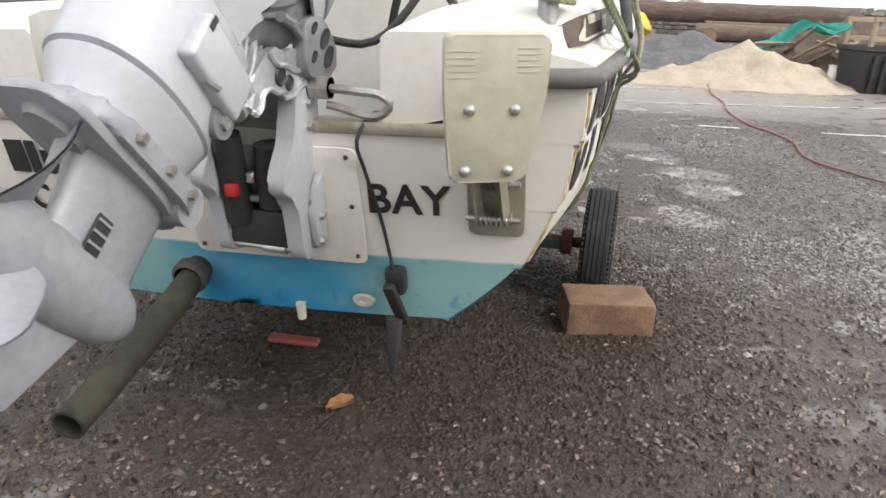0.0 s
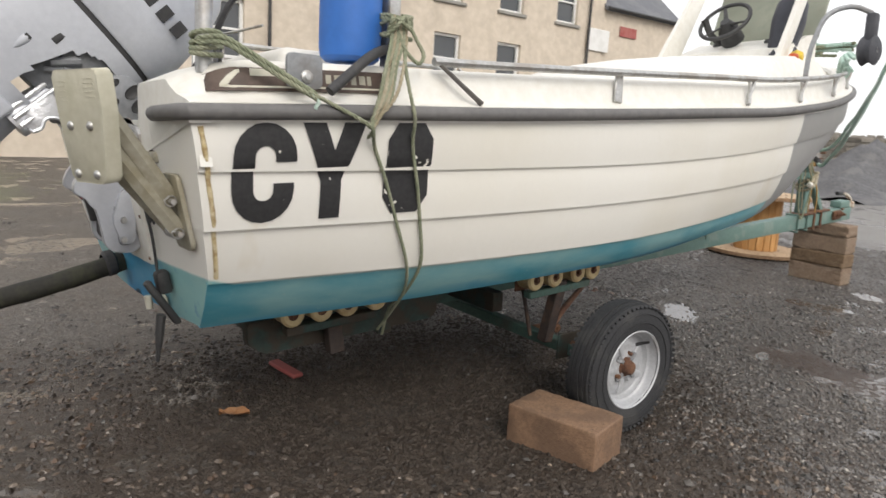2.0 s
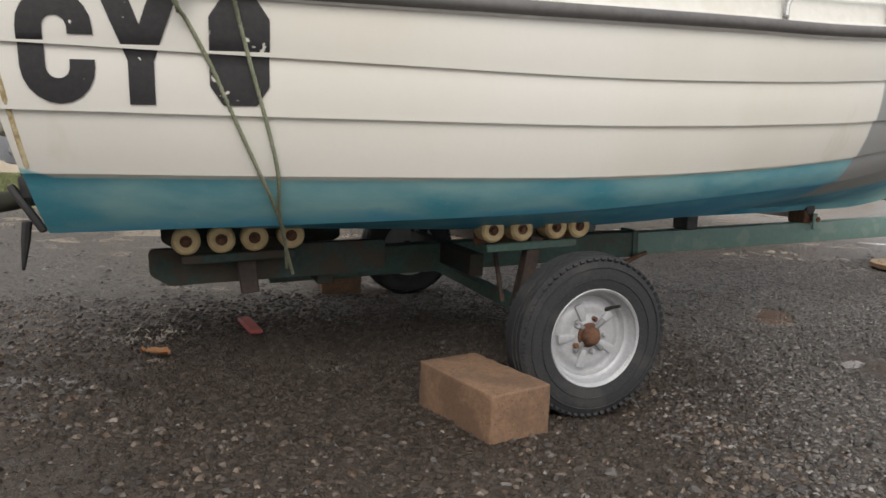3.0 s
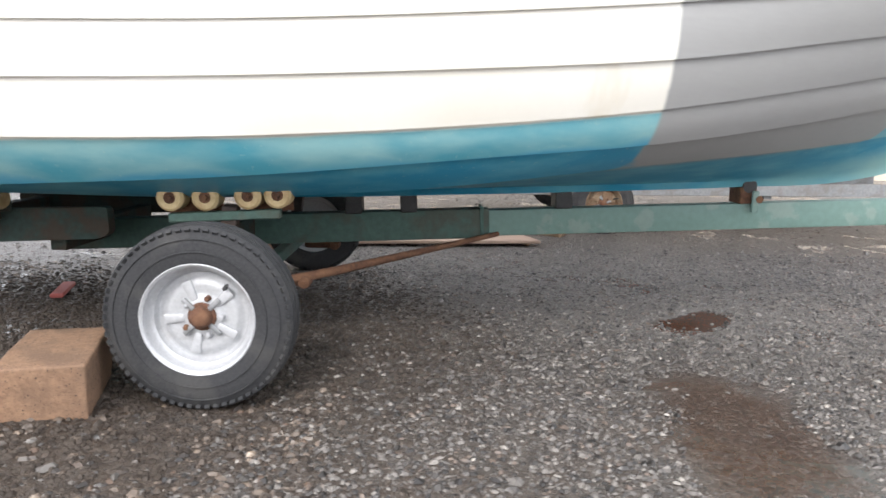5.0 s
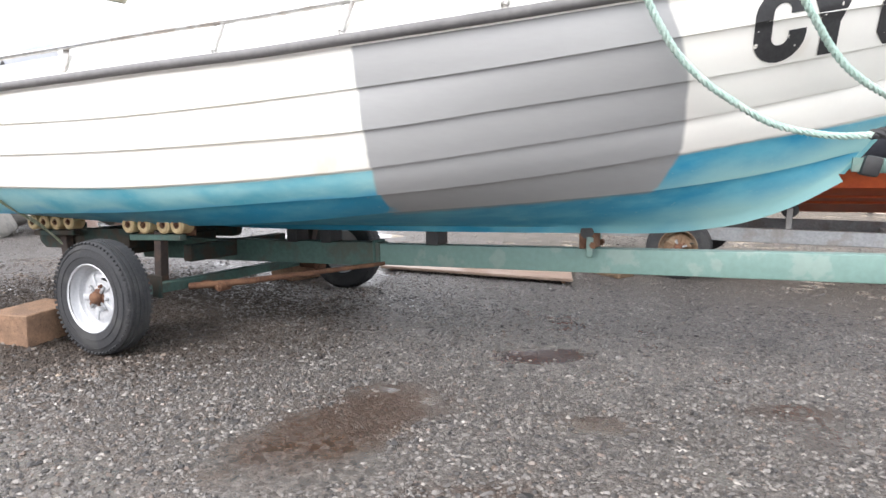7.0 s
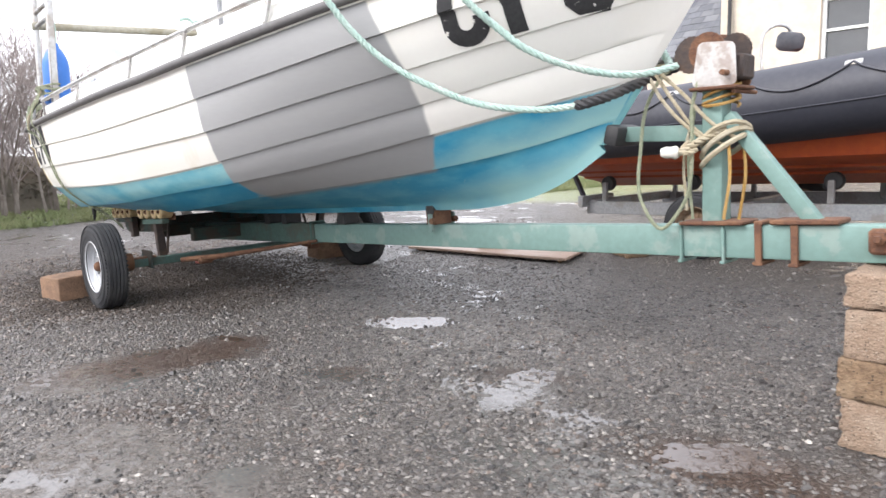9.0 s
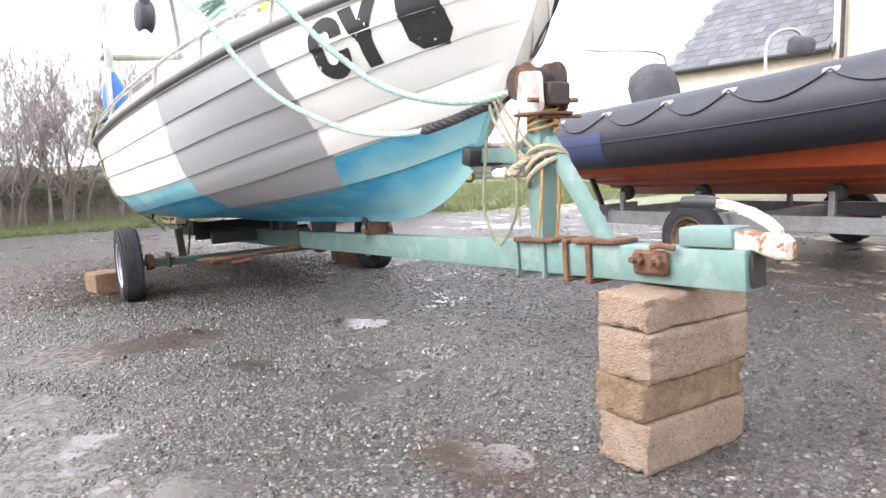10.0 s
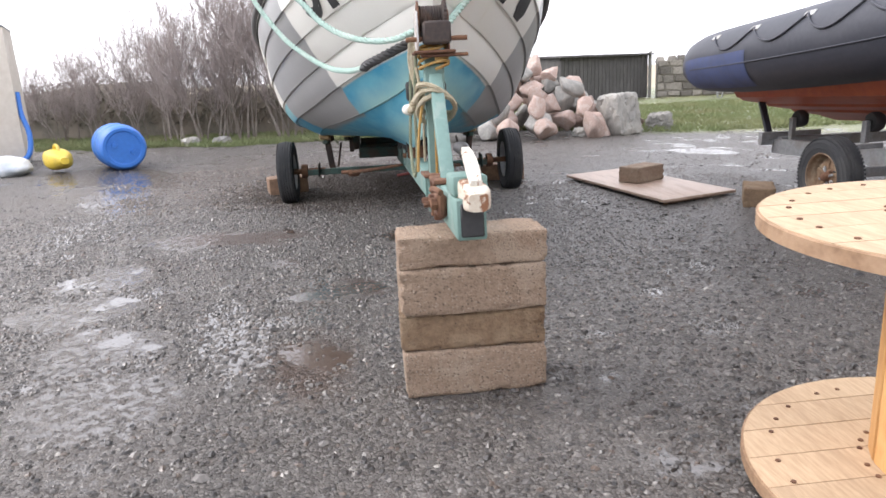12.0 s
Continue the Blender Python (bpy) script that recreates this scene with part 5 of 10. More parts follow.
def inflatable():
    rib = thing("inflatable_boat", "large navy and orange rigid inflatable on a galvanised trailer", "inflatable boat", pose(2.4, 4.65, 0))
    for s in (-1, 1):
        y0 = 4.65
        axis = [(0.10, 0.93, 0.14), (0.20, 0.945, 0.20), (0.45, 0.965, 0.235), (0.9, 0.985, 0.25), (1.9, 1.045, 0.255), (3.0, 1.13, 0.255), (4.2, 1.25, 0.255), (5.4, 1.42, 0.25), (6.4, 1.60, 0.24)]
        pts, rs = [], []
        for x, z, r in axis:
            inset = max(0, (x - 3.8) / 2.7) ** 2 * 0.95
            pts.append((x, y0 + s * (1.0 - inset), z))
            rs.append(r)
        line = spline(pts, 40)
        rr = list(np.interp([p.x for p in line], [a[0] for a in axis], rs))
        bm = bmesh.new()
        tube(bm, line, rr, 28)
        wpart("tube", bm, NAVY, rib, "navy blue inflated tube")
        bm = bmesh.new()
        tube(bm, [p + Vector((0, s * (r - 0.006), -0.05)) for p, r in zip(line, rr)][2:], 0.009, 8, flat=0.6)
        wpart("rubbing_strake", bm, NAVY, rib)
        # life line in swags
        hs = [0.75, 1.30, 1.90, 2.41, 3.07, 3.75, 4.5, 5.3]
        at = lambda x: (np.interp(x, [p.x for p in line], [p.y for p in line]), np.interp(x, [p.x for p in line], [p.z for p in line]), np.interp(x, [p.x for p in line], rr))
        for i, x in enumerate(hs):
            y, z, r = at(x)
            bm = bmesh.new()
            box(bm, (0, 0, 0), (0.10, 0.045, 0.012), pose(x, y + s * r * 0.72, z + r * 0.70, s * -46, -4, 0), 0.005)
            wpart("line_patch", bm, STEEL, rib, "grey life-line patch")
            if i + 1 < len(hs):
                x2 = hs[i + 1]
                bm = bmesh.new()
                pts = []
                for u in np.linspace(0, 1, 13):
                    xx = x + (x2 - x) * u
                    y, z, r = at(xx)
                    a = math.radians(44 - 30 * math.sin(math.pi * u) ** 0.8)
                    pts.append((xx, y + s * (r + 0.008) * math.cos(a), z + (r + 0.008) * math.sin(a)))
                tube(bm, pts, 0.0075, 6)
                wpart("life_line", bm, NAVY, rib)
        # faded blue reinforcing patch round the aft end of the tube
        bm = bmesh.new()
        rows = []
        for x in np.linspace(0.32, 1.30, 12):
            y, z, r = at(x)
            rows.append([Vector((x, y + s * (r + 0.004) * math.cos(a), z + (r + 0.004) * math.sin(a))) for a in np.radians(np.linspace(-58, 8, 9))])
        loft(bm, rows)
        wpart("tube_patch", bm, FADEDBLUE, rib, "faded blue reinforcing patch")
    # moulded hull
    bm = bmesh.new()
    rows = []
    for x in np.linspace(0.55, 6.3, 26):
        rise = max(0, (x - 3.8) / 2.5) ** 2
        zt, w = np.interp(x, [0.5, 3.0, 6.4], [0.86, 1.02, 1.45]), 0.94 * (1 - 0.93 * max(0, (x - 3.6) / 2.75) ** 1.8)
        zk = np.interp(x, [0.5, 3.0, 6.4], [0.45, 0.52, 0.66]) + rise * 0.55
        zc = zk + 0.20 + 0.1 * rise
        row = []
        for y, z in ((-w, zt), (-w * 0.99, zt - 0.10), (-w * 0.93, zc + 0.03), (-w * 0.86, zc), (-w * 0.66, zc - 0.035), (-w * 0.64, zc - 0.055), (-w * 0.42, zc - 0.09), (-w * 0.40, zc - 0.11), (-w * 0.16, zk + 0.05), (0, zk)):
            row.append(Vector((x, 4.65 + y, z)))
        row += [Vector((v.x, 9.30 - v.y, v.z)) for v in reversed(row[:-1])]
        rows.append(row)
    loft(bm, rows, ends=False)
    bm.faces.new([v for v in bm.verts[:len(rows[0])]])
    wpart("hull", bm, ORANGE, rib, "orange-red moulded hull with spray rails", angle=25)
    bm = bmesh.new()
    box(bm, (0.62, 4.65, 0.92), (0.06, 1.5, 0.45), None, 0.01)
    wpart("transom", bm, NAVY, rib)
    # covered engine, seats, screen and rail
    bm = bmesh.new()
    lathe(bm, [(0.0, 0.52), (0.10, 0.51), (0.19, 0.46), (0.235, 0.36), (0.24, 0.22), (0.22, 0.05), (0.20, 0.0), (0.0, 0.0)], 24, pose(0.62, 4.92, 1.22, 6, -18, 0))
    wpart("engine_cover", bm, ENGINECOVER, rib, "dark grey fabric engine cover")
    bm = bmesh.new()
    tube(bm, [(0.55, 4.92, 1.25), (0.40, 4.92, 0.9), (0.30, 4.92, 0.55)], [0.10, 0.08, 0.05], 10)
    wpart("engine_leg", bm, BLACK, rib)
    bm = bmesh.new()
    tube(bm, spline([(2.30, 4.06, 1.26), (2.27, 4.07, 1.52), (2.27, 4.10, 1.64), (2.30, 4.18, 1.70), (2.36, 4.30, 1.70), (2.40, 4.36, 1.60)], 22), 0.012, 8)
    wpart("grab_hoop", bm, STEEL, rib, "stainless grab hoop")
    bm = bmesh.new()
    lathe(bm, [(0.0, 0.10), (0.10, 0.09), (0.14, 0.04), (0.14, -0.08), (0.10, -0.12), (0.0, -0.12)], 18, pose(2.38, 4.32, 1.60, 8, 12, 0) @ Matrix.Diagonal((0.72, 0.45, 0.64, 1)))
    wpart("headrest", bm, ENGINECOVER, rib, "grey padded seat back")
    bm = bmesh.new()
    tube(bm, spline([(0.1, 5.6, 1.0), (0.1, 5.6, 1.75), (0.12, 5.55, 1.86), (0.2, 5.4, 1.88), (0.2, 4.3, 1.88)], 24), 0.012, 6)
    tube(bm, [(0.16, 5.2, 1.88), (0.16, 5.2, 1.25)], 0.010, 6)
    wpart("a_frame", bm, STEEL, rib, "slender stainless rail")
    bm = bmesh.new()
    box(bm, (0, 0, 0.30), (0.55, 0.60, 0.62), pose(3.4, 4.65, 1.05), 0.06, 3)
    wpart("console", bm, ENGINECOVER, rib)
    # trailer under it
    tr = thing("inflatable_trailer", "galvanised boat trailer under the inflatable", "trailer", pose(2.4, 4.65, 0))
    for y in (3.98, 5.32):
        bar("side_rail", (3.1, y, 0.36), (4.6, 0.06, 0.11), GALV, tr, "galvanised side rail", turn=(0, -1.5, 0))
        for x in (0.95, 1.75, 2.81, 3.9):
            z = 0.36 + 0.026 * (x - 3.1)
            bm = bmesh.new()
            lathe(bm, [(0.0, -0.040), (0.018, -0.040), (0.020, -0.034), (0.058, -0.034), (0.066, -0.018), (0.066, 0.018), (0.058, 0.034), (0.020, 0.034), (0.018, 0.040), (0.0, 0.040)], 20, pose(x, y + (0.1 if y < 4.6 else -0.1), z + 0.21, 90, 0, 0))
            wpart("roller", bm, BLACK, tr, "black rubber roller")
            bar("roller_bracket", (x, y + (0.04 if y < 4.6 else -0.04), z + 0.11), (0.045, 0.035, 0.22), GALV, tr)
    for x in (0.85, 2.05, 3.6, 5.2):
        bar("cross_member", (x, 4.65, 0.33), (0.07, 1.34, 0.08), GALV, tr)
    bar("tail_board", (0.80, 4.1, 0.36), (0.05, 0.5, 0.10), GALV, tr)
    bar("strap", (0.72, 3.93, 0.52), (0.03, 0.05, 0.40), NAVY, tr, "dark ratchet strap", turn=(0, -28, 0))
    bar("axle", (2.05, 4.65, 0.26), (0.06, 2.1, 0.06), GALV, tr)
    for s, y in ((1, 3.58), (-1, 5.72)):
        w = wheel("wheel", pose(2.05, y, 0.244, 0, 40, 0 if s > 0 else 180) @ Matrix.Diagonal((0.92, 0.92, 0.92, 1)), tr)
        for o in w.children:
            if o.name.startswith("rim"):
                o["label"] = "rusty brown steel rim"
                o.data = o.data.copy()
                o.data.materials[0] = RIM_RUST
    bar("mudguard_stay", (2.05, 3.80, 0.42), (0.05, 0.20, 0.03), GALV, tr)


RIM_RUST = mat("rusty_rim", (0.22, 0.145, 0.088), (0.16, 0.095, 0.055), (0.32, 0.26, 0.18), 0.7, grain=60, patch=10, bump=0.3)
ENGINECOVER = mat("dark_cover_fabric", (0.055, 0.058, 0.068), (0.068, 0.070, 0.080), (0.10, 0.10, 0.11), 0.7, grain=50, patch=5, bump=0.15)
inflatable()


# ---- boat fittings ----
def sheer_at(u):
    """Half-breadth and height of the sheer at a distance along the boat."""
    return float(np.interp(u, [p.x for p in LINES[0]], [p.y for p in LINES[0]])), float(np.interp(u, [p.x for p in LINES[0]], [p.z for p in LINES[0]]))


def bpart(name, bm, material, label="", parent=None, angle=38):
    return part(name, bm, material, parent or boat, label, angle=angle)


def gunwale():
    for side in (-1, 1):
        rows = []
        for i, p in enumerate(LINES[0]):
            b, z, x = p.y, p.z, p.x
            k = min(1.0, (len(LINES[0]) - 1 - i) / 10)
            wide = 0.07 + 0.20 * max(0.0, min(1.0, (-0.95 - x) / 0.25))
            quarter = max(0.0, min(1.0, (-1.585 - x) / 0.095))
            lift = 0.150 - 0.045 * quarter
            prof = [(b + 0.010, z - 0.004), (b + 0.012, z + 0.044), (b - 0.014, z + 0.052), (b - 0.030 - 0.05 * quarter, z + 0.066), (b - 0.046 - 0.09 * quarter, z + lift - 0.016), (b - 0.056 - 0.10 * quarter, z + lift - 0.004),
                    (b - 0.070 - 0.10 * quarter, z + lift), (b - 0.056 - wide - 0.08 * quarter, z + lift), (b - 0.07 - wide - 0.08 * quarter, z + lift - 0.012), (b - 0.075 - wide - 0.08 * quarter, z - 0.06), (b - 0.08 - wide - 0.08 * quarter, 0.72 + (z - 0.10 - 0.72) * max(quarter, min(1.0, max(0.0, (x - 0.4) / 0.6))))]
            rows.append([Vector((x - 0.006 * quarter, side * max(0.004 + 0.002 * j, y * 1.0), max(zz, 0.60))) for j, (y, zz) in enumerate(prof)])
        bm = bmesh.new()
        loft(bm, rows)
        # closed aft end
        bm.verts.ensure_lookup_table()
        bm.faces.new([bm.verts[i] for i in range(len(rows[0]))])
        bpart("gunwale", bm, WHITE, "white moulded gunwale")
        # rubbing strake, returned round the quarter
        pts = [Vector((p.x, side * (p.y + 0.018), p.z + 0.022)) for p in LINES[0]]
        b0, z0 = LINES[0][0].y, LINES[0][0].z
        back = [Vector((-1.70, side * (b0 - 0.22), z0 + 0.02)), Vector((-1.705, side * (b0 - 0.10), z0 + 0.02)), Vector((-1.702, side * (b0 - 0.015), z0 + 0.021)), Vector((-1.685, side * (b0 + 0.012), z0 + 0.022))]
        bm = bmesh.new()
        tube(bm, back + pts[1:], 0.020, 10, flat=1.0)
        bpart("rub_rail", bm, RUBRAIL, "faded dark rubber rubbing strake")
        # hand rail on brackets
        bm = bmesh.new()
        rail = []
        for x in np.linspace(-1.02, 3.05, 44):
            b, z = sheer_at(x)
            rail.append(Vector((x, side * (b - 0.014), z + 0.166)))
        tail = [Vector((x, side * (sheer_at(x)[0] + out), sheer_at(x)[1] + up)) for x, out, up in ((-0.862, 0.004, 0.052), (-0.875, 0.004, 0.062), (-0.94, -0.004, 0.112), (-1.0, -0.012, 0.160))]
        tube(bm, rail, 0.0125, 8)
        bpart("hand_rail", bm, STEEL, "dull stainless hand rail")
        bm = bmesh.new()
        tube(bm, tail, [0.010, 0.008, 0.007, 0.007], 8)
        bpart("rail_end", bm, DULLSTEEL, "dark stay bracing the rail's end")
        for x in (-0.207, 0.694, 1.26, 1.85, 2.4, 2.8):
            b, z = sheer_at(x)
            bm = bmesh.new()
            if x < 0:
                box(bm, (0, 0, 0), (0.042, 0.008, 0.098), pose(x - 0.006, side * (b - 0.026), z + 0.112, side * 8, 9, 0), 0.002)
                box(bm, (x + 0.006, side * (b - 0.016), z + 0.160), (0.055, 0.026, 0.006), None, 0.002)
            else:
                tube(bm, [(x - 0.02, side * (b - 0.010), z + 0.060), (x - 0.012, side * (b - 0.016), z + 0.098), (x + 0.022, side * (b - 0.014), z + 0.160)], [0.011, 0.010, 0.009], 8)
                tube(bm, [(x - 0.010, side * (b - 0.016), z + 0.100), (x - 0.026, side * (b - 0.014), z + 0.160)], 0.006, 6)
                lathe(bm, [(0.0, 0.010), (0.010, 0.008), (0.016, 0.0)], 10, pose(x - 0.02, side * (b - 0.008), z + 0.060, side * 90, 0, 0))
                box(bm, (x, side * (b - 0.014), z + 0.163), (0.07, 0.020, 0.006), None, 0.002)
            bpart("rail_bracket", bm, STEEL, "flat steel rail bracket")
    # inner floor and well
    bm = bmesh.new()
    rows = [[Vector((p.x, s * max(0.02, p.y - 0.20), 0.72)) for s in (-1, 0, 1)] for p in LINES[0][::6] if -1.52 < p.x < 0.7]
    loft(bm, rows)
    bpart("deck_sole", bm, CREAMY, "grubby white deck sole")
    bm = bmesh.new()
    box(bm, (-1.12, 0.0, 1.0), (0.40, 1.12, 0.60), None, 0.03, 3)
    bpart("engine_well_box", bm, WHITE, "white splash-well box")
    bm = bmesh.new()
    lathe(bm, [(0.0, 0.004), (0.026, 0.004), (0.034, 0.012), (0.040, 0.008), (0.042, 0.0)], 20, Matrix.Translation((0.29, 0.800, 1.20)) @ pose(0, 0, 0, 90, 0, 0))
    bpart("side_grommet", bm, BLACK, "round black grommet")
    bm = bmesh.new()
    tube(bm, spline([(-1.43, -0.36, 1.12), (-1.435, -0.37, 1.17), (-1.455, -0.42, 1.29), (-1.463, -0.445, 1.315), (-1.475, -0.47, 1.29), (-1.53, -0.56, 1.19), (-1.55, -0.59, 1.12)], 26), 0.010, 8)
    bpart("well_hose", bm, RUBBER, "looped dark hose in the engine well")
    # capping of the engine cut-out
    bm = bmesh.new()
    box(bm, (-1.655, 0.0, 0.968), (0.075, 1.16, 0.030), None, 0.008, 2)
    bpart("transom_cap", bm, CAPMETAL, "stained alloy transom capping")
    for s in (-1, 1):
        bm = bmesh.new()
        plate(bm, [(0, 0.955), (0.06, 1.10), (-0.24, 1.10), (-0.27, 0.955)] if s > 0 else [(0, 0.955), (0.06, 1.10), (-0.24, 1.10), (-0.27, 0.955)], 0.03, Matrix.Translation((-1.66, s * 0.58, 0)) @ Matrix(((0, 0, 1, 0), (-s, 0, 0, 0), (0, 1, 0, 0), (0, 0, 0, 1))))
        bpart("well_cheek", bm, WHITE)


DULLSTEEL = mat("dulled_dark_steel", (0.16, 0.15, 0.14), (0.12, 0.11, 0.10), (0.20, 0.17, 0.13), 0.5, metal=0.5, grain=40, patch=12, bump=0.06)
CORNER = mat("stained_corner_seal", (0.66, 0.58, 0.40), (0.52, 0.42, 0.22), (0.26, 0.16, 0.05), 0.6, grain=30, patch=40, bump=0.3, amount3=0.42, sharp=0.12)
CAPMETAL = mat("stained_alloy", (0.42, 0.40, 0.33), (0.34, 0.32, 0.25), (0.24, 0.21, 0.13), 0.5, metal=0.4, grain=30, patch=8, bump=0.1)
gunwale()


def cuddy():
    rows = []
    for x, w, z in ((0.42, 0.50, 1.34), (0.62, 0.60, 1.42), (0.95, 0.64, 1.52), (1.4, 0.63, 1.575), (1.9, 0.58, 1.63), (2.4, 0.46, 1.68), (2.8, 0.30, 1.71), (3.1, 0.14, 1.72)):
        zb = sheer_at(x)[1] + 0.10
        rows.append([Vector((x, -w - 0.06, zb)), Vector((x, -w, z - 0.05)), Vector((x, -w + 0.05, z - 0.01)), Vector((x, -w * 0.5, z + 0.012)), Vector((x, 0, z + 0.02)), Vector((x, w * 0.5, z + 0.012)), Vector((x, w - 0.05, z - 0.01)), Vector((x, w, z - 0.05)), Vector((x, w + 0.06, zb))])
    bm = bmesh.new()
    loft(bm, rows, ends=True)
    bpart("foredeck", bm, WHITE, "white raised foredeck")
    # steering shelter: raked side panels, dash and wheel
    for y, outline in ((-0.44, [(1.83, 1.60), (1.92, 1.60), (2.18, 2.10), (2.10, 2.10)]), (0.36, [(1.80, 1.62), (2.02, 1.62), (2.34, 2.16), (2.20, 2.16)])):
        bm = bmesh.new()
        plate(bm, rounded(outline, 0.02), 0.03, Matrix.Translation((0, y, 0)) @ pose(0, 0, 0, 90, 0, 0), 0.004)
        bpart("shelter_panel", bm, WHITE, "white slanted shelter side")
    bm = bmesh.new()
    loft(bm, [[Vector((2.02, y, 1.60)), Vector((2.04, y, 1.70)), Vector((2.10, y, 1.725)), Vector((2.30, y, 1.80)), Vector((2.36, y, 1.81)), Vector((2.40, y, 1.78)), Vector((2.42, y, 1.60))] for y in (-0.42, -0.40, 0.32, 0.34)], closed=True, ends=True)
    bpart("dashboard", bm, WHITE, "white sloping instrument dash")
    bm = bmesh.new()
    box(bm, (0, 0, 0), (0.016, 0.76, 0.40), pose(2.50, -0.04, 1.98, 0, 22, 0), 0.005)
    bpart("screen_back", bm, SCREEN, "clouded greenish screen panel")
    dash = Matrix.Translation((2.20, 0, 1.764)) @ pose(0, 0, 0, 0, -20.5, 0)
    for dx, y, r in ((0.02, -0.22, 0.040), (-0.04, -0.32, 0.034), (0.05, 0.16, 0.034)):
        bm = bmesh.new()
        lathe(bm, [(0, 0.008), (r * 0.8, 0.008), (r * 0.9, 0.014), (r, 0.010), (r, -0.004)], 18, dash @ Matrix.Translation((dx, y, 0)))
        bpart("gauge", bm, BLACK, "round black gauge")
    bm = bmesh.new()
    box(bm, (0.06, -0.33, 0.004), (0.06, 0.12, 0.012), dash, 0.004)
    bpart("switch_panel", bm, BLACK)
    bm = bmesh.new()
    c = Matrix.Translation((2.06, 0.02, 1.90)) @ pose(0, 0, 0, 0, -50, 0)
    ring = [c @ Vector((0.16 * math.cos(a), 0.16 * math.sin(a), 0)) for a in np.linspace(0, 2 * math.pi, 29)]
    tube(bm, ring, 0.013, 8, caps=False)
    for a in (0.4, 2.5, 4.6):
        tube(bm, [c @ Vector((0, 0, -0.03)), c @ Vector((0.16 * math.cos(a), 0.16 * math.sin(a), 0))], [0.018, 0.010], 8, flat=0.5)
    bpart("steering_wheel", bm, BLACK, "black three-spoke steering wheel")
    bm = bmesh.new()
    tube(bm, [c @ Vector((0, 0, 0.0)), c @ Vector((0, 0, -0.03)), c @ Vector((0, 0, -0.07)), c @ Vector((0.0, 0, -0.16))], [0.030, 0.045, 0.065, 0.075], 14)
    bpart("steering_column", bm, BLACK)
    bm = bmesh.new()
    tube(bm, spline([(2.16, 0.10, 1.78), (2.10, 0.14, 1.84), (2.07, 0.17, 1.93)], 8), [0.022] * 7 + [0.028], 8)
    bpart("throttle_lever", bm, BLACK, "black throttle lever")
    bm = bmesh.new()
    lathe(bm, [(0.0, 0.42), (0.05, 0.41), (0.09, 0.36), (0.10, 0.25), (0.085, 0.10), (0.10, 0.02), (0.0, 0.0)], 14, Matrix.Translation((2.12, -0.33, 1.62)) @ pose(0, 0, 0, 4, 10, 0))
    bpart("hanging_oilskin", bm, NAVY, "dark folded cover on the foredeck")
    bm = bmesh.new()
    lathe(bm, [(0.0, -0.04), (0.03, -0.033), (0.045, 0.0), (0.03, 0.033), (0.0, 0.04)], 12, Matrix.Translation((1.99, -0.50, 1.625)) @ pose(0, 0, 0, 90, 0, 20))
    bpart("small_float", bm, YELLOW, "small yellow float")
    bm = bmesh.new()
    lathe(bm, [(0.0, -0.03), (0.022, -0.025), (0.03, 0.0), (0.022, 0.025), (0.0, 0.03)], 10, Matrix.Translation((1.93, -0.51, 1.615)) @ pose(0, 0, 0, 90, 0, 20))
    bpart("small_float", bm, ORANGE, "small red float")
    # side locker with round hatch
    bm = bmesh.new()
    box(bm, (0.55, -0.40, 1.18), (0.62, 0.10, 0.34), None, 0.02, 2)
    bpart("side_locker", bm, WHITE, "white side locker")
    for x, r, m_ in ((0.42, 0.085, YELLOWED), (0.78, 0.055, CREAMY)):
        bm = bmesh.new()
        lathe(bm, [(0.0, 0.014), (r * 0.9, 0.012), (r, 0.004), (r, 0.0)], 22, Matrix.Translation((x, -0.452, 1.20)) @ pose(0, 0, 0, 90, 0, 0))
        bpart("inspection_hatch", bm, m_, "round yellowed inspection hatch")


SCREEN = mat("clouded_screen", (0.20, 0.22, 0.17), (0.26, 0.27, 0.21), (0.14, 0.15, 0.11), 0.4, grain=12, patch=3, bump=0.03)
YELLOWED = mat("yellowed_plastic", (0.60, 0.48, 0.22), (0.52, 0.41, 0.18), (0.42, 0.33, 0.16), 0.5, grain=30, patch=8, bump=0.05)
cuddy()


BOARD = mat("brown_board", (0.085, 0.055, 0.042), (0.06, 0.040, 0.032), (0.14, 0.10, 0.075), 0.45, grain=40, patch=14, bump=0.05)


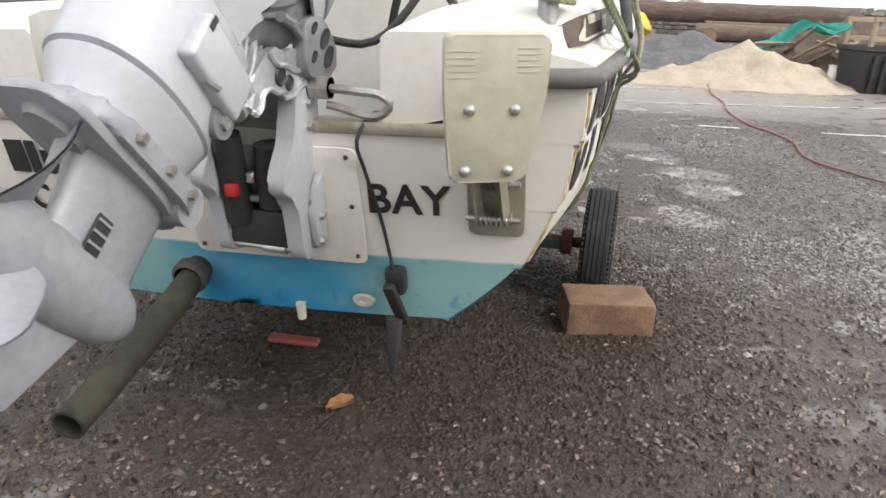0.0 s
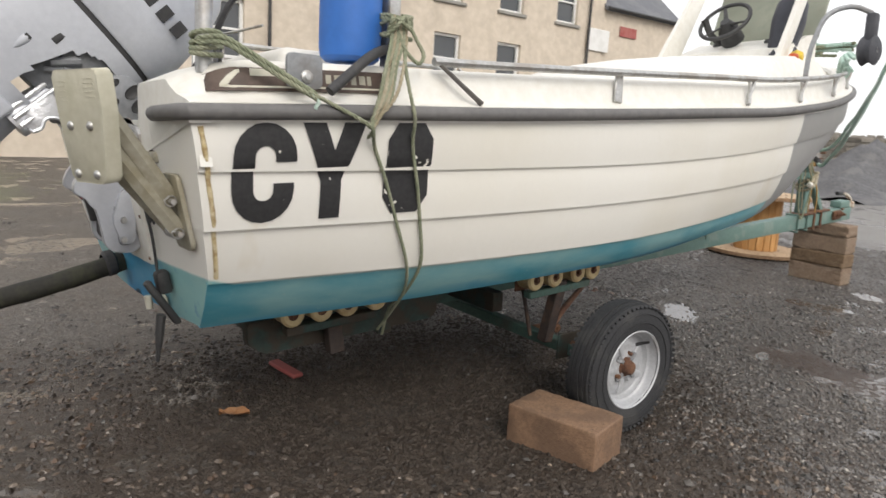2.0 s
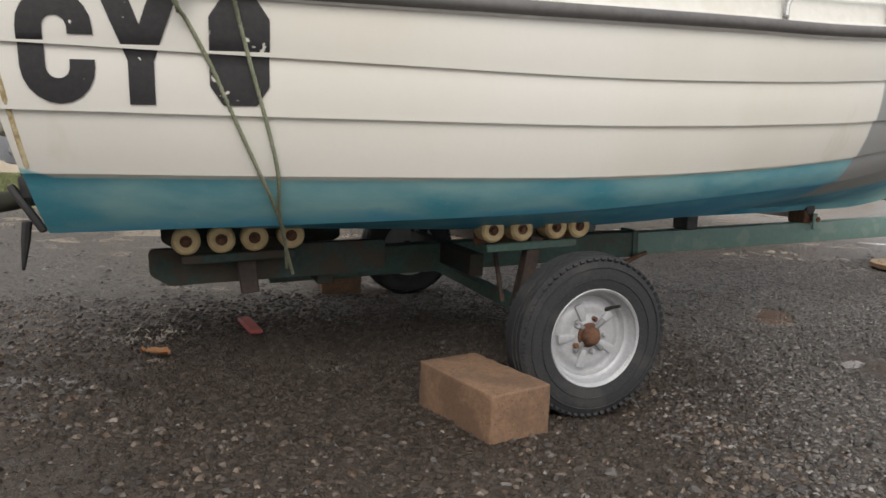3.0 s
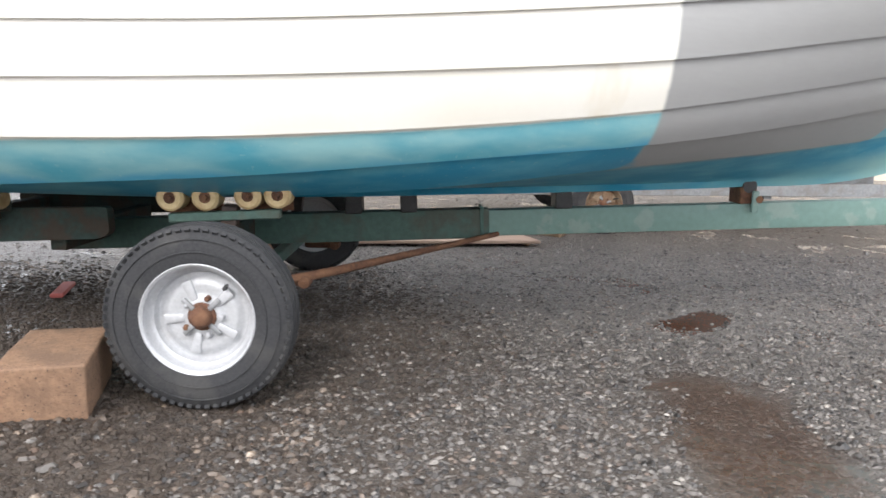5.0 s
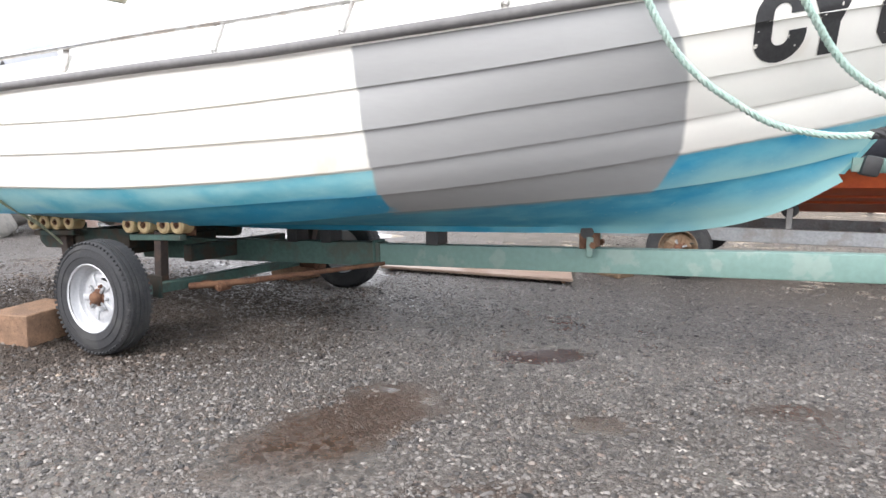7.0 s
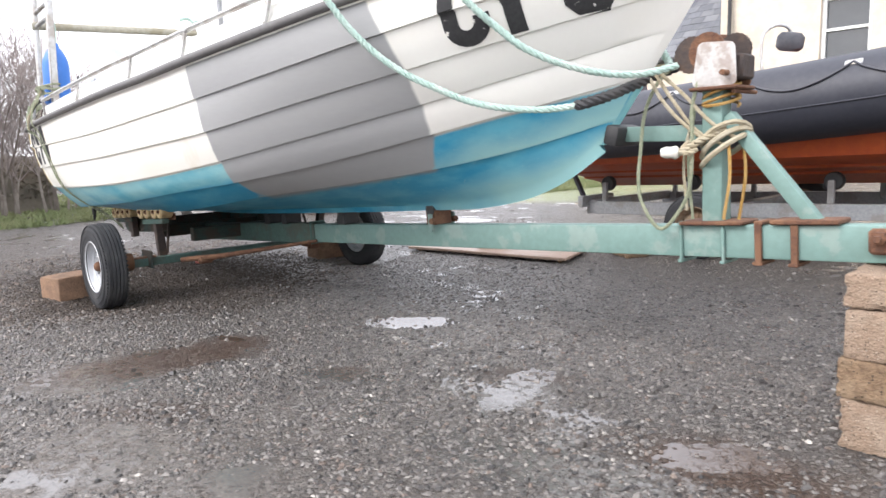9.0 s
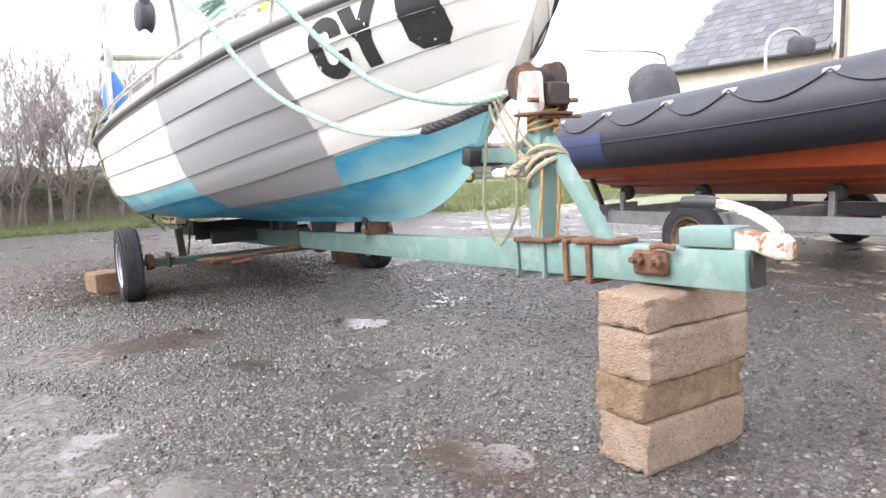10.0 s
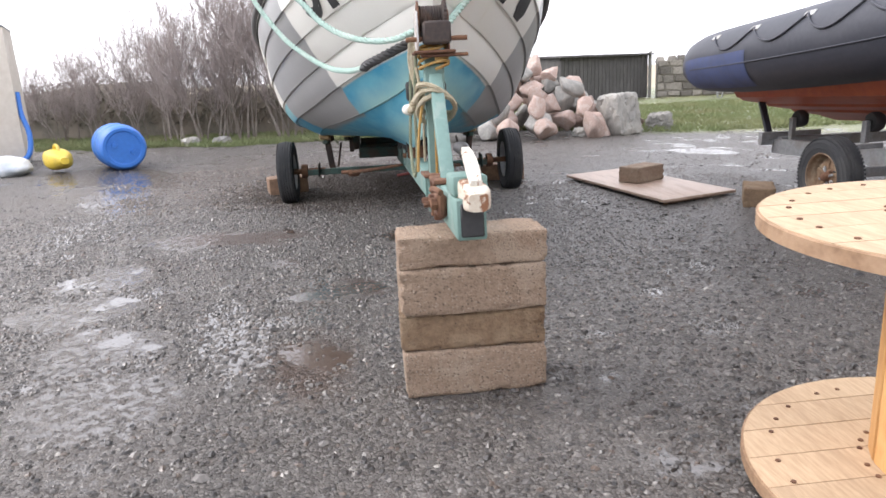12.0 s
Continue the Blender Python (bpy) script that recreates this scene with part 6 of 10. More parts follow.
def gantry():
    bm = bmesh.new()
    box(bm, (-1.10, -0.80, 1.80), (0.045, 0.045, 1.25), None, 0.006)
    bpart("gantry_post", bm, STEEL, "grey square gantry post")
    bm = bmesh.new()
    tube(bm, [(-1.615, -0.755, 1.18), (-1.60, -0.765, 2.42)], 0.021, 10)
    bpart("gantry_post", bm, STEEL, "grey round gantry post")
    for z in (1.86, 1.96):
        bm = bmesh.new()
        tube(bm, [(-1.61, -0.76, z), (-1.35, -0.785, z), (-1.10, -0.80, z)], 0.016, 8)
        bpart("gantry_rung", bm, STEEL, "grey tie between the gantry posts")
    bm = bmesh.new()
    tube(bm, [(-1.60, -0.79, 1.865), (-1.50, 0.0, 1.92), (-1.45, 0.44, 1.95)], 0.030, 10)
    bpart("gantry_boom", bm, CAPMETAL, "brownish weathered cross boom")
    bm = bmesh.new()
    tube(bm, [(-1.45, 0.42, 1.93), (-1.45, 0.42, 2.04)], 0.022, 8)
    bpart("boom_stub", bm, STEEL)
    bm = bmesh.new()
    rope_twist(bm, spline([(-1.45, 0.30, 2.045), (-1.45, 0.38, 2.06), (-1.44, 0.42, 2.03), (-1.46, 0.45, 2.055), (-1.45, 0.50, 2.035)], 14), 0.014, 0.05)
    bpart("boom_rope", bm, ROPE_TEAL, "pale teal rope on the boom end")
    foot = bmesh.new()
    plate(foot, rounded([(-0.048, -0.036), (0.048, -0.036), (0.048, 0.048), (-0.048, 0.048)], 0.014), 0.012, Matrix.Translation((-1.405, -0.868, 1.192)) @ pose(0, 0, 0, 90, 0, 0), 0.002)
    foot = bpart("post_plate", foot, GALV, "bolted steel foot plate")
    bm = bmesh.new()
    lathe(bm, [(0.0, 0.011), (0.008, 0.010), (0.011, 0.006), (0.016, 0.004), (0.017, 0.0)], 14, Matrix.Translation((-1.40, -0.880, 1.184)) @ pose(0, 0, 0, 90, 0, 0))
    part("plate_bolt", bm, STEEL, foot)
    bm = bmesh.new()
    tube(bm, [(-1.10, 0.86, 1.22), (-1.10, 0.86, 1.47), (-1.08, 0.86, 1.48), (-0.55, 0.86, 1.48), (0.35, 0.88, 1.50), (0.52, 0.88, 1.46), (0.56, 0.88, 1.36)], 0.014, 8)
    tube(bm, [(-1.10, 0.86, 1.36), (0.50, 0.88, 1.38)], 0.012, 8)
    tube(bm, [(-0.45, 0.865, 1.26), (-0.45, 0.865, 1.48)], 0.012, 8)
    bpart("side_rail_port", bm, STEEL, "pale tubular guard rail")
    # hauler arm with block
    bm = bmesh.new()
    tube(bm, spline([(1.46, -0.80, 1.36), (1.47, -0.82, 1.62), (1.52, -0.86, 1.76), (1.62, -0.94, 1.80), (1.68, -1.0, 1.77)], 18), 0.013, 8)
    bpart("hauler_arm", bm, GALV, "grey bent hauler arm")
    bm = bmesh.new()
    box(bm, (1.68, -1.005, 1.70), (0.058, 0.052, 0.14), None, 0.014, 2)
    lathe(bm, [(0.0, -0.040), (0.056, -0.040), (0.074, -0.028), (0.058, -0.005), (0.058, 0.005), (0.074, 0.028), (0.056, 0.040), (0.0, 0.040)], 26, Matrix.Translation((1.68, -1.005, 1.585)) @ pose(0, 0, 0, 90, 0, 0))
    bpart("hauler_block", bm, ENGINECOVER, "dark grey hanging hauler block")
    bm = bmesh.new()
    lathe(bm, [(0.0, 0.04), (0.012, 0.04), (0.018, 0.035), (0.018, 0.0)], 10, Matrix.Translation((1.68, -1.005, 1.585)) @ pose(0, 0, 0, 90, 0, 0))
    bpart("block_pin", bm, STEEL)
    # maker's board with illegible lettering
    def face(x, k):
        """A place on the gunwale's outer face, k from its foot to its top."""
        b, z = sheer_at(x)
        q = max(0.0, min(1.0, (-1.585 - x) / 0.095))
        return Vector((x - 0.006 * q, -((b - 0.030 - 0.05 * q) * (1 - k) + (b - 0.046 - 0.09 * q) * k), (z + 0.066) * (1 - k) + (z + 0.134 - 0.045 * q) * k))

    out_ = Vector((0, -1, 0.2)).normalized()

    def patch(rows, up):
        bm = bmesh.new()
        for row in rows:
            loft(bm, [[face(x, k0) + out_ * up, face(x, k1) + out_ * up] for x, k0, k1 in row])
        return bm

    bm = bmesh.new()
    loft(bm, [[face(x, k0) + out_ * d for k0, d in ((0.10, 0.001), (0.10, 0.007), (0.92, 0.007), (0.92, 0.001))] for x in np.linspace(-1.625, -1.17, 18)], closed=True, ends=True)
    board = bpart("name_board", bm, BOARD, "dark brown maker's board with worn lettering")
    edge = [[(x, 0.20, 0.27) for x in np.linspace(-1.56, -1.185, 9)], [(-1.60, 0.24, 0.36), (-1.585, 0.30, 0.62), (-1.565, 0.62, 0.82), (-1.555, 0.74, 0.84)], [(-1.60, 0.24, 0.34), (-1.57, 0.18, 0.27), (-1.56, 0.20, 0.27)]]
    part("board_outline", patch(edge, 0.0085), CREAMY, board, "cream outline")
    part("board_panel", patch([[(x, 0.62, 0.88) for x in np.linspace(-1.53, -1.37, 6)]], 0.0083), CREAMY, board, "worn cream panel")
    bars = [[(-1.36 + 0.0235 * k, 0.38 + 0.03 * (k % 2), 0.74), (-1.36 + 0.0235 * k + 0.012 + 0.003 * (k % 3), 0.38, 0.74)] for k in range(7)]
    part("board_marking", patch(bars, 0.0085), CAPMETAL, board, "pale worn marking bars")


gantry()


def fender():
    bm = bmesh.new()
    lathe(bm, [(0.0, 0.0), (0.070, 0.002), (0.083, 0.012), (0.087, 0.04), (0.087, 0.29), (0.080, 0.33), (0.056, 0.38), (0.032, 0.415), (0.022, 0.445), (0.0, 0.45)], 28)
    f_ = part("boat_fender", bm, BLUE, m=BOAT @ pose(-1.205, -0.755, 1.246, 0, 1, 0))
    tagged(f_, "blue cylindrical fender standing on the boat's gunwale", "fender")
    bm = bmesh.new()
    rope_twist(bm, [(0, 0, 0.43), (0.01, 0, 0.52), (0.02, -0.01, 0.60), (0.0, -0.035, 0.65), (-0.02, -0.03, 0.60)], 0.013, 0.05)
    part("fender_rope", bm, ROPE_TEAL, f_, "pale teal fender rope")


fender()


def side_y(tree, x, z, side):
    hit = tree.ray_cast(Vector((x, side * 2.0, z)), Vector((0, -side, 0)))
    return hit[0].y if hit[0] is not None else None


from mathutils.bvhtree import BVHTree
hull_ob = [o for o in boat.children if o.name.startswith("hull")][0]
HULL_TREE = BVHTree.FromPolygons([v.co for v in hull_ob.data.vertices], [p.vertices for p in hull_ob.data.polygons])


def corner_seals():
    for side in (-1, 1):
        pts = []
        for z in np.linspace(0.66, 1.05, 16):
            y = side_y(HULL_TREE, -1.625 + (1.06 - z) * 0.17, z, side)
            if y is not None:
                pts.append(Vector((-1.66 + (1.06 - z) * 0.19, y - side * 0.004, z)))
        bm = bmesh.new()
        tube(bm, pts, [0.0065 + 0.0015 * math.sin(3.1 * k) for k in range(len(pts))], 8)
        bpart("corner_seal", bm, CORNER, "stained sealant on the transom corner")


corner_seals()


def letter_shapes():
    """Block capitals as quads in a box one wide and one and a half high, and a plain bar in place of the number."""
    def arc(cx, cy, rx, ry, t0, t1, w, n=10):
        out = []
        for k in range(n):
            a, b = (math.radians(t0 + (t1 - t0) * q / n) for q in (k, k + 1))
            out.append([(cx + rx * math.cos(a), cy + ry * math.sin(a)), (cx + rx * math.cos(b), cy + ry * math.sin(b)), (cx + (rx - w) * math.cos(b), cy + (ry - w) * math.sin(b)), (cx + (rx - w) * math.cos(a), cy + (ry - w) * math.sin(a))])
        return out
    w = 0.34
    c = arc(0.5, 1.0, 0.5, 0.5, 0, 180, w) + arc(0.5, 0.5, 0.5, 0.5, 180, 360, w)
    c += [[(0, 0.5), (w, 0.5), (w, 1.0), (0, 1.0)], [(1 - w, 0.5), (1, 0.5), (1, 0.60), (1 - w, 0.60)], [(1 - w, 0.92), (1, 0.92), (1, 1.0), (1 - w, 1.0)]]
    y = [[(0.34, 0), (0.68, 0), (0.68, 0.62), (0.34, 0.62)], [(0.34, 0.60), (0.68, 0.60), (0.36, 1.5), (0.0, 1.5)], [(0.34, 0.60), (0.68, 0.60), (1.02, 1.5), (0.66, 1.5)]]
    bar_ = [[(0.04, 0.28), (0.96, 0.28), (0.96, 1.22), (0.04, 1.22)], [(0.24, 0.0), (0.76, 0.0), (0.96, 0.28), (0.04, 0.28)], [(0.04, 1.22), (0.96, 1.22), (0.76, 1.5), (0.24, 1.5)]]
    return c, y, bar_


def registration():
    glyphs = letter_shapes()
    places = [("letter_c", 0, -1.585, -1.425), ("letter_y", 1, -1.412, -1.240), ("number_bar", 2, -1.175, -1.018)]
    for side in (-1, 1):
        # both sides read from left to right
        for name, g, x0, x1 in places:
            if side > 0:
                x0, x1 = -2.59 - x0, -2.59 - x1
            emboss(name, glyphs[g], side, lambda u, v, x0=x0, x1=x1: (x0 + (x1 - x0) * u + 0.010 * (1 - v), 0.812 + 0.255 * v + 0.05 * (x0 + (x1 - x0) * u + 1.5)))
        for name, g, u0, u1 in (("letter_c", 0, 2.600, 2.755), ("letter_y", 1, 2.745, 2.905), ("number_bar", 2, 2.965, 3.115)):
            if side > 0:
                u0, u1 = 5.715 - u0, 5.715 - u1
            # along the bow the letters climb with the planks
            emboss(name, glyphs[g], side, lambda u, v, u0=u0, u1=u1: (u0 + (u1 - u0) * u + 0.01 * v, 1.203 + 0.25 * (u0 + (u1 - u0) * u - 2.60) + 0.222 * v))


def emboss(name, quads, side, where):
    bm = bmesh.new()
    n = 7
    for q in quads:
        grid = []
        for i in range(n + 1):
            row = []
            for j in range(n + 1):
                a, b = i / n, j / n
                u = (1 - b) * ((1 - a) * q[0][0] + a * q[1][0]) + b * ((1 - a) * q[3][0] + a * q[2][0])
                v = (1 - b) * ((1 - a) * q[0][1] + a * q[1][1]) + b * ((1 - a) * q[3][1] + a * q[2][1])
                x, z = where(u, v / 1.5)
                y = side_y(HULL_TREE, x, z, side)
                row.append(None if y is None else bm.verts.new((x, y + side * 0.0035, z)))
            grid.append(row)
        for i in range(n):
            for j in range(n):
                f = (grid[i][j], grid[i + 1][j], grid[i + 1][j + 1], grid[i][j + 1])
                if None not in f:
                    bm.faces.new(f)
    bmesh.ops.remove_doubles(bm, verts=bm.verts[:], dist=0.0005)
    bmesh.ops.recalc_face_normals(bm, faces=bm.faces[:])
    bpart(name, bm, CHIPPED, "black painted block letter, chipped" if "letter" in name else "black painted bar")


CHIPPED = mat("chipped_black_lettering", (0.020, 0.020, 0.022), (0.032, 0.032, 0.033), (0.72, 0.70, 0.64), 0.45, grain=70, patch=30, bump=0.02, chip=0.665, sharp=0.015)
registration()


def words(text, size, y0, z0, name, label):
    cu = bpy.data.curves.new("words", "FONT")
    cu.body, cu.size, cu.extrude, cu.offset, cu.space_character = text, size, 0.0012, size * 0.022, 1.08
    tmp = new("words", cu)
    bpy.context.view_layer.update()
    me = bpy.data.meshes.new_from_object(tmp)
    bpy.data.objects.remove(tmp)
    me.name = name
    me.materials.clear()
    me.materials.append(LETTER)
    for v in me.vertices:
        # follow the rounded stern
        v.co.z += 0.03 * ((y0 / 0.8) ** 2 - ((y0 - v.co.x) / 0.8) ** 2)
    ob = new(name, me)
    ob.matrix_basis, ob.parent = transom_frame(y0, z0) @ Matrix.Translation((0, 0, 0.009)), boat
    ob["label"] = label


def transom_frame(y, z):
    """A place on the transom, with x to starboard, y up and z outwards."""
    x = -1.68 + (1.06 - z) * 0.2 - 0.03 * (1 - (y / 0.8) ** 2) - 0.003
    return Matrix.Translation((x, y, z)) @ Matrix(((0, -0.196, -0.981, 0), (-1, 0, 0, 0), (0, 0.981, -0.196, 0), (0, 0, 0, 1)))


words("CASTLE", 0.100, 0.560, 0.722, "port_name", "black painted word")
words("BAY", 0.099, -0.374, 0.776, "port_name", "black painted word")
for y, w, h in ((0.575, 0.052, 0.085), (0.510, 0.026, 0.085), (0.470, 0.044, 0.062), (0.412, 0.052, 0.062)):
    bm = bmesh.new()
    box(bm, (w / 2, h / 2, 0.0015), (w, h, 0.003), transom_frame(y, 0.822) @ Matrix.Translation((0, 0, 0.012)))
    bpart("name_bar", bm, LETTER, "black painted bar")


def transom_gear():
    bm = bmesh.new()
    out = rounded([(-0.085, 0.0), (0.362, 0.0), (0.362, 0.290), (-0.085, 0.290)], 0.02)
    plate(bm, out, 0.010, transom_frame(0.0, 0.640), 0.002)
    pad = bpart("engine_pad", bm, WHITE, "white screwed-on transom pad")
    for u, v in ((-0.065, 0.02), (-0.065, 0.15), (0.34, 0.02), (0.34, 0.15), (0.34, 0.27), (0.14, 0.02), (0.25, 0.27)):
        bm = bmesh.new()
        lathe(bm, [(0.0, 0.0035), (0.005, 0.003), (0.006, 0.0)], 8, transom_frame(0.0, 0.640) @ pose(u, v, 0.010))
        part("screw", bm, RUST, pad)
    # drain fitting
    bm = bmesh.new()
    lathe(bm, [(0.0, 0.002), (0.007, 0.002), (0.010, 0.006), (0.020, 0.007), (0.024, 0.0)], 18, transom_frame(-0.335, 0.527) @ Matrix.Diagonal((1.3, 0.8, 1, 1)))
    bpart("drain_fitting", bm, CREAMY, "cream drain fitting")
    bm = bmesh.new()
    tube(bm, [transom_frame(-0.165, 0.505) @ Vector((0, 0, 0.006)), transom_frame(-0.165, 0.462) @ Vector((0, 0, 0.010))], [0.013, 0.011], 10)
    bpart("drain_spout", bm, CREAMY, "cream drain spout")
    # sounder transducer and its cable
    bm = bmesh.new()
    box(bm, (0, 0, 0.02), (0.05, 0.07, 0.04), transom_frame(-0.43, 0.605), 0.012, 2)
    box(bm, (0, 0, 0), (0.030, 0.16, 0.022), transom_frame(-0.425, 0.545) @ pose(0.005, 0, 0.035, 22, 0, 4), 0.008, 2)
    bpart("transducer", bm, BLACK, "black sounder bracket")
    bm = bmesh.new()
    tube(bm, [transom_frame(-0.425, 0.51) @ Vector((0, 0, 0.045)), transom_frame(-0.422, 0.46) @ Vector((0, 0, 0.060)), transom_frame(-0.42, 0.375) @ Vector((0, 0, 0.085))], [0.020, 0.019, 0.007], 8, flat=0.7)
    bpart("transducer_blade", bm, BLACK)
    bm = bmesh.new()
    tube(bm, spline([transom_frame(-0.43, 0.62) @ Vector((0, 0, 0.03)), transom_frame(-0.405, 0.76) @ Vector((0, 0, 0.012)), transom_frame(-0.378, 0.88) @ Vector((0, 0, 0.012)), transom_frame(-0.375, 0.95) @ Vector((0, 0, 0.03)), (-1.66, -0.39, 0.992), (-1.58, -0.40, 0.985)], 24), 0.0045, 6)
    bpart("cable", bm, BLACK, "thin black cable")
    # auxiliary engine bracket
    br = thing("engine_bracket", "spring-loaded auxiliary engine bracket with weathered cream pad", "engine bracket", BOAT)
    c = [Vector(v) for v in ((-1.935, -0.595, 1.167), (-1.875, -0.765, 1.167), (-1.835, -0.745, 0.897), (-1.890, -0.605, 0.907))]
    ux, uy = (c[1] - c[0]).normalized(), (c[0] - c[3]).normalized()
    uz = ux.cross(uy).normalized()
    uy = uz.cross(ux)
    fr = Matrix(((ux.x, uy.x, uz.x, c[3].x), (ux.y, uy.y, uz.y, c[3].y), (ux.z, uy.z, uz.z, c[3].z), (0, 0, 0, 1)))
    out = rounded([(0.012, 0.0), (0.150, 0.0), (0.180, 0.17), (0.182, 0.262), (0.0, 0.262), (0.0, 0.17)], 0.016)
    bm = bmesh.new()
    plate(bm, out, 0.040, fr @ pose(0, 0, -0.040), 0.006)
    pad = part("pad", bm, PADGREY, br, "weathered cream engine pad")
    for u, v in ((0.045, 0.135), (0.125, 0.135), (0.040, 0.022), (0.118, 0.022)):
        bm = bmesh.new()
        lathe(bm, [(0.0, 0.008), (0.006, 0.007), (0.010, 0.003), (0.011, 0.0)], 14, fr @ pose(u, v, 0.0))
        part("bolt", bm, STEEL, pad)
    for k in range(5):
        for u, v, wide in ((0.03, 0.235 - 0.011 * k, 0.045), (0.145, 0.240 - 0.010 * k, 0.040)):
            bm = bmesh.new()
            box(bm, (0, 0, 0), (wide, 0.0012, 0.0012), fr @ pose(u, v, 0.0003))
            part("moulded_line", bm, PADGREY, pad)
    bm = bmesh.new()
    plate(bm, rounded([(0.0, 0.0), (0.125, 0.0), (0.125, 0.20), (0.0, 0.20)], 0.02), 0.012, transom_frame(-0.605, 0.735), 0.003)
    base = part("base_plate", bm, CAPMETAL, br, "cast base plate on the transom")
    tf = transom_frame(-0.605, 0.735)
    for u in (0.028, 0.085):
        for lo, hi in (((u, 0.05), (u * 0.9 + 0.0, 0.06)), ((u, 0.13), (u * 0.9, 0.16))):
            bm = bmesh.new()
            a = tf @ Vector((lo[0], lo[1], 0.02))
            b = fr @ Vector((0.05 + (hi[0] - 0.028) * 1.1, hi[1] + 0.02, -0.05))
            tube(bm, [a, b], 0.011, 4, flat=1.9)
            part("swing_arm", bm, CAPMETAL, br, "stained alloy swing arm")
    for v in (0.05, 0.135):
        bm = bmesh.new()
        pts = [tf @ Vector((0.020 + 0.080 * k / 60, v + 0.014 * math.cos(k * 0.75), 0.028 + 0.014 * math.sin(k * 0.75))) for k in range(61)]
        tube(bm, pts, 0.0025, 5)
        part("spring", bm, STEEL, br, "steel coil spring")
        bm = bmesh.new()
        tube(bm, [tf @ Vector((0.0, v, 0.028)), tf @ Vector((0.118, v, 0.028))], 0.007, 8)
        part("pivot_pin", bm, STEEL, br)
    # stub of hose through the transom
    hose = thing("drain_hose", "dark stained rubber drain hose sticking out of the transom", "hose", pose(-1.66, 0.99, 0.575))
    bm = bmesh.new()
    a, b = Vector((-1.60, 0.995, 0.582)), Vector((-2.16, 0.925, 0.462))
    line = [a.lerp(b, k / 12) + Vector((0, 0, -0.012 * math.sin(math.pi * k / 12))) for k in range(13)]
    rings = tube(bm, line, [0.034 + 0.0012 * math.sin(k * 2.1) for k in range(13)], 20, caps=False)
    inner = tube(bm, [line[-1].lerp(line[0], 0.12), line[-1]], [0.028, 0.028], 20, caps=False)
    bm.faces.new(inner[0])
    for k in range(20):
        bm.faces.new((rings[-1][k], rings[-1][(k + 1) % 20], inner[-1][(k + 1) % 20], inner[-1][k]))
    wpart("hose_wall", bm, HOSE, hose, "dark stained rubber hose")
    bm = bmesh.new()
    lathe(bm, [(0.036, -0.02), (0.046, -0.012), (0.046, 0.012), (0.036, 0.02)], 20, Matrix.Translation((-1.665, 0.988, 0.572)) @ (b - a).to_track_quat("Z", "Y").to_matrix().to_4x4())
    wpart("hose_collar", bm, RUBBER, hose)


HOSE = mat("stained_hose_rubber", (0.016, 0.016, 0.013), (0.028, 0.027, 0.02), (0.055, 0.057, 0.03), 0.65, grain=40, patch=9, bump=0.25, amount3=0.35)
PADGREY = mat("weathered_cream_pad", (0.52, 0.50, 0.40), (0.46, 0.44, 0.34), (0.38, 0.36, 0.25), 0.55, grain=35, patch=9, bump=0.1, amount3=0.35, sharp=0.25)
transom_gear()


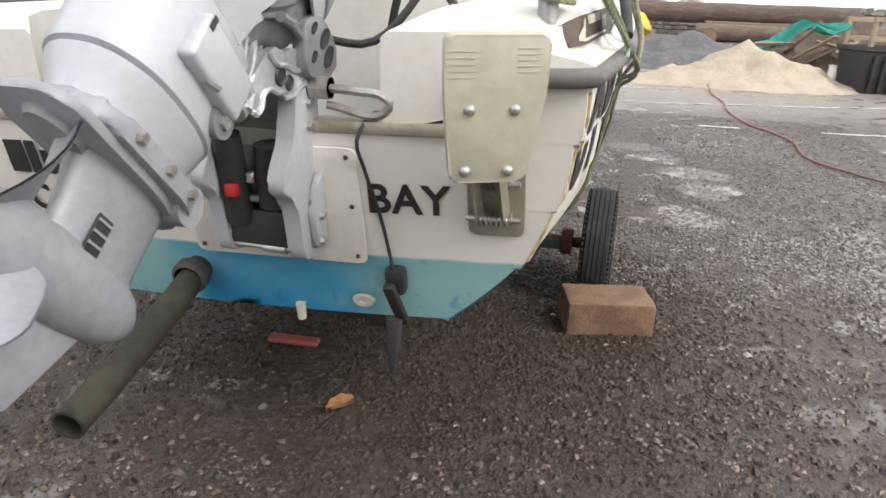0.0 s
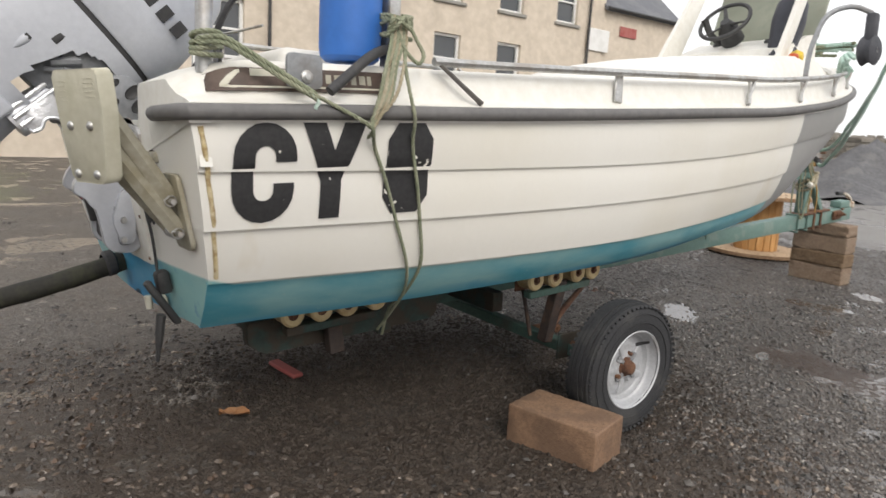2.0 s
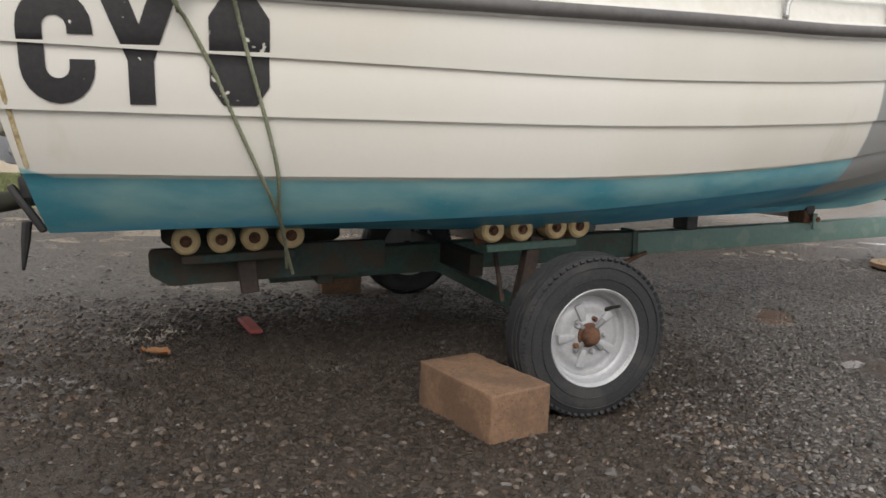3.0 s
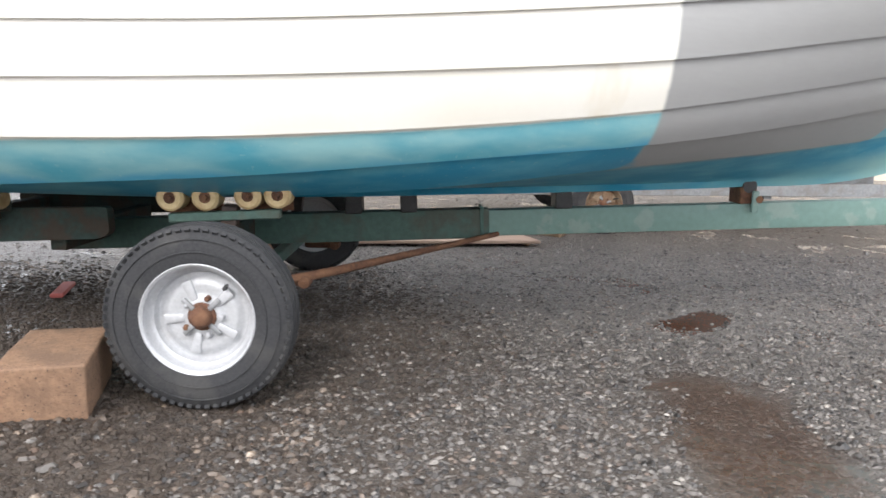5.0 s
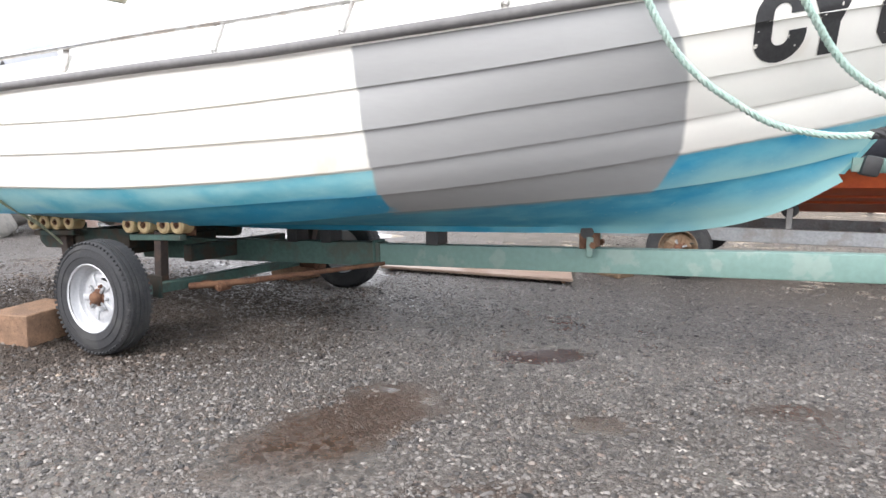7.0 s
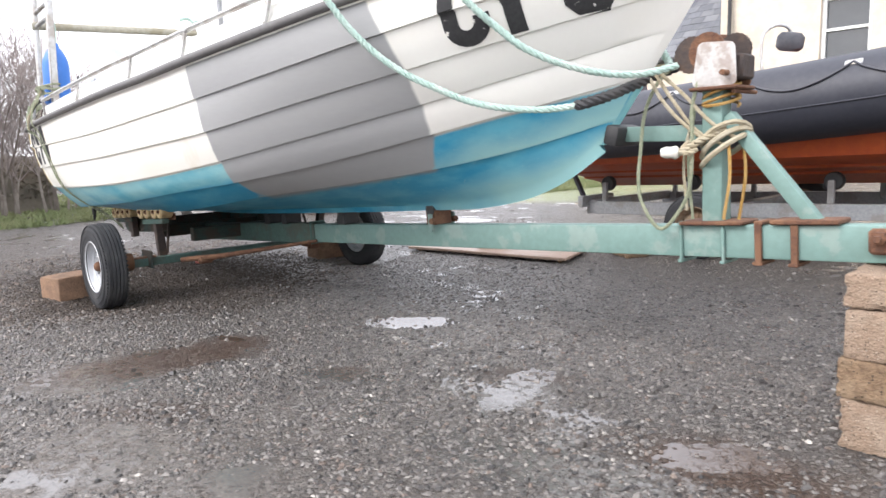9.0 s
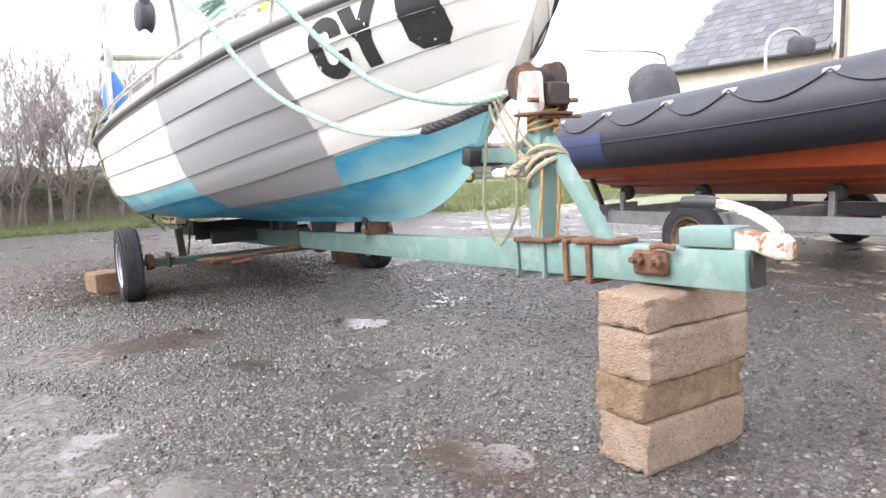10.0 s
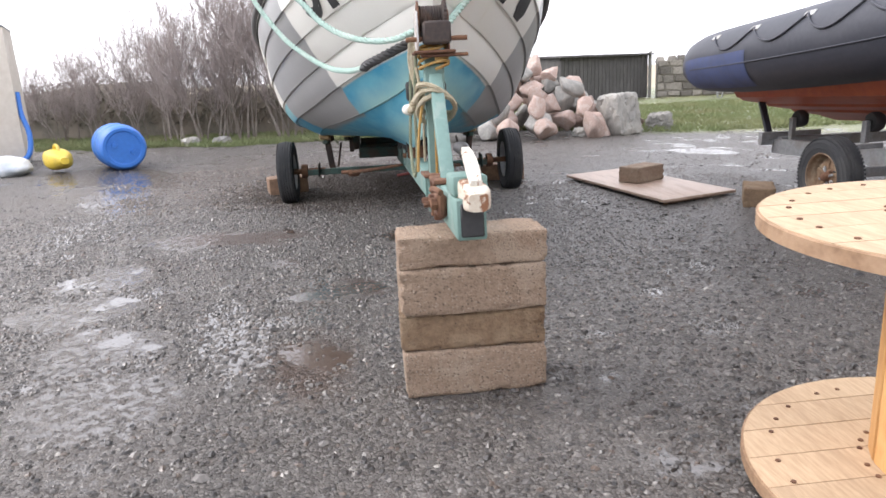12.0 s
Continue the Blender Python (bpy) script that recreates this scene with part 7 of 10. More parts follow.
# ---- outboard engine, tilted up ----
def outboard():
    eng = thing("outboard_engine", "silver outboard engine tilted up on the boat's transom", "outboard engine", pose(-1.70, 0.75, 0.70))
    M = Matrix.Translation((-2.28, 0.735, 0.831)) @ pose(0, 0, 0, 0, 47, 0)
    LOW = Matrix.Translation((-0.012, 0, 0.16)) @ Matrix.Diagonal((0.68, 0.84, 1.08, 1)) @ Matrix.Translation((0, 0, -0.16))
    PLATE = Matrix.Diagonal((0.78, 0.64, 1, 1))
    LOWER = ("gearcase", "skeg", "strut", "intake_slot", "intake_grille", "anti_ventilation_plate", "trim_anode", "plate_hole", "propeller_hub", "blade")

    def e(name, bm, material, label="", angle=38, parent=None):
        bmesh.ops.transform(bm, matrix=M @ (PLATE if name in ("anti_ventilation_plate", "trim_anode", "plate_hole") else LOW) if name in LOWER else M, verts=bm.verts[:])
        return wpart(name, bm, SILVER_SHADE if name in LOWER and material is SILVER else material, parent or eng, label, angle)

    def ring(z, cx, a, b, n=28, square=2.6, y=0.0):
        out = []
        for k in range(n):
            t = 2 * math.pi * k / n
            c, s = math.cos(t), math.sin(t)
            out.append(Vector((cx + a * math.copysign(abs(c) ** (2 / square), c), y + b * math.copysign(abs(s) ** (2 / square), s), z)))
        return out

    # gearcase with skeg
    bm = bmesh.new()
    rows = [[Vector((x, r * math.cos(t), r * math.sin(t))) for t in np.linspace(0, 2 * math.pi, 21)[:-1]] for x, r in ((0.235, 0.006), (0.22, 0.024), (0.18, 0.042), (0.12, 0.054), (0.0, 0.060), (-0.10, 0.060), (-0.17, 0.055))]
    loft(bm, rows, closed=True, ends=True)
    e("gearcase", bm, SILVER, "silver gearcase")
    bm = bmesh.new()
    plate(bm, [(-0.13, -0.05), (0.10, -0.05), (0.0, -0.17), (-0.10, -0.215), (-0.135, -0.20)], 0.016, pose(0, 0.008, 0, 90, 0, 0), 0.004)
    e("skeg", bm, SILVER)
    bm = bmesh.new()
    loft(bm, [ring(z, cx, a, b, 24, 2.0) for z, cx, a, b in ((0.0, 0.02, 0.155, 0.040), (0.06, 0.02, 0.15, 0.036), (0.12, 0.01, 0.16, 0.044), (0.16, 0.0, 0.17, 0.055))], closed=True, ends=True)
    e("strut", bm, SILVER, "silver lower leg")
    for s in (-1, 1):
        bm = bmesh.new()
        box(bm, (-0.035, s * 0.039, 0.045), (0.050, 0.006, 0.105), None, 0.002)
        slot = e("intake_slot", bm, BLACK, "black water intake slot")
        for k in range(6):
            bm = bmesh.new()
            box(bm, (-0.035, s * 0.0425, 0.004 + k * 0.017), (0.046, 0.003, 0.004))
            e("intake_grille", bm, SILVER)
    # plates across the leg
    bm = bmesh.new()
    out = rounded([(0.16, -0.05), (0.16, 0.05), (0.02, 0.105), (-0.26, 0.105), (-0.31, 0.06), (-0.31, -0.06), (-0.26, -0.105), (0.02, -0.105)], 0.05)
    plate(bm, out, 0.016, pose(0, 0, 0.160), 0.005)
    e("anti_ventilation_plate", bm, SILVER, "silver anti-ventilation plate")
    bm = bmesh.new()
    lathe(bm, [(0.0, -0.012), (0.055, -0.012), (0.062, 0.0), (0.0, 0.0)], 20, pose(-0.20, 0, 0.160) @ Matrix.Diagonal((1.2, 0.8, 1, 1)))
    e("trim_anode", bm, ANODE, "dull grey anode")
    # black disc for the shade in the plate's hole; nothing is cut
    bm = bmesh.new()
    lathe(bm, [(0.0, -0.003), (0.018, -0.003), (0.018, 0.002)], 14, pose(-0.10, 0.03, 0.160))
    e("plate_hole", bm, BLACK)
    # flange above the plate, swelling into a rounded heel in front
    bm = bmesh.new()
    plate(bm, rounded([(0.125, -0.045), (0.125, 0.045), (0.06, 0.085), (-0.15, 0.080), (-0.19, 0.045), (-0.19, -0.045), (-0.15, -0.080), (0.06, -0.085)], 0.04), 0.034, pose(0, 0, 0.176), 0.012)
    e("splash_plate", bm, SILVER_SHADE, "grey flange of the lower housing")
    bm = bmesh.new()
    tube(bm, [(0.085, -0.066, 0.192), (0.085, 0.066, 0.192)], 0.036, 18)
    e("heel", bm, SILVER_SHADE)
    for x in (-0.10, -0.02, 0.05):
        bm = bmesh.new()
        lathe(bm, [(0.0, 0.010), (0.009, 0.010), (0.011, 0.0)], 6, pose(x, -0.082, 0.196, 90, 0, 0))
        e("flange_bolt", bm, STEEL)
    # leg in two castings with a seam between
    bm = bmesh.new()
    loft(bm, [ring(z, cx, a, b, 36, 2.3) for z, cx, a, b in ((0.165, -0.05, 0.118, 0.060), (0.20, -0.053, 0.126, 0.074), (0.24, -0.057, 0.138, 0.088), (0.262, -0.060, 0.148, 0.097), (0.272, -0.061, 0.151, 0.100), (0.276, -0.061, 0.146, 0.095))], closed=True, ends=True)
    e("lower_leg", bm, SILVER, "silver lower leg casting")
    bm = bmesh.new()
    loft(bm, [ring(z, cx, a, b, 36, 2.4) for z, cx, a, b in ((0.2765, -0.062, 0.146, 0.096), (0.280, -0.062, 0.154, 0.103), (0.29, -0.064, 0.155, 0.104), (0.34, -0.070, 0.150, 0.103), (0.40, -0.075, 0.152, 0.105), (0.46, -0.078, 0.165, 0.110))], closed=True, ends=True)
    e("leg", bm, SILVER, "silver exhaust leg")
    for s_ in (-1, 1):
        bm = bmesh.new()
        box(bm, (-0.052, s_ * 0.108, 0.374), (0.165, 0.036, 0.088), pose(0, 0, 0), 0.010, 3)
        e("mount_cover", bm, SILVER, "silver rubber-mount cover" if s_ < 0 else "")
        # slot drawn as a black patch, its shade without a recess
        bm = bmesh.new()
        box(bm, (-0.122, s_ * 0.127, 0.404), (0.012, 0.002, 0.024), None, 0.0005)
        e("mount_slot", bm, BLACK)
        bm = bmesh.new()
        tube(bm, [(0.018, s_ * 0.055, 0.322), (0.018, s_ * 0.108, 0.322)], 0.030, 16)
        e("rubber_mount", bm, DARKCAST, "dark rubber leg mount")
        bm = bmesh.new()
        tube(bm, [(0.018, s_ * 0.106, 0.322), (0.018, s_ * 0.116, 0.322)], 0.013, 8)
        e("mount_bolt", bm, STEEL)
        bm = bmesh.new()
        tube(bm, [(-0.075, s_ * 0.112, 0.336), (-0.045, s_ * 0.120, 0.342)], 0.010, 8)
        e("mount_bolt", bm, STEEL)
    # propeller
    bm = bmesh.new()
    lathe(bm, [(0.0, 0.15), (0.020, 0.15), (0.022, 0.14), (0.046, 0.135), (0.058, 0.06), (0.062, 0.0), (0.058, -0.005), (0.0, -0.005)], 24, pose(-0.17, 0, 0, 0, -90, 0))
    e("propeller_hub", bm, SILVER, "silver propeller hub")
    for k in range(3):
        bm = bmesh.new()
        rows = []
        for i in range(9):
            r = 0.05 + 0.125 * i / 8
            chord = 0.075 * math.sin(math.pi * min(0.97, 0.30 + 0.62 * i / 8)) + 0.020
            pitch = math.radians(62 - 34 * i / 8)
            row = []
            for j in range(9):
                c = (j / 8 - 0.5) * 2 * chord
                camber = 0.012 * (1 - (j / 4 - 1) ** 2)
                a = c * math.cos(pitch) / max(r, 0.05) + 0.25 * (i / 8) ** 2
                row.append(Vector((-0.235 + c * math.sin(pitch) + camber, r * math.sin(a), r * math.cos(a))))
            rows.append(row)
        loft(bm, rows)
        loft(bm, [[v + Vector((-0.006, 0, 0)) for v in row] for row in rows])
        bmesh.ops.transform(bm, matrix=Matrix.Rotation(2 * math.pi * k / 3 + 0.5, 4, "X"), verts=bm.verts[:])
        e("blade", bm, SILVER, "broad silver propeller blade")
    # lower cowling, open in front round an arch
    prof_ = [(0.45, -0.078, 0.163, 0.109), (0.50, -0.080, 0.182, 0.117), (0.56, -0.066, 0.212, 0.126), (0.62, -0.054, 0.236, 0.133), (0.68, -0.045, 0.253, 0.138), (0.728, -0.040, 0.262, 0.141)]
    zs_ = np.linspace(0.45, 0.728, 34)
    cols = [np.interp(zs_, [q[0] for q in prof_], [q[k] for q in prof_]) for k in (1, 2, 3)]
    bm = bmesh.new()
    loft(bm, [ring(z, cx, a, b, 96, 2.8) for z, cx, a, b in zip(zs_, *cols)], closed=True)
    hole = [f for f in bm.faces if abs((f.calc_center_median().x - 0.14) / 0.165) ** 3 + abs((f.calc_center_median().z - 0.43) / 0.25) ** 3 < 1]
    bmesh.ops.delete(bm, geom=hole, context="FACES")
    skin = bm.faces[:]
    bmesh.ops.recalc_face_normals(bm, faces=skin)
    bmesh.ops.solidify(bm, geom=skin, thickness=0.007)
    e("lower_cowl", bm, SILVER, "silver lower cowling")
    bm = bmesh.new()
    loft(bm, [ring(z, cx, a, b, 30, 2.6) for z, cx, a, b in ((0.50, 0.0, 0.06, 0.06), (0.56, 0.01, 0.10, 0.085), (0.62, 0.03, 0.14, 0.105), (0.70, 0.03, 0.16, 0.115))], closed=True, ends=True)
    box(bm, (0.03, 0.0, 0.60), (0.09, 0.19, 0.05), pose(0, 0, 0, 0, 20, 0), 0.012, 2)
    tube(bm, [(-0.005, -0.10, 0.575), (0.04, -0.112, 0.635)], 0.014, 8)
    tube(bm, [(0.03, -0.115, 0.58), (0.10, -0.10, 0.63)], 0.011, 8)
    tube(bm, spline([(0.0, -0.09, 0.55), (0.05, -0.105, 0.60), (0.12, -0.11, 0.62)], 10), 0.008, 8)
    e("mid_housing", bm, DARKCAST, "dark grey engine mount")
    bm = bmesh.new()
    plate(bm, rounded([(0.10, 0.640), (0.165, 0.575), (0.215, 0.590), (0.275, 0.665), (0.265, 0.705), (0.20, 0.715), (0.13, 0.700)], 0.020, 3), 0.030, Matrix.Translation((0, -0.090, 0)) @ pose(0, 0, 0, 90, 0, 0), 0.006)
    e("mount_housing", bm, DARKCAST, "grey cast engine mount with holes")
    # holes are black discs on the face, shade only
    for x, z, r_ in ((0.185, 0.680, 0.016), (0.225, 0.668, 0.017), (0.135, 0.660, 0.009), (0.175, 0.620, 0.009)):
        bm = bmesh.new()
        lathe(bm, [(0.0, 0.001), (r_, 0.001), (r_ * 1.25, 0.003), (r_ * 1.3, 0.0)], 14, pose(x, -0.120, z, 90, 0, 0) @ Matrix.Diagonal((0.8, 1.3, 1, 1)))
        e("housing_hole", bm, BLACK)
    bm = bmesh.new()
    loft(bm, [ring(z, -0.040, a, b, 40, 2.8) for z, a, b in ((0.728, 0.257, 0.137), (0.744, 0.257, 0.137))], closed=True, ends=True)
    e("cowl_seal", bm, BLACK, "black cowling seal")
    bm = bmesh.new()
    loft(bm, [ring(z, cx, a, b, 44, 2.9) for z, cx, a, b in ((0.744, -0.040, 0.262, 0.142), (0.75, -0.040, 0.268, 0.146), (0.85, -0.043, 0.272, 0.151), (0.98, -0.052, 0.266, 0.149), (1.07, -0.066, 0.248, 0.137), (1.13, -0.082, 0.215, 0.115), (1.17, -0.098, 0.155, 0.080), (1.185, -0.105, 0.07, 0.035))], closed=True, ends=True)
    e("cowl", bm, SILVER, "silver upper cowling")
    for k in range(5):
        bm = bmesh.new()
        box(bm, (0.13 - 0.055 * k, -0.1495, 0.90), (0.034, 0.003, 0.045), None, 0.001)
        e("cowl_marking", bm, LETTER, "dark marking bar")
    for x, z, l_ in ((-0.085, 0.553, 0.052), (-0.13, 0.49, 0.052)):
        bm = bmesh.new()
        loft(bm, [ring(zz, x, a, 0.006, 14, 2.0, y=-0.122 - 0.10 * (zz - 0.553) + dy) for zz, a, dy in ((z - l_ / 2, 0.002, 0.004), (z - l_ / 4, 0.009, 0.0), (z + l_ / 4, 0.012, -0.003), (z + l_ / 2, 0.012, 0.0))], closed=True, ends=True)
        e("cowl_scoop", bm, SILVER)
        # black patch gives the scoop's mouth its shade
        bm = bmesh.new()
        box(bm, (x, -0.128 - 0.10 * (z - 0.553), z + l_ * 0.42), (0.018, 0.006, 0.012), None, 0.002)
        e("scoop_opening", bm, BLACK, "black patch for the shade in a cowling scoop")
    bm = bmesh.new()
    box(bm, (-0.039, -0.132, 0.632), (0.020, 0.006, 0.036), pose(0, 0, 0), 0.003, 2)
    e("cowl_latch", bm, BLACK, "black cowling latch")
    # bright swivel casting in front of the leg
    bm = bmesh.new()
    rows_ = []
    for z, x0, x1, y_ in ((0.386, 0.010, 0.108, 0.098), (0.400, 0.008, 0.110, 0.100), (0.43, 0.010, 0.104, 0.088), (0.49, 0.018, 0.096, 0.070), (0.55, 0.028, 0.088, 0.056), (0.575, 0.034, 0.082, 0.046)):
        rows_.append([Vector(((x0 + x1) / 2 + (x1 - x0) / 2 * math.copysign(abs(math.cos(t)) ** 0.6, math.cos(t)), y_ * math.copysign(abs(math.sin(t)) ** 0.6, math.sin(t)), z)) for t in np.linspace(0, 2 * math.pi, 33)[:-1]])
    loft(bm, rows_, closed=True, ends=True)
    for x, y0, y1 in ((0.025, -0.094, -0.050), (0.050, -0.099, -0.056), (0.075, -0.099, -0.054)):
        tube(bm, [(x, y0, 0.395), (x + 0.004, (y0 + y1) / 2 - 0.004, 0.48), (x + 0.008, y1, 0.565)], 0.008, 8)
    e("swivel_tube", bm, CASTING, "bright cast swivel tube")
    wave = [(0.104, 0.402), (0.112, 0.430), (0.096, 0.452), (0.110, 0.476), (0.136, 0.486), (0.152, 0.505), (0.166, 0.500), (0.190, 0.525), (0.200, 0.560), (0.222, 0.590), (0.215, 0.622), (0.185, 0.632), (0.160, 0.610), (0.140, 0.606), (0.122, 0.590), (0.105, 0.560), (0.080, 0.555), (0.060, 0.520), (0.050, 0.450), (0.070, 0.405)]
    for y_ in (-0.082, 0.100):
        bm = bmesh.new()
        plate(bm, rounded(wave, 0.012, 3), 0.016, Matrix.Translation((0, y_, 0)) @ pose(0, 0, 0, 90, 0, 0), 0.003)
        e("web_casting", bm, CASTING, "bright wavy cast web")
    bm = bmesh.new()
    tube(bm, [(x, -0.099, z) for x, z in rounded(wave, 0.012, 3)[:44]], 0.0055, 6)
    e("rib", bm, CASTING)
    bm = bmesh.new()
    tube(bm, spline([(0.060, -0.099, 0.52), (0.100, -0.101, 0.525), (0.124, -0.101, 0.548), (0.150, -0.101, 0.56), (0.19, -0.101, 0.60)], 16), 0.0055, 6)
    e("rib", bm, CASTING)
    # black discs paint the shade of holes through the web
    for x, z, r_ in ((0.124, 0.520, 0.014), (0.160, 0.535, 0.011)):
        bm = bmesh.new()
        lathe(bm, [(0.0, 0.001), (r_, 0.001), (r_ * 1.25, 0.004), (r_ * 1.5, 0.0)], 16, pose(x, -0.0985, z, 90, 0, 0))
        e("web_hole", bm, BLACK)
    bm = bmesh.new()
    box(bm, (0.115, 0.0, 0.50), (0.06, 0.17, 0.05), pose(0, 0, 0, 0, 0, 0), 0.012, 2)
    e("web_bridge", bm, DARKCAST)

    # clamp bracket bolted to the transom
    def w(name, bm, material, label=""):
        return wpart(name, bm, material, eng, label)

    prof = [(-1.640, 0.68), (-1.70, 0.672), (-1.735, 0.69), (-1.748, 0.76), (-1.765, 0.828), (-1.822, 0.858), (-1.812, 0.90), (-1.775, 0.95), (-1.762, 1.00), (-1.755, 1.05), (-1.735, 1.085), (-1.69, 1.100), (-1.655, 1.075), (-1.648, 0.98), (-1.655, 0.88), (-1.632, 0.80), (-1.628, 0.72)]
    for y, deep in ((0.636, 0.040), (0.822, 0.036)):
        bm = bmesh.new()
        plate(bm, rounded(prof, 0.02, 3), deep, Matrix.Translation((0, y + deep, 0)) @ pose(0, 0, 0, 90, 0, 0), 0.006)
        w("clamp_bracket", bm, SILVER, "silver clamp bracket")
        bm = bmesh.new()
        plate(bm, rounded([(-1.672, 0.70), (-1.70, 0.70), (-1.715, 0.82), (-1.672, 0.84)], 0.01, 3), 0.05, Matrix.Translation((0, y + 0.040, 0)) @ pose(0, 0, 0, 90, 0, 0), 0.006)
        w("bracket_foot", bm, DARKCAST)
        bm = bmesh.new()
        plate(bm, rounded([(-1.655, 0.71), (-1.695, 0.70), (-1.72, 0.78), (-1.70, 0.86), (-1.655, 0.89)], 0.014, 3), 0.018, Matrix.Translation((0, y - 0.002, 0)) @ pose(0, 0, 0, 90, 0, 0), 0.004)
        w("bracket_flange", bm, SILVER)
        for x, z in ((-1.69, 0.72), (-1.69, 0.78), (-1.70, 0.98), (-1.70, 1.03)):
            bm = bmesh.new()
            lathe(bm, [(0.0, 0.010), (0.009, 0.010), (0.011, 0.0)], 6, pose(x, y - (0.020 if z < 0.9 else 0.0), z, 90, 0, 0))
            w("bracket_bolt", bm, STEEL)
    bm = bmesh.new()
    tube(bm, [(-1.685, 0.59, 1.062), (-1.685, 0.91, 1.062)], 0.022, 14)
    w("tilt_tube", bm, DARKCAST, "dark tilt tube")
    bm = bmesh.new()
    tube(bm, [(-1.685, 0.632, 1.062), (-1.685, 0.590, 1.062)], 0.026, 6)
    w("tilt_nut", bm, STEEL)
    bm = bmesh.new()
    tube(bm, spline([(-1.685, 0.60, 1.062), (-1.68, 0.53, 1.058), (-1.675, 0.475, 1.050), (-1.672, 0.460, 1.034), (-1.672, 0.470, 1.020), (-1.68, 0.60, 1.026)], 22), 0.0095, 8)
    w("steering_link", bm, STEEL, "bent steel steering link")
    # trim cylinders and motor
    bm = bmesh.new()
    tube(bm, [(-1.72, 0.80, 0.76), (-1.765, 0.80, 0.96)], 0.032, 16)
    w("trim_cylinder", bm, BLACK, "black trim cylinder")
    bm = bmesh.new()
    tube(bm, [(-1.765, 0.80, 0.96), (-1.81, 0.785, 1.07)], 0.012, 10)
    w("trim_ram", bm, STEEL)
    bm = bmesh.new()
    tube(bm, [(-1.71, 0.715, 0.80), (-1.725, 0.715, 0.94)], 0.038, 16)
    w("trim_motor", bm, BLACK, "black trim motor")
    bm = bmesh.new()
    box(bm, (-1.765, 0.790, 0.840), (0.03, 0.028, 0.030), None, 0.006, 2)
    w("valve_cap", bm, REDCAP, "small red cap")
    bm = bmesh.new()
    box(bm, (-1.735, 0.758, 0.865), (0.03, 0.02, 0.026), None, 0.004)
    w("valve_block", bm, STEEL)
    bm = bmesh.new()
    box(bm, (-1.70, 0.75, 0.745), (0.06, 0.18, 0.09), None, 0.015, 2)
    w("pump_housing", bm, BLACK)
    bm = bmesh.new()
    box(bm, (-1.715, 0.74, 0.815), (0.035, 0.10, 0.020), None, 0.005)
    w("bracket_strap", bm, STEEL)
    bm = bmesh.new()
    tube(bm, [(-1.715, 0.66, 0.697), (-1.715, 0.845, 0.697)], 0.007, 8)
    w("thrust_rod", bm, STEEL, "bright thrust rod")
    bm = bmesh.new()
    tube(bm, [(-1.718, 0.69, 0.697), (-1.718, 0.745, 0.697)], 0.011, 10)
    w("rod_sleeve", bm, STEEL)
    # control cables
    bm = bmesh.new()
    tube(bm, spline([(-1.60, 0.66, 1.16), (-1.58, 0.55, 1.15), (-1.50, 0.44, 1.28), (-1.42, 0.38, 1.45), (-1.30, 0.36, 1.5)], 20), 0.009, 8)
    w("control_cable", bm, BLACK, "black control cable")


ANODE = mat("dull_zinc", (0.33, 0.33, 0.34), (0.28, 0.28, 0.29), (0.40, 0.40, 0.40), 0.7, metal=0.3, grain=50, patch=9, bump=0.2)
DARKCAST = mat("dark_grey_casting", (0.25, 0.26, 0.275), (0.20, 0.21, 0.225), (0.32, 0.33, 0.34), 0.45, metal=0.3, grain=60, patch=8, bump=0.1)
REDCAP = mat("red_cap", (0.55, 0.03, 0.03), (0.5, 0.025, 0.025), (0.4, 0.03, 0.03), 0.4, bump=0.0)
outboard()


# ---- boat ropes ----
def on_hull(x, z, side=-1, gap=0.012):
    y = side_y(HULL_TREE, x, z, side)
    return Vector((x, (y if y is not None else side * 0.6) + side * gap, z))


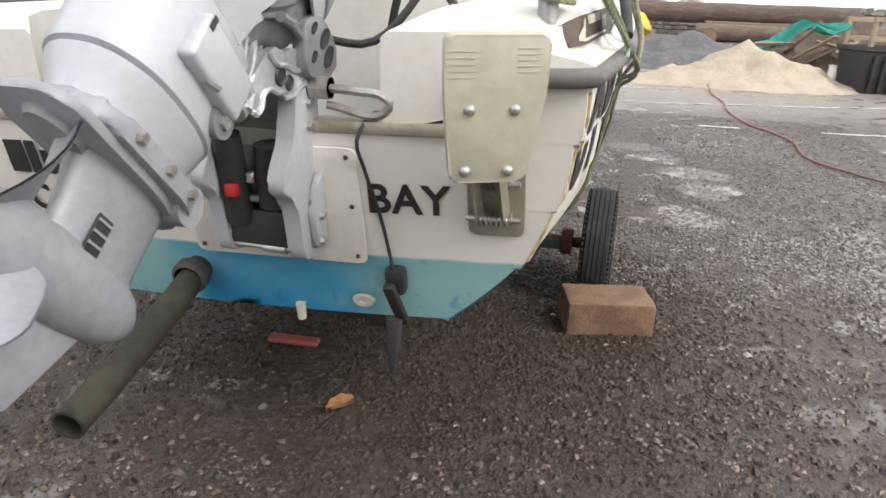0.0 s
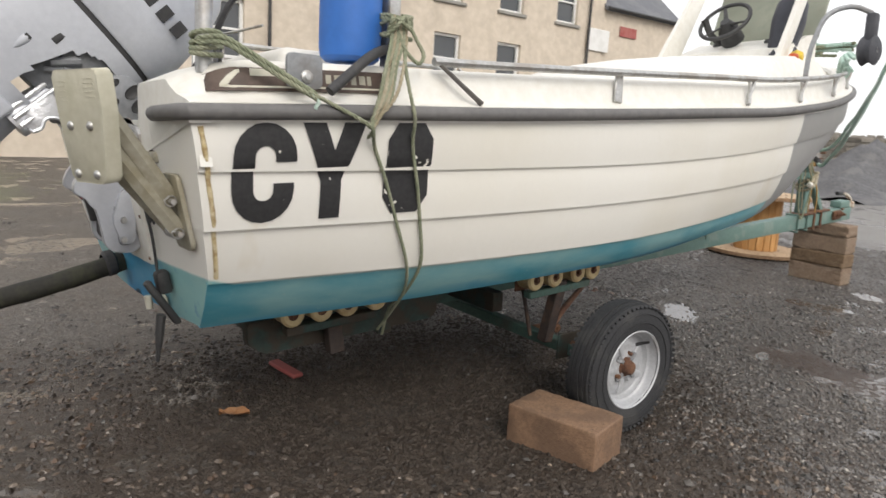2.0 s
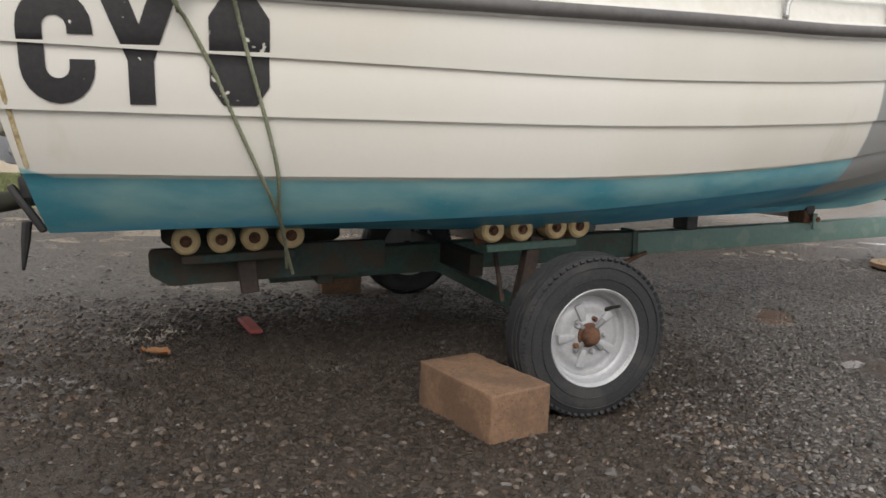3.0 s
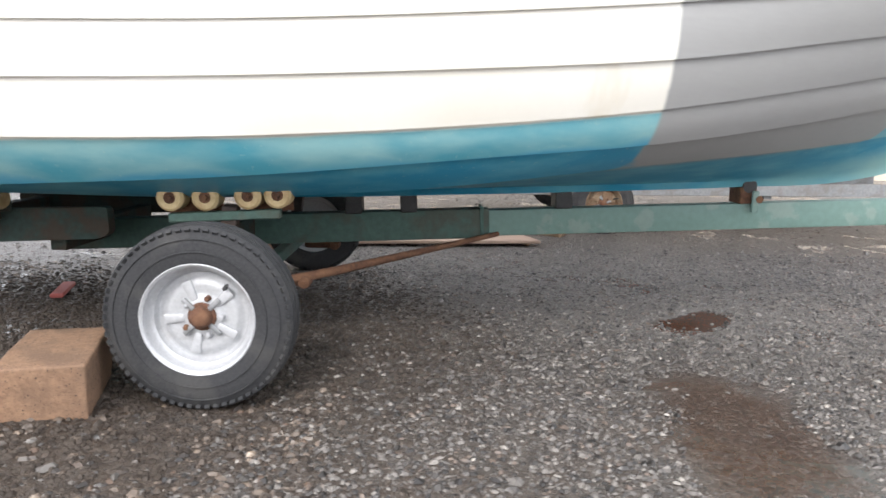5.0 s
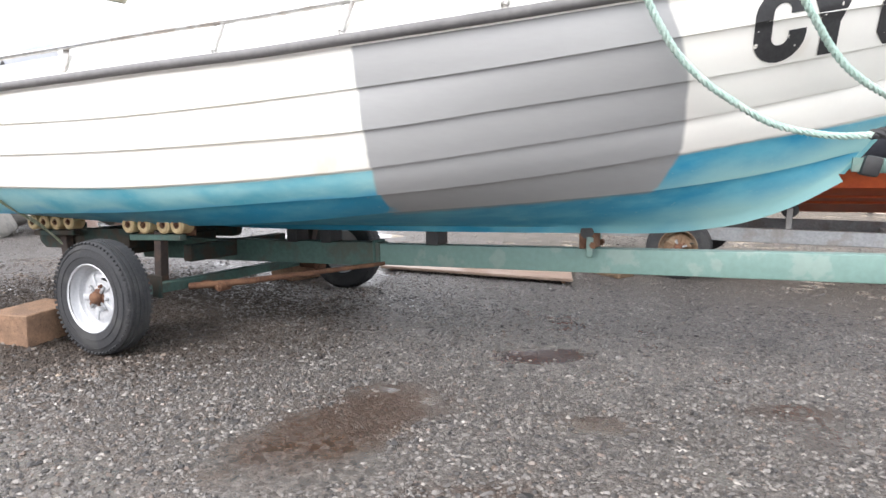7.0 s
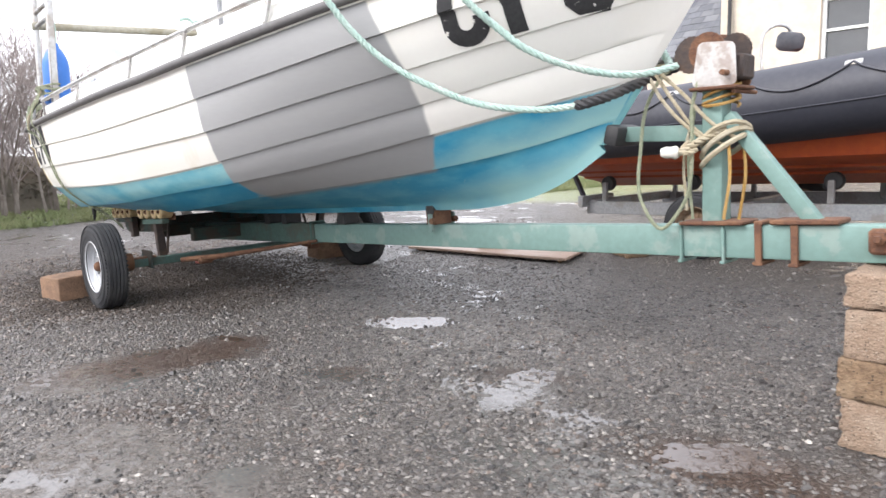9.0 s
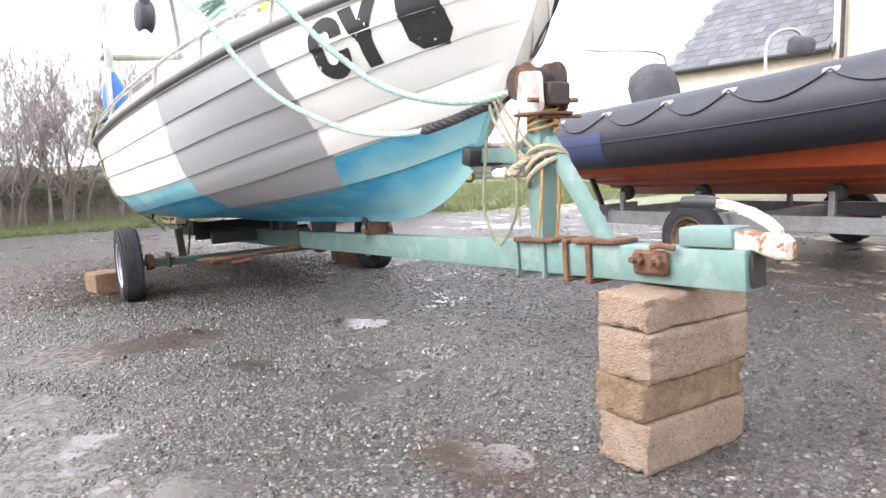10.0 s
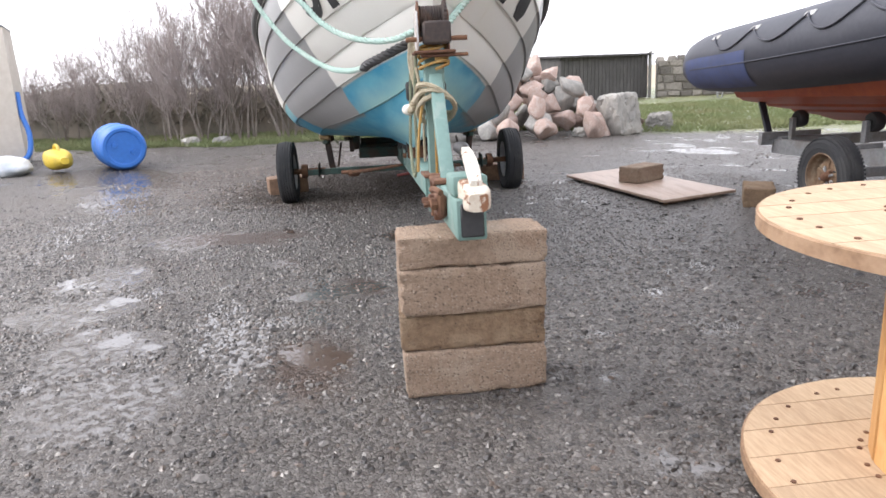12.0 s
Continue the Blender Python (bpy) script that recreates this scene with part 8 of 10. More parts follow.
def ropes():
    lash = thing("lashing_rope", "weathered green rope lashed over the boat's side and under the hull", "rope", BOAT)

    def run(name, pts, r, material, label="", lay=0.05):
        bm = bmesh.new()
        rope_twist(bm, pts, r, lay)
        part(name, bm, material, lash, label)

    rng = random.Random(31)
    knot = Vector((-1.135, -0.885, 1.335))
    join = Vector((-1.246, -0.950, 1.062))
    run("long_line", [join + Vector((0.0, 0.004, 0.02)), join, on_hull(-1.215, 1.02), on_hull(-1.165, 0.935), on_hull(-1.10, 0.80), on_hull(-1.03, 0.66), on_hull(-0.97, 0.555), Vector((-0.93, -0.60, 0.47)), Vector((-0.90, -0.46, 0.36))], 0.0056, ROPE, "green rope hanging down the hull")
    run("long_line", [knot + Vector((0.03, 0, -0.02)), Vector((-1.138, -0.935, 1.23)), Vector((-1.13, -0.953, 1.15)), Vector((-1.118, -0.957, 1.10)), on_hull(-1.098, 1.04), on_hull(-1.055, 0.90), on_hull(-1.022, 0.80), on_hull(-0.985, 0.67), on_hull(-0.965, 0.56), Vector((-0.93, -0.58, 0.47)), Vector((-0.88, -0.46, 0.34))], 0.0056, ROPE)
    # bundle from the post knot down to the rubbing strake
    for k in range(6):
        s = 0.0068 * (k - 2.5)
        mid = Vector((-1.165 + s * 1.3 + rng.uniform(-0.008, 0.008), -0.925 + rng.uniform(-0.008, 0.008), 1.235))
        run("bundle_strand", [knot + Vector((s * 1.2 + 0.01, 0.01, 0.035)), knot + Vector((s * 1.4, -0.012, -0.03)), mid, Vector((-1.212 + s * 1.2, -0.953 - 0.004 * (k % 2), 1.135)), join + Vector((s * 0.5, 0.002, 0.012 * (k % 3)))], 0.0052 if k % 2 else 0.0058, ROPE_CREAM if k % 2 else ROPE)
    run("hanging_loop", [knot + Vector((0.02, -0.01, 0.03)), Vector((-1.088, -0.91, 1.31)), Vector((-1.068, -0.92, 1.265)), Vector((-1.085, -0.925, 1.245)), Vector((-1.12, -0.915, 1.27)), knot], 0.0058, ROPE, lay=0.04)
    for k in range(5):
        bm = bmesh.new()
        z0 = 1.325 + 0.013 * k
        pts = [Vector((-1.105 + 0.042 * math.cos(a), -0.825 + 0.060 * math.sin(a), z0 + 0.014 * math.sin(a + 1.7 * k))) for a in np.linspace(0, 2 * math.pi, 17)]
        rope_twist(bm, pts, 0.0062, 0.04)
        part("knot_turn", bm, ROPE, lash, "knotted rope on the gantry post")
    bm = bmesh.new()
    rope_twist(bm, spline([knot + Vector(p) for p in ((-0.03, 0, -0.02), (-0.01, -0.025, 0.01), (0.02, -0.01, 0.03), (0.02, 0.02, -0.01), (-0.02, 0.01, -0.02), (-0.02, -0.02, 0.02), (0.03, -0.02, 0.0))], 20), 0.0065, 0.04)
    part("knot_turn", bm, ROPE, lash)
    # doubled line from the stern post, seized at its tail, then a single part
    tail = Vector((-1.393, -0.918, 1.134))
    for k, (dz, dy) in enumerate(((0.006, 0.0), (-0.006, -0.004))):
        run("aft_line", [Vector((-1.640, -0.79, 1.252 + dz)), Vector((-1.600, -0.850, 1.252 + dz)), Vector((-1.55, -0.868, 1.226 + dz)), Vector((-1.47, -0.897, 1.178 + dz)), tail + Vector((0, dy, dz))], 0.0068, ROPE, "green rope from the stern post")
    run("aft_line", [tail + Vector((-0.02, 0.0, 0.010)), Vector((-1.34, -0.931, 1.112)), Vector((-1.29, -0.946, 1.087)), join, on_hull(-1.235, 1.04)], 0.0058, ROPE)
    run("rope_tail", [tail + Vector((-0.01, 0, 0.006)), tail + Vector((0.003, -0.004, -0.012)), tail + Vector((-0.004, -0.002, -0.030))], 0.0055, ROPE_TEAL, "frayed pale rope tail")
    for k in range(4):
        pts = [Vector((-1.613 + 0.034 * math.cos(a), -0.768 + 0.036 * math.sin(a), 1.226 + 0.0145 * k + 0.006 * math.sin(a + k))) for a in np.linspace(0, 2 * math.pi, 15)]
        run("coil_turn", pts, 0.0068, ROPE, lay=0.04)
    bm = bmesh.new()
    tube(bm, spline([Vector((-1.356, -0.918, 1.150)), Vector((-1.30, -0.913, 1.195)), Vector((-1.23, -0.898, 1.248)), Vector((-1.19, -0.878, 1.268)), Vector((-1.13, -0.835, 1.285))], 14), 0.0135, 10)
    part("rubber_sleeve", bm, RUBBER, lash, "black rubber hose sleeve")
    # bow line, two falls to the stem
    bow = thing("bow_rope", "pale teal rope from the bow rail to the trailer winch", "rope", BOAT)

    def fall(pts, r, m_, label="", name="fall"):
        bm = bmesh.new()
        rope_twist(bm, pts, r, 0.07)
        part(name, bm, m_, bow, label)

    inv = BOAT.inverted()

    def hang(*pts):
        return [inv @ Vector(p) for p in pts]

    fall(hang((2.66, 0.33, 1.55), (2.72, 0.40, 1.46), (2.76, 0.445, 1.398), (2.80, 0.49, 1.337), (2.84, 0.545, 1.281), (2.90, 0.60, 1.215), (2.96, 0.655, 1.172), (3.03, 0.72, 1.137), (3.10, 0.80, 1.113), (3.19, 0.90, 1.108), (3.27, 0.98, 1.13)), 0.013, ROPE_TEAL, "pale teal laid rope")
    fall(hang((2.16, 0.10, 1.62), (2.22, 0.145, 1.56), (2.265, 0.18, 1.50), (2.30, 0.217, 1.44), (2.35, 0.276, 1.335), (2.41, 0.345, 1.24), (2.49, 0.415, 1.16), (2.585, 0.495, 1.096), (2.68, 0.575, 1.043), (2.80, 0.65, 1.012), (2.91, 0.72, 1.003), (3.02, 0.785, 1.012)), 0.013, ROPE_TEAL)
    fall(hang((3.00, 0.775, 1.010), (3.06, 0.80, 1.025), (3.10, 0.84, 1.042), (3.145, 0.92, 1.076), (3.19, 1.0, 1.112), (3.27, 1.02, 1.14)), 0.020, RUBBER, "black tarred rope end", "whipped_end")
    fall([Vector((3.20, 0.03, 1.13)), Vector((3.02, 0.20, 1.30)), Vector((2.75, 0.52, 1.47)), Vector((2.62, 0.62, 1.58))], 0.015, ROPE_TEAL)
    for k in range(7):
        a = k * 0.9
        fall([Vector((1.98 + 0.05 * math.cos(a), -0.80 + 0.03 * math.sin(a), 1.53 + 0.012 * k)), Vector((2.06 + 0.04 * math.cos(a + 1), -0.74, 1.58 + 0.01 * k)), Vector((2.16, -0.70 + 0.03 * math.sin(a), 1.56 - 0.008 * k))], 0.011, ROPE_TEAL, name="coil_turn")
    for k in range(8):
        a = k * 0.8
        fall([Vector((2.62 + 0.10 * math.cos(a), -0.42 + 0.14 * math.sin(a), 1.72 + 0.010 * k)), Vector((2.70 + 0.10 * math.cos(a + 1.5), -0.40 + 0.14 * math.sin(a + 1.5), 1.735 + 0.010 * k)), Vector((2.66 + 0.12 * math.cos(a + 3), -0.42 + 0.12 * math.sin(a + 3), 1.72 + 0.010 * k))], 0.011, ROPE_TEAL if k % 3 else ROPE, name="coil_turn")


ropes()


# ---- surroundings: far ground and hills ----
def strip(name, rows, material, label, category):
    bm = bmesh.new()
    loft(bm, rows)
    ob = part(name, bm, material, angle=80)
    return tagged(ob, label, category, kind="structure")


FIELD = mat("dry_winter_field", (0.42, 0.36, 0.27), (0.36, 0.31, 0.22), (0.33, 0.31, 0.20), 0.95, grain=0.6, patch=0.06, bump=0.0, amount3=0.4, sharp=0.3)
# the hill's distance haze is put into this grey-blue colour
MOOR_HAZE = mat("hazed_moorland", (0.36, 0.37, 0.39), (0.32, 0.33, 0.36), (0.40, 0.40, 0.40), 1.0, grain=0.08, patch=0.01, bump=0.0, amount3=0.4, sharp=0.4)
rng = random.Random(7)


def hills():
    rows = []
    for d, h in ((0, -0.2), (10, 0.9), (30, 1.6), (70, 1.8), (75, -0.5)):
        rows.append([Vector((-26 - d + 0.12 * y * 0.4, y, h * (0.75 + 0.5 * noise.noise((y * 0.02, d * 0.03, 2.0))))) for y in range(-90, 120, 6)])
    strip("backdrop", rows, FIELD, "pale dry winter field rising behind the hedge", "field")
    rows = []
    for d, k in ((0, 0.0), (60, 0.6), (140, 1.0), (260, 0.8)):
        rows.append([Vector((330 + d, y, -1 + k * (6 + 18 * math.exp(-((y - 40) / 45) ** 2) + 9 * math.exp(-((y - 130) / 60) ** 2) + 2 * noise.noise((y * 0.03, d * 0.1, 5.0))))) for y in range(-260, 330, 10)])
    strip("backdrop", rows, MOOR_HAZE, "distant hill beyond the wall, haze painted into its grey", "hill")


hills()


# ---- bare shrubs and hedge ----
def branch_mesh(seed, height, spread, stems):
    """Two sets of tapered three-sided twigs: thick stems, fine twigs."""
    r_ = random.Random(seed)
    sets = ([], []), ([], [])

    def seg(a, b, ra, rb, s):
        vs, fs = s
        d = (b - a).normalized()
        u = d.cross(Vector((0.3, 0.9, 0.1))).normalized()
        v = d.cross(u)
        k = len(vs)
        for p, r in ((a, ra), (b, rb)):
            for t in range(3):
                q = 2.0944 * t
                vs.append(p + r * (math.cos(q) * u + math.sin(q) * v))
        for t in range(3):
            fs.append((k + t, k + (t + 1) % 3, k + 3 + (t + 1) % 3, k + 3 + t))

    def grow(p, d, length, r, level):
        n = (5, 3, 3, 1)[level]
        for i in range(n):
            d = (d + Vector((r_.gauss(0, 0.16), r_.gauss(0, 0.16), 0.10 + r_.gauss(0, 0.08)))).normalized()
            q = p + d * length / n
            rb = r * (0.80 if level == 0 else 0.72)
            seg(p, q, r, rb, sets[0] if level == 0 else sets[1])
            p, r = q, rb
            if level < 3:
                for _ in range((3, 2, 2)[level] if i or level else 0):
                    side = Vector((r_.gauss(0, 1), r_.gauss(0, 1), r_.gauss(0.5, 0.5))).normalized()
                    grow(p, (d * 0.9 + side * 0.75).normalized(), length * (0.50, 0.52, 0.55)[level] * r_.uniform(0.6, 1.1), max(0.0035, r * 0.5), level + 1)
    for k in range(stems):
        a = r_.uniform(0, 6.283)
        base = Vector((spread * 0.45 * math.cos(a) * r_.random(), spread * 0.45 * math.sin(a) * r_.random(), -0.05))
        lean = Vector((math.cos(a) * 0.45 * r_.random(), math.sin(a) * 0.45 * r_.random(), 1)).normalized()
        grow(base, lean, height * r_.uniform(0.6, 0.95), r_.uniform(0.018, 0.034), 0)
    out = []
    for name, (vs, fs) in zip(("stem_clump", "twig_mass"), sets):
        me = bpy.data.meshes.new(name)
        me.from_pydata(vs, [], fs)
        me.materials.append(BARK if name == "stem_clump" else TWIG)
        out.append(me)
    return out


TWIG = mat("fine_purple_brown_twigs", (0.34, 0.29, 0.275), (0.275, 0.235, 0.22), (0.39, 0.34, 0.32), 0.9, grain=40, patch=3, bump=0.0)
SHRUBS = [branch_mesh(11, 2.4, 0.9, 7), branch_mesh(12, 2.6, 0.7, 6), branch_mesh(13, 2.2, 1.2, 9)]


def shrub(x, y, s, kind, turn):
    t = thing("bare_shrub", "bare many-stemmed winter shrub with fine brown twigs", "shrub", pose(x, y, ground_height(x, y), 0, 0, turn) @ Matrix.Diagonal((s, s, s, 1)), "bare shrubs along the hedge")
    for name, me in zip(("stem_clump", "twig_mass"), SHRUBS[kind]):
        ob = new(name, me)
        ob["kind"] = "stuff"
        ob.parent = t


for k, (x, y, s) in enumerate(((-7.4, -3.0, 0.80), (-6.9, -1.5, 1.0), (-7.1, -0.7, 1.02), (-7.6, 0.1, 0.98), (-7.9, 0.9, 0.92), (-8.1, -2.2, 0.95), (-8.4, -4.0, 0.70), (-8.9, -4.9, 0.62), (-9.4, -5.8, 0.64), (-9.9, -6.9, 0.55), (-10.4, -8.0, 0.55),
                               (-8.4, 1.7, 0.95), (-8.7, 2.6, 0.85), (-8.6, -3.3, 0.78), (-10.9, -9.2, 0.5), (-7.2, -2.2, 0.9), (-9.2, 3.6, 0.7))):
    shrub(x, y, s, k % 3, k * 67)


def hedge():
    """A dense low hedge: dark leaf scraps and twigs over a core, ragged on top."""
    r_ = random.Random(5)
    path = [Vector(p) for p in ((-9.0, 1.8, 0), (-8.9, -1.2, 0), (-9.5, -3.6, 0), (-10.8, -6.8, 0), (-13.0, -11.5, 0), (-16, -18, 0))]
    line = spline(path, 60)
    bm = bmesh.new()
    rows = []
    for i, p in enumerate(line):
        h = 0.85 + 0.25 * noise.noise((i * 0.31, 0.5, 0.2)) + 0.3 * min(1, i / 30)
        rows.append([p + Vector((0.38, 0, -0.05)), p + Vector((0.36, 0, h * 0.6)), p + Vector((0.15, 0, h)), p + Vector((-0.2, 0, h)), p + Vector((-0.42, 0, h * 0.5)), p + Vector((-0.42, 0, -0.05))])
    loft(bm, rows)
    hd = thing("hedge", "dense dark winter hedge behind the grass verge", "hedge", kind="stuff")
    part("hedge_core", bm, HEDGE, hd, angle=80)
    vs, fs = [], []
    for _ in range(16000):
        i = r_.randrange(59)
        p = line[i].lerp(line[i + 1], r_.random())
        h = 0.85 + 0.25 * noise.noise((i * 0.31, 0.5, 0.2)) + 0.3 * min(1, i / 30)
        a = r_.uniform(-0.4, 3.5)
        q = p + Vector((0.44 * math.cos(a) * r_.uniform(0.8, 1.15), r_.uniform(-0.1, 0.1), max(0.02, h * (0.5 + 0.52 * math.sin(a)) * r_.uniform(0.75, 1.12))))
        u = Vector((r_.gauss(0, 1), r_.gauss(0, 1), r_.gauss(0, 1))).normalized()
        v = u.cross(Vector((r_.gauss(0, 1), r_.gauss(0, 1), r_.gauss(0, 1)))).normalized()
        s, w = r_.uniform(0.03, 0.08), r_.uniform(0.006, 0.03)
        k = len(vs)
        vs += [q - u * s, q + v * w, q + u * s, q - v * w]
        fs.append((k, k + 1, k + 2, k + 3))
    me = bpy.data.meshes.new("hedge_leaves")
    me.from_pydata(vs, [], fs)
    me.materials.append(HEDGE)
    ob = new("hedge_leaves", me)
    ob.parent = hd


HEDGE = mat("dark_hedge_foliage", (0.175, 0.155, 0.125), (0.125, 0.118, 0.090), (0.25, 0.21, 0.165), 0.9, grain=12, patch=1.2, bump=0.2, amount3=0.4)
hedge()


# ---- grass along the yard edge ----
def tufts(name, label, count, where, h0, h1, material, seed):
    r_ = random.Random(seed)
    vs, fs = [], []
    made = 0
    while made < count:
        x, y = where(r_)
        made += 1
        z = ground_height(x, y) - 0.01
        for _ in range(5):
            a, h, w = r_.uniform(0, 6.283), r_.uniform(h0, h1), r_.uniform(0.004, 0.009)
            b = Vector((x + r_.gauss(0, 0.03), y + r_.gauss(0, 0.03), z))
            s = Vector((math.cos(a), math.sin(a), 0)) * w
            l_ = Vector((r_.gauss(0, 0.4), r_.gauss(0, 0.4), 1)).normalized() * h
            k = len(vs)
            vs += [b - s, b + s, b + l_ * 0.6 + s * 0.6, b + l_ + Vector((l_.x, l_.y, -0.1 * h)) * 0.5]
            fs.append((k, k + 1, k + 2, k + 3))
    me = bpy.data.meshes.new(name)
    me.from_pydata(vs, [], fs)
    me.materials.append(material)
    tagged(new(name, me), label, "grass", kind="stuff")


GRASS = mat("short_wet_grass", (0.145, 0.185, 0.075), (0.18, 0.205, 0.09), (0.25, 0.225, 0.125), 0.7, grain=3, patch=0.7, bump=0.0, amount3=0.45, sharp=0.3)


def verge(r_):
    y = r_.uniform(-9, 13)
    edge = -5.9 - 0.28 * max(0, -y - 1.0) + 2.4 * min(1.0, max(0.0, (y - 3.2) / 2.6)) + 0.35 * noise.noise((y * 0.9, 3.0, 0.0))
    depth = 3.4 if y < 1 else 8.0
    return edge - depth * r_.random() ** 1.3, y


tufts("verge_grass", "short wet green grass along the edge of the yard", 16000, verge, 0.05, 0.13, GRASS, 21)


# ---- boulders ----
PINKROCK = mat("pink_granite_boulder", (0.40, 0.30, 0.26), (0.33, 0.24, 0.20), (0.46, 0.40, 0.36), 0.85, grain=16, patch=3, bump=0.5, amount3=0.35, vary=0.2)
GREYROCK = mat("grey_boulder", (0.30, 0.29, 0.27), (0.22, 0.215, 0.20), (0.40, 0.38, 0.34), 0.85, grain=14, patch=2.5, bump=0.5, amount3=0.35, vary=0.25)


def boulder_mesh(seed):
    bm = bmesh.new()
    bmesh.ops.create_icosphere(bm, subdivisions=3, radius=1.0)
    r_ = random.Random(seed)
    planes = [(Vector((r_.gauss(0, 1), r_.gauss(0, 1), r_.gauss(0, 1))).normalized(), r_.uniform(0.48, 0.74)) for _ in range(15)]
    for v in bm.verts:
        for n_, d in planes:
            k = v.co.dot(n_)
            if k > d:
                v.co -= n_ * (k - d) * 0.92
        v.co *= 1 + 0.06 * noise.noise(v.co * 2.3 + Vector((seed, 0, 0)))
    sharpen(bm, 13)
    me = bpy.data.meshes.new("boulder")
    bm.to_mesh(me)
    bm.free()
    return me


def boulders():
    r_ = random.Random(3)
    kinds = [boulder_mesh(k) for k in range(8)]
    for me, m_ in zip(kinds, (PINKROCK, GREYROCK, PINKROCK, GREYROCK, PINKROCK, GREYROCK, PINKROCK, PINKROCK)):
        me.materials.append(m_)
    c = Vector((-5.0, 3.35, 0))
    for ring, (n_, rad, z) in enumerate(((18, 1.30, 0.14), (12, 0.9, 0.22), (12, 0.95, 0.42), (9, 0.55, 0.50), (8, 0.60, 0.68), (5, 0.30, 0.80), (4, 0.28, 0.98))):
        for k in range(n_):
            a = 2 * math.pi * (k + r_.uniform(-0.2, 0.2)) / n_ + ring
            s = r_.uniform(0.17, 0.30) * (1.0 if ring < 2 else 0.92)
            q = rad * r_.uniform(0.85, 1.1)
            ob = new("boulder", kinds[r_.randrange(8)])
            ob.matrix_basis = pose(c.x + 0.9 * q * math.cos(a), c.y + 1.15 * q * math.sin(a), z * r_.uniform(0.9, 1.1), r_.uniform(0, 360), r_.uniform(0, 360), r_.uniform(0, 360)) @ Matrix.Diagonal((s * r_.uniform(0.9, 1.4), s, s * r_.uniform(0.7, 1.0), 1))
            tagged(ob, "angular pink and grey granite boulder in a heap", "boulder", "boulders in the heap")
    # squared grey slabs at the heap's end, and odd stones by the verge
    for x, y, s, turn in ((-4.25, 4.55, (0.62, 0.42, 0.62), 20), (-4.5, 5.3, (0.42, 0.34, 0.28), 55), (-4.1, 3.9, (0.24, 0.2, 0.16), 10), (-6.5, -1.9, (0.34, 0.22, 0.16), 75), (-6.7, -2.5, (0.40, 0.26, 0.16), 30)):
        bm = block_mesh(s, int(turn), 0.05, 0.03)
        for v in bm.verts:
            v.co.x *= 1 - 0.25 * v.co.z / s[2]
        tagged(part("boulder", bm, GREYROCK, m=pose(x, y, -0.03, 3, -4, turn), angle=30), "squared grey boulder lying at the edge of the grass", "boulder", "boulders in the heap")


boulders()


# ---- loose things by the verge ----
def barrel():
    b = thing("plastic_barrel", "blue plastic barrel lying on its side on wet gravel", "barrel", pose(-3.55, -2.62, 0.285, 90, 0, 0) @ pose(0, 0, 0, 0, -62, 0))
    bm = bmesh.new()
    lathe(bm, [(0.0, -0.43), (0.20, -0.43), (0.215, -0.445), (0.25, -0.445), (0.27, -0.42), (0.285, -0.36), (0.29, -0.20), (0.297, -0.19), (0.297, -0.15), (0.29, -0.14), (0.292, 0.14), (0.299, 0.15), (0.299, 0.19), (0.29, 0.20), (0.285, 0.36), (0.265, 0.42), (0.24, 0.45), (0.21, 0.45), (0.20, 0.435), (0.0, 0.435)], 40)
    part("barrel_body", bm, BLUE, b)
    for x, y in ((0.11, 0.04), (-0.10, -0.06)):
        bm = bmesh.new()
        lathe(bm, [(0.0, -0.455), (0.03, -0.455), (0.035, -0.43)], 14, pose(x, y, 0))
        part("bung", bm, BLUE, b)


barrel()


def sack(name, label, category, x, y, size, material, seed):
    r_ = random.Random(seed)
    bm = bmesh.new()
    bmesh.ops.create_icosphere(bm, subdivisions=4, radius=1.0)
    for v in bm.verts:
        k = 1 + 0.16 * noise.noise(v.co * 1.7 + Vector((seed, 0, 0))) + 0.07 * noise.noise(v.co * 5 + Vector((0, seed, 0)))
        v.co = Vector((v.co.x * size[0], v.co.y * size[1], max(v.co.z, -0.75) * size[2])) * k
    ob = part(name, bm, material, m=pose(x, y, size[2] * 0.72, 0, 0, seed * 31), angle=60)
    return tagged(ob, label, category)


SACKWHITE = mat("white_woven_sack", (0.62, 0.64, 0.66), (0.55, 0.57, 0.60), (0.42, 0.48, 0.55), 0.7, grain=30, patch=5, bump=0.3, amount3=0.3)
sack("white_sack", "slumped white plastic sack on the wet ground", "sack", -3.30, -3.95, (0.34, 0.26, 0.15), SACKWHITE, 2)
sack("white_sack", "slumped white plastic sack on the wet ground", "sack", -3.55, -4.45, (0.30, 0.24, 0.17), SACKWHITE, 5)


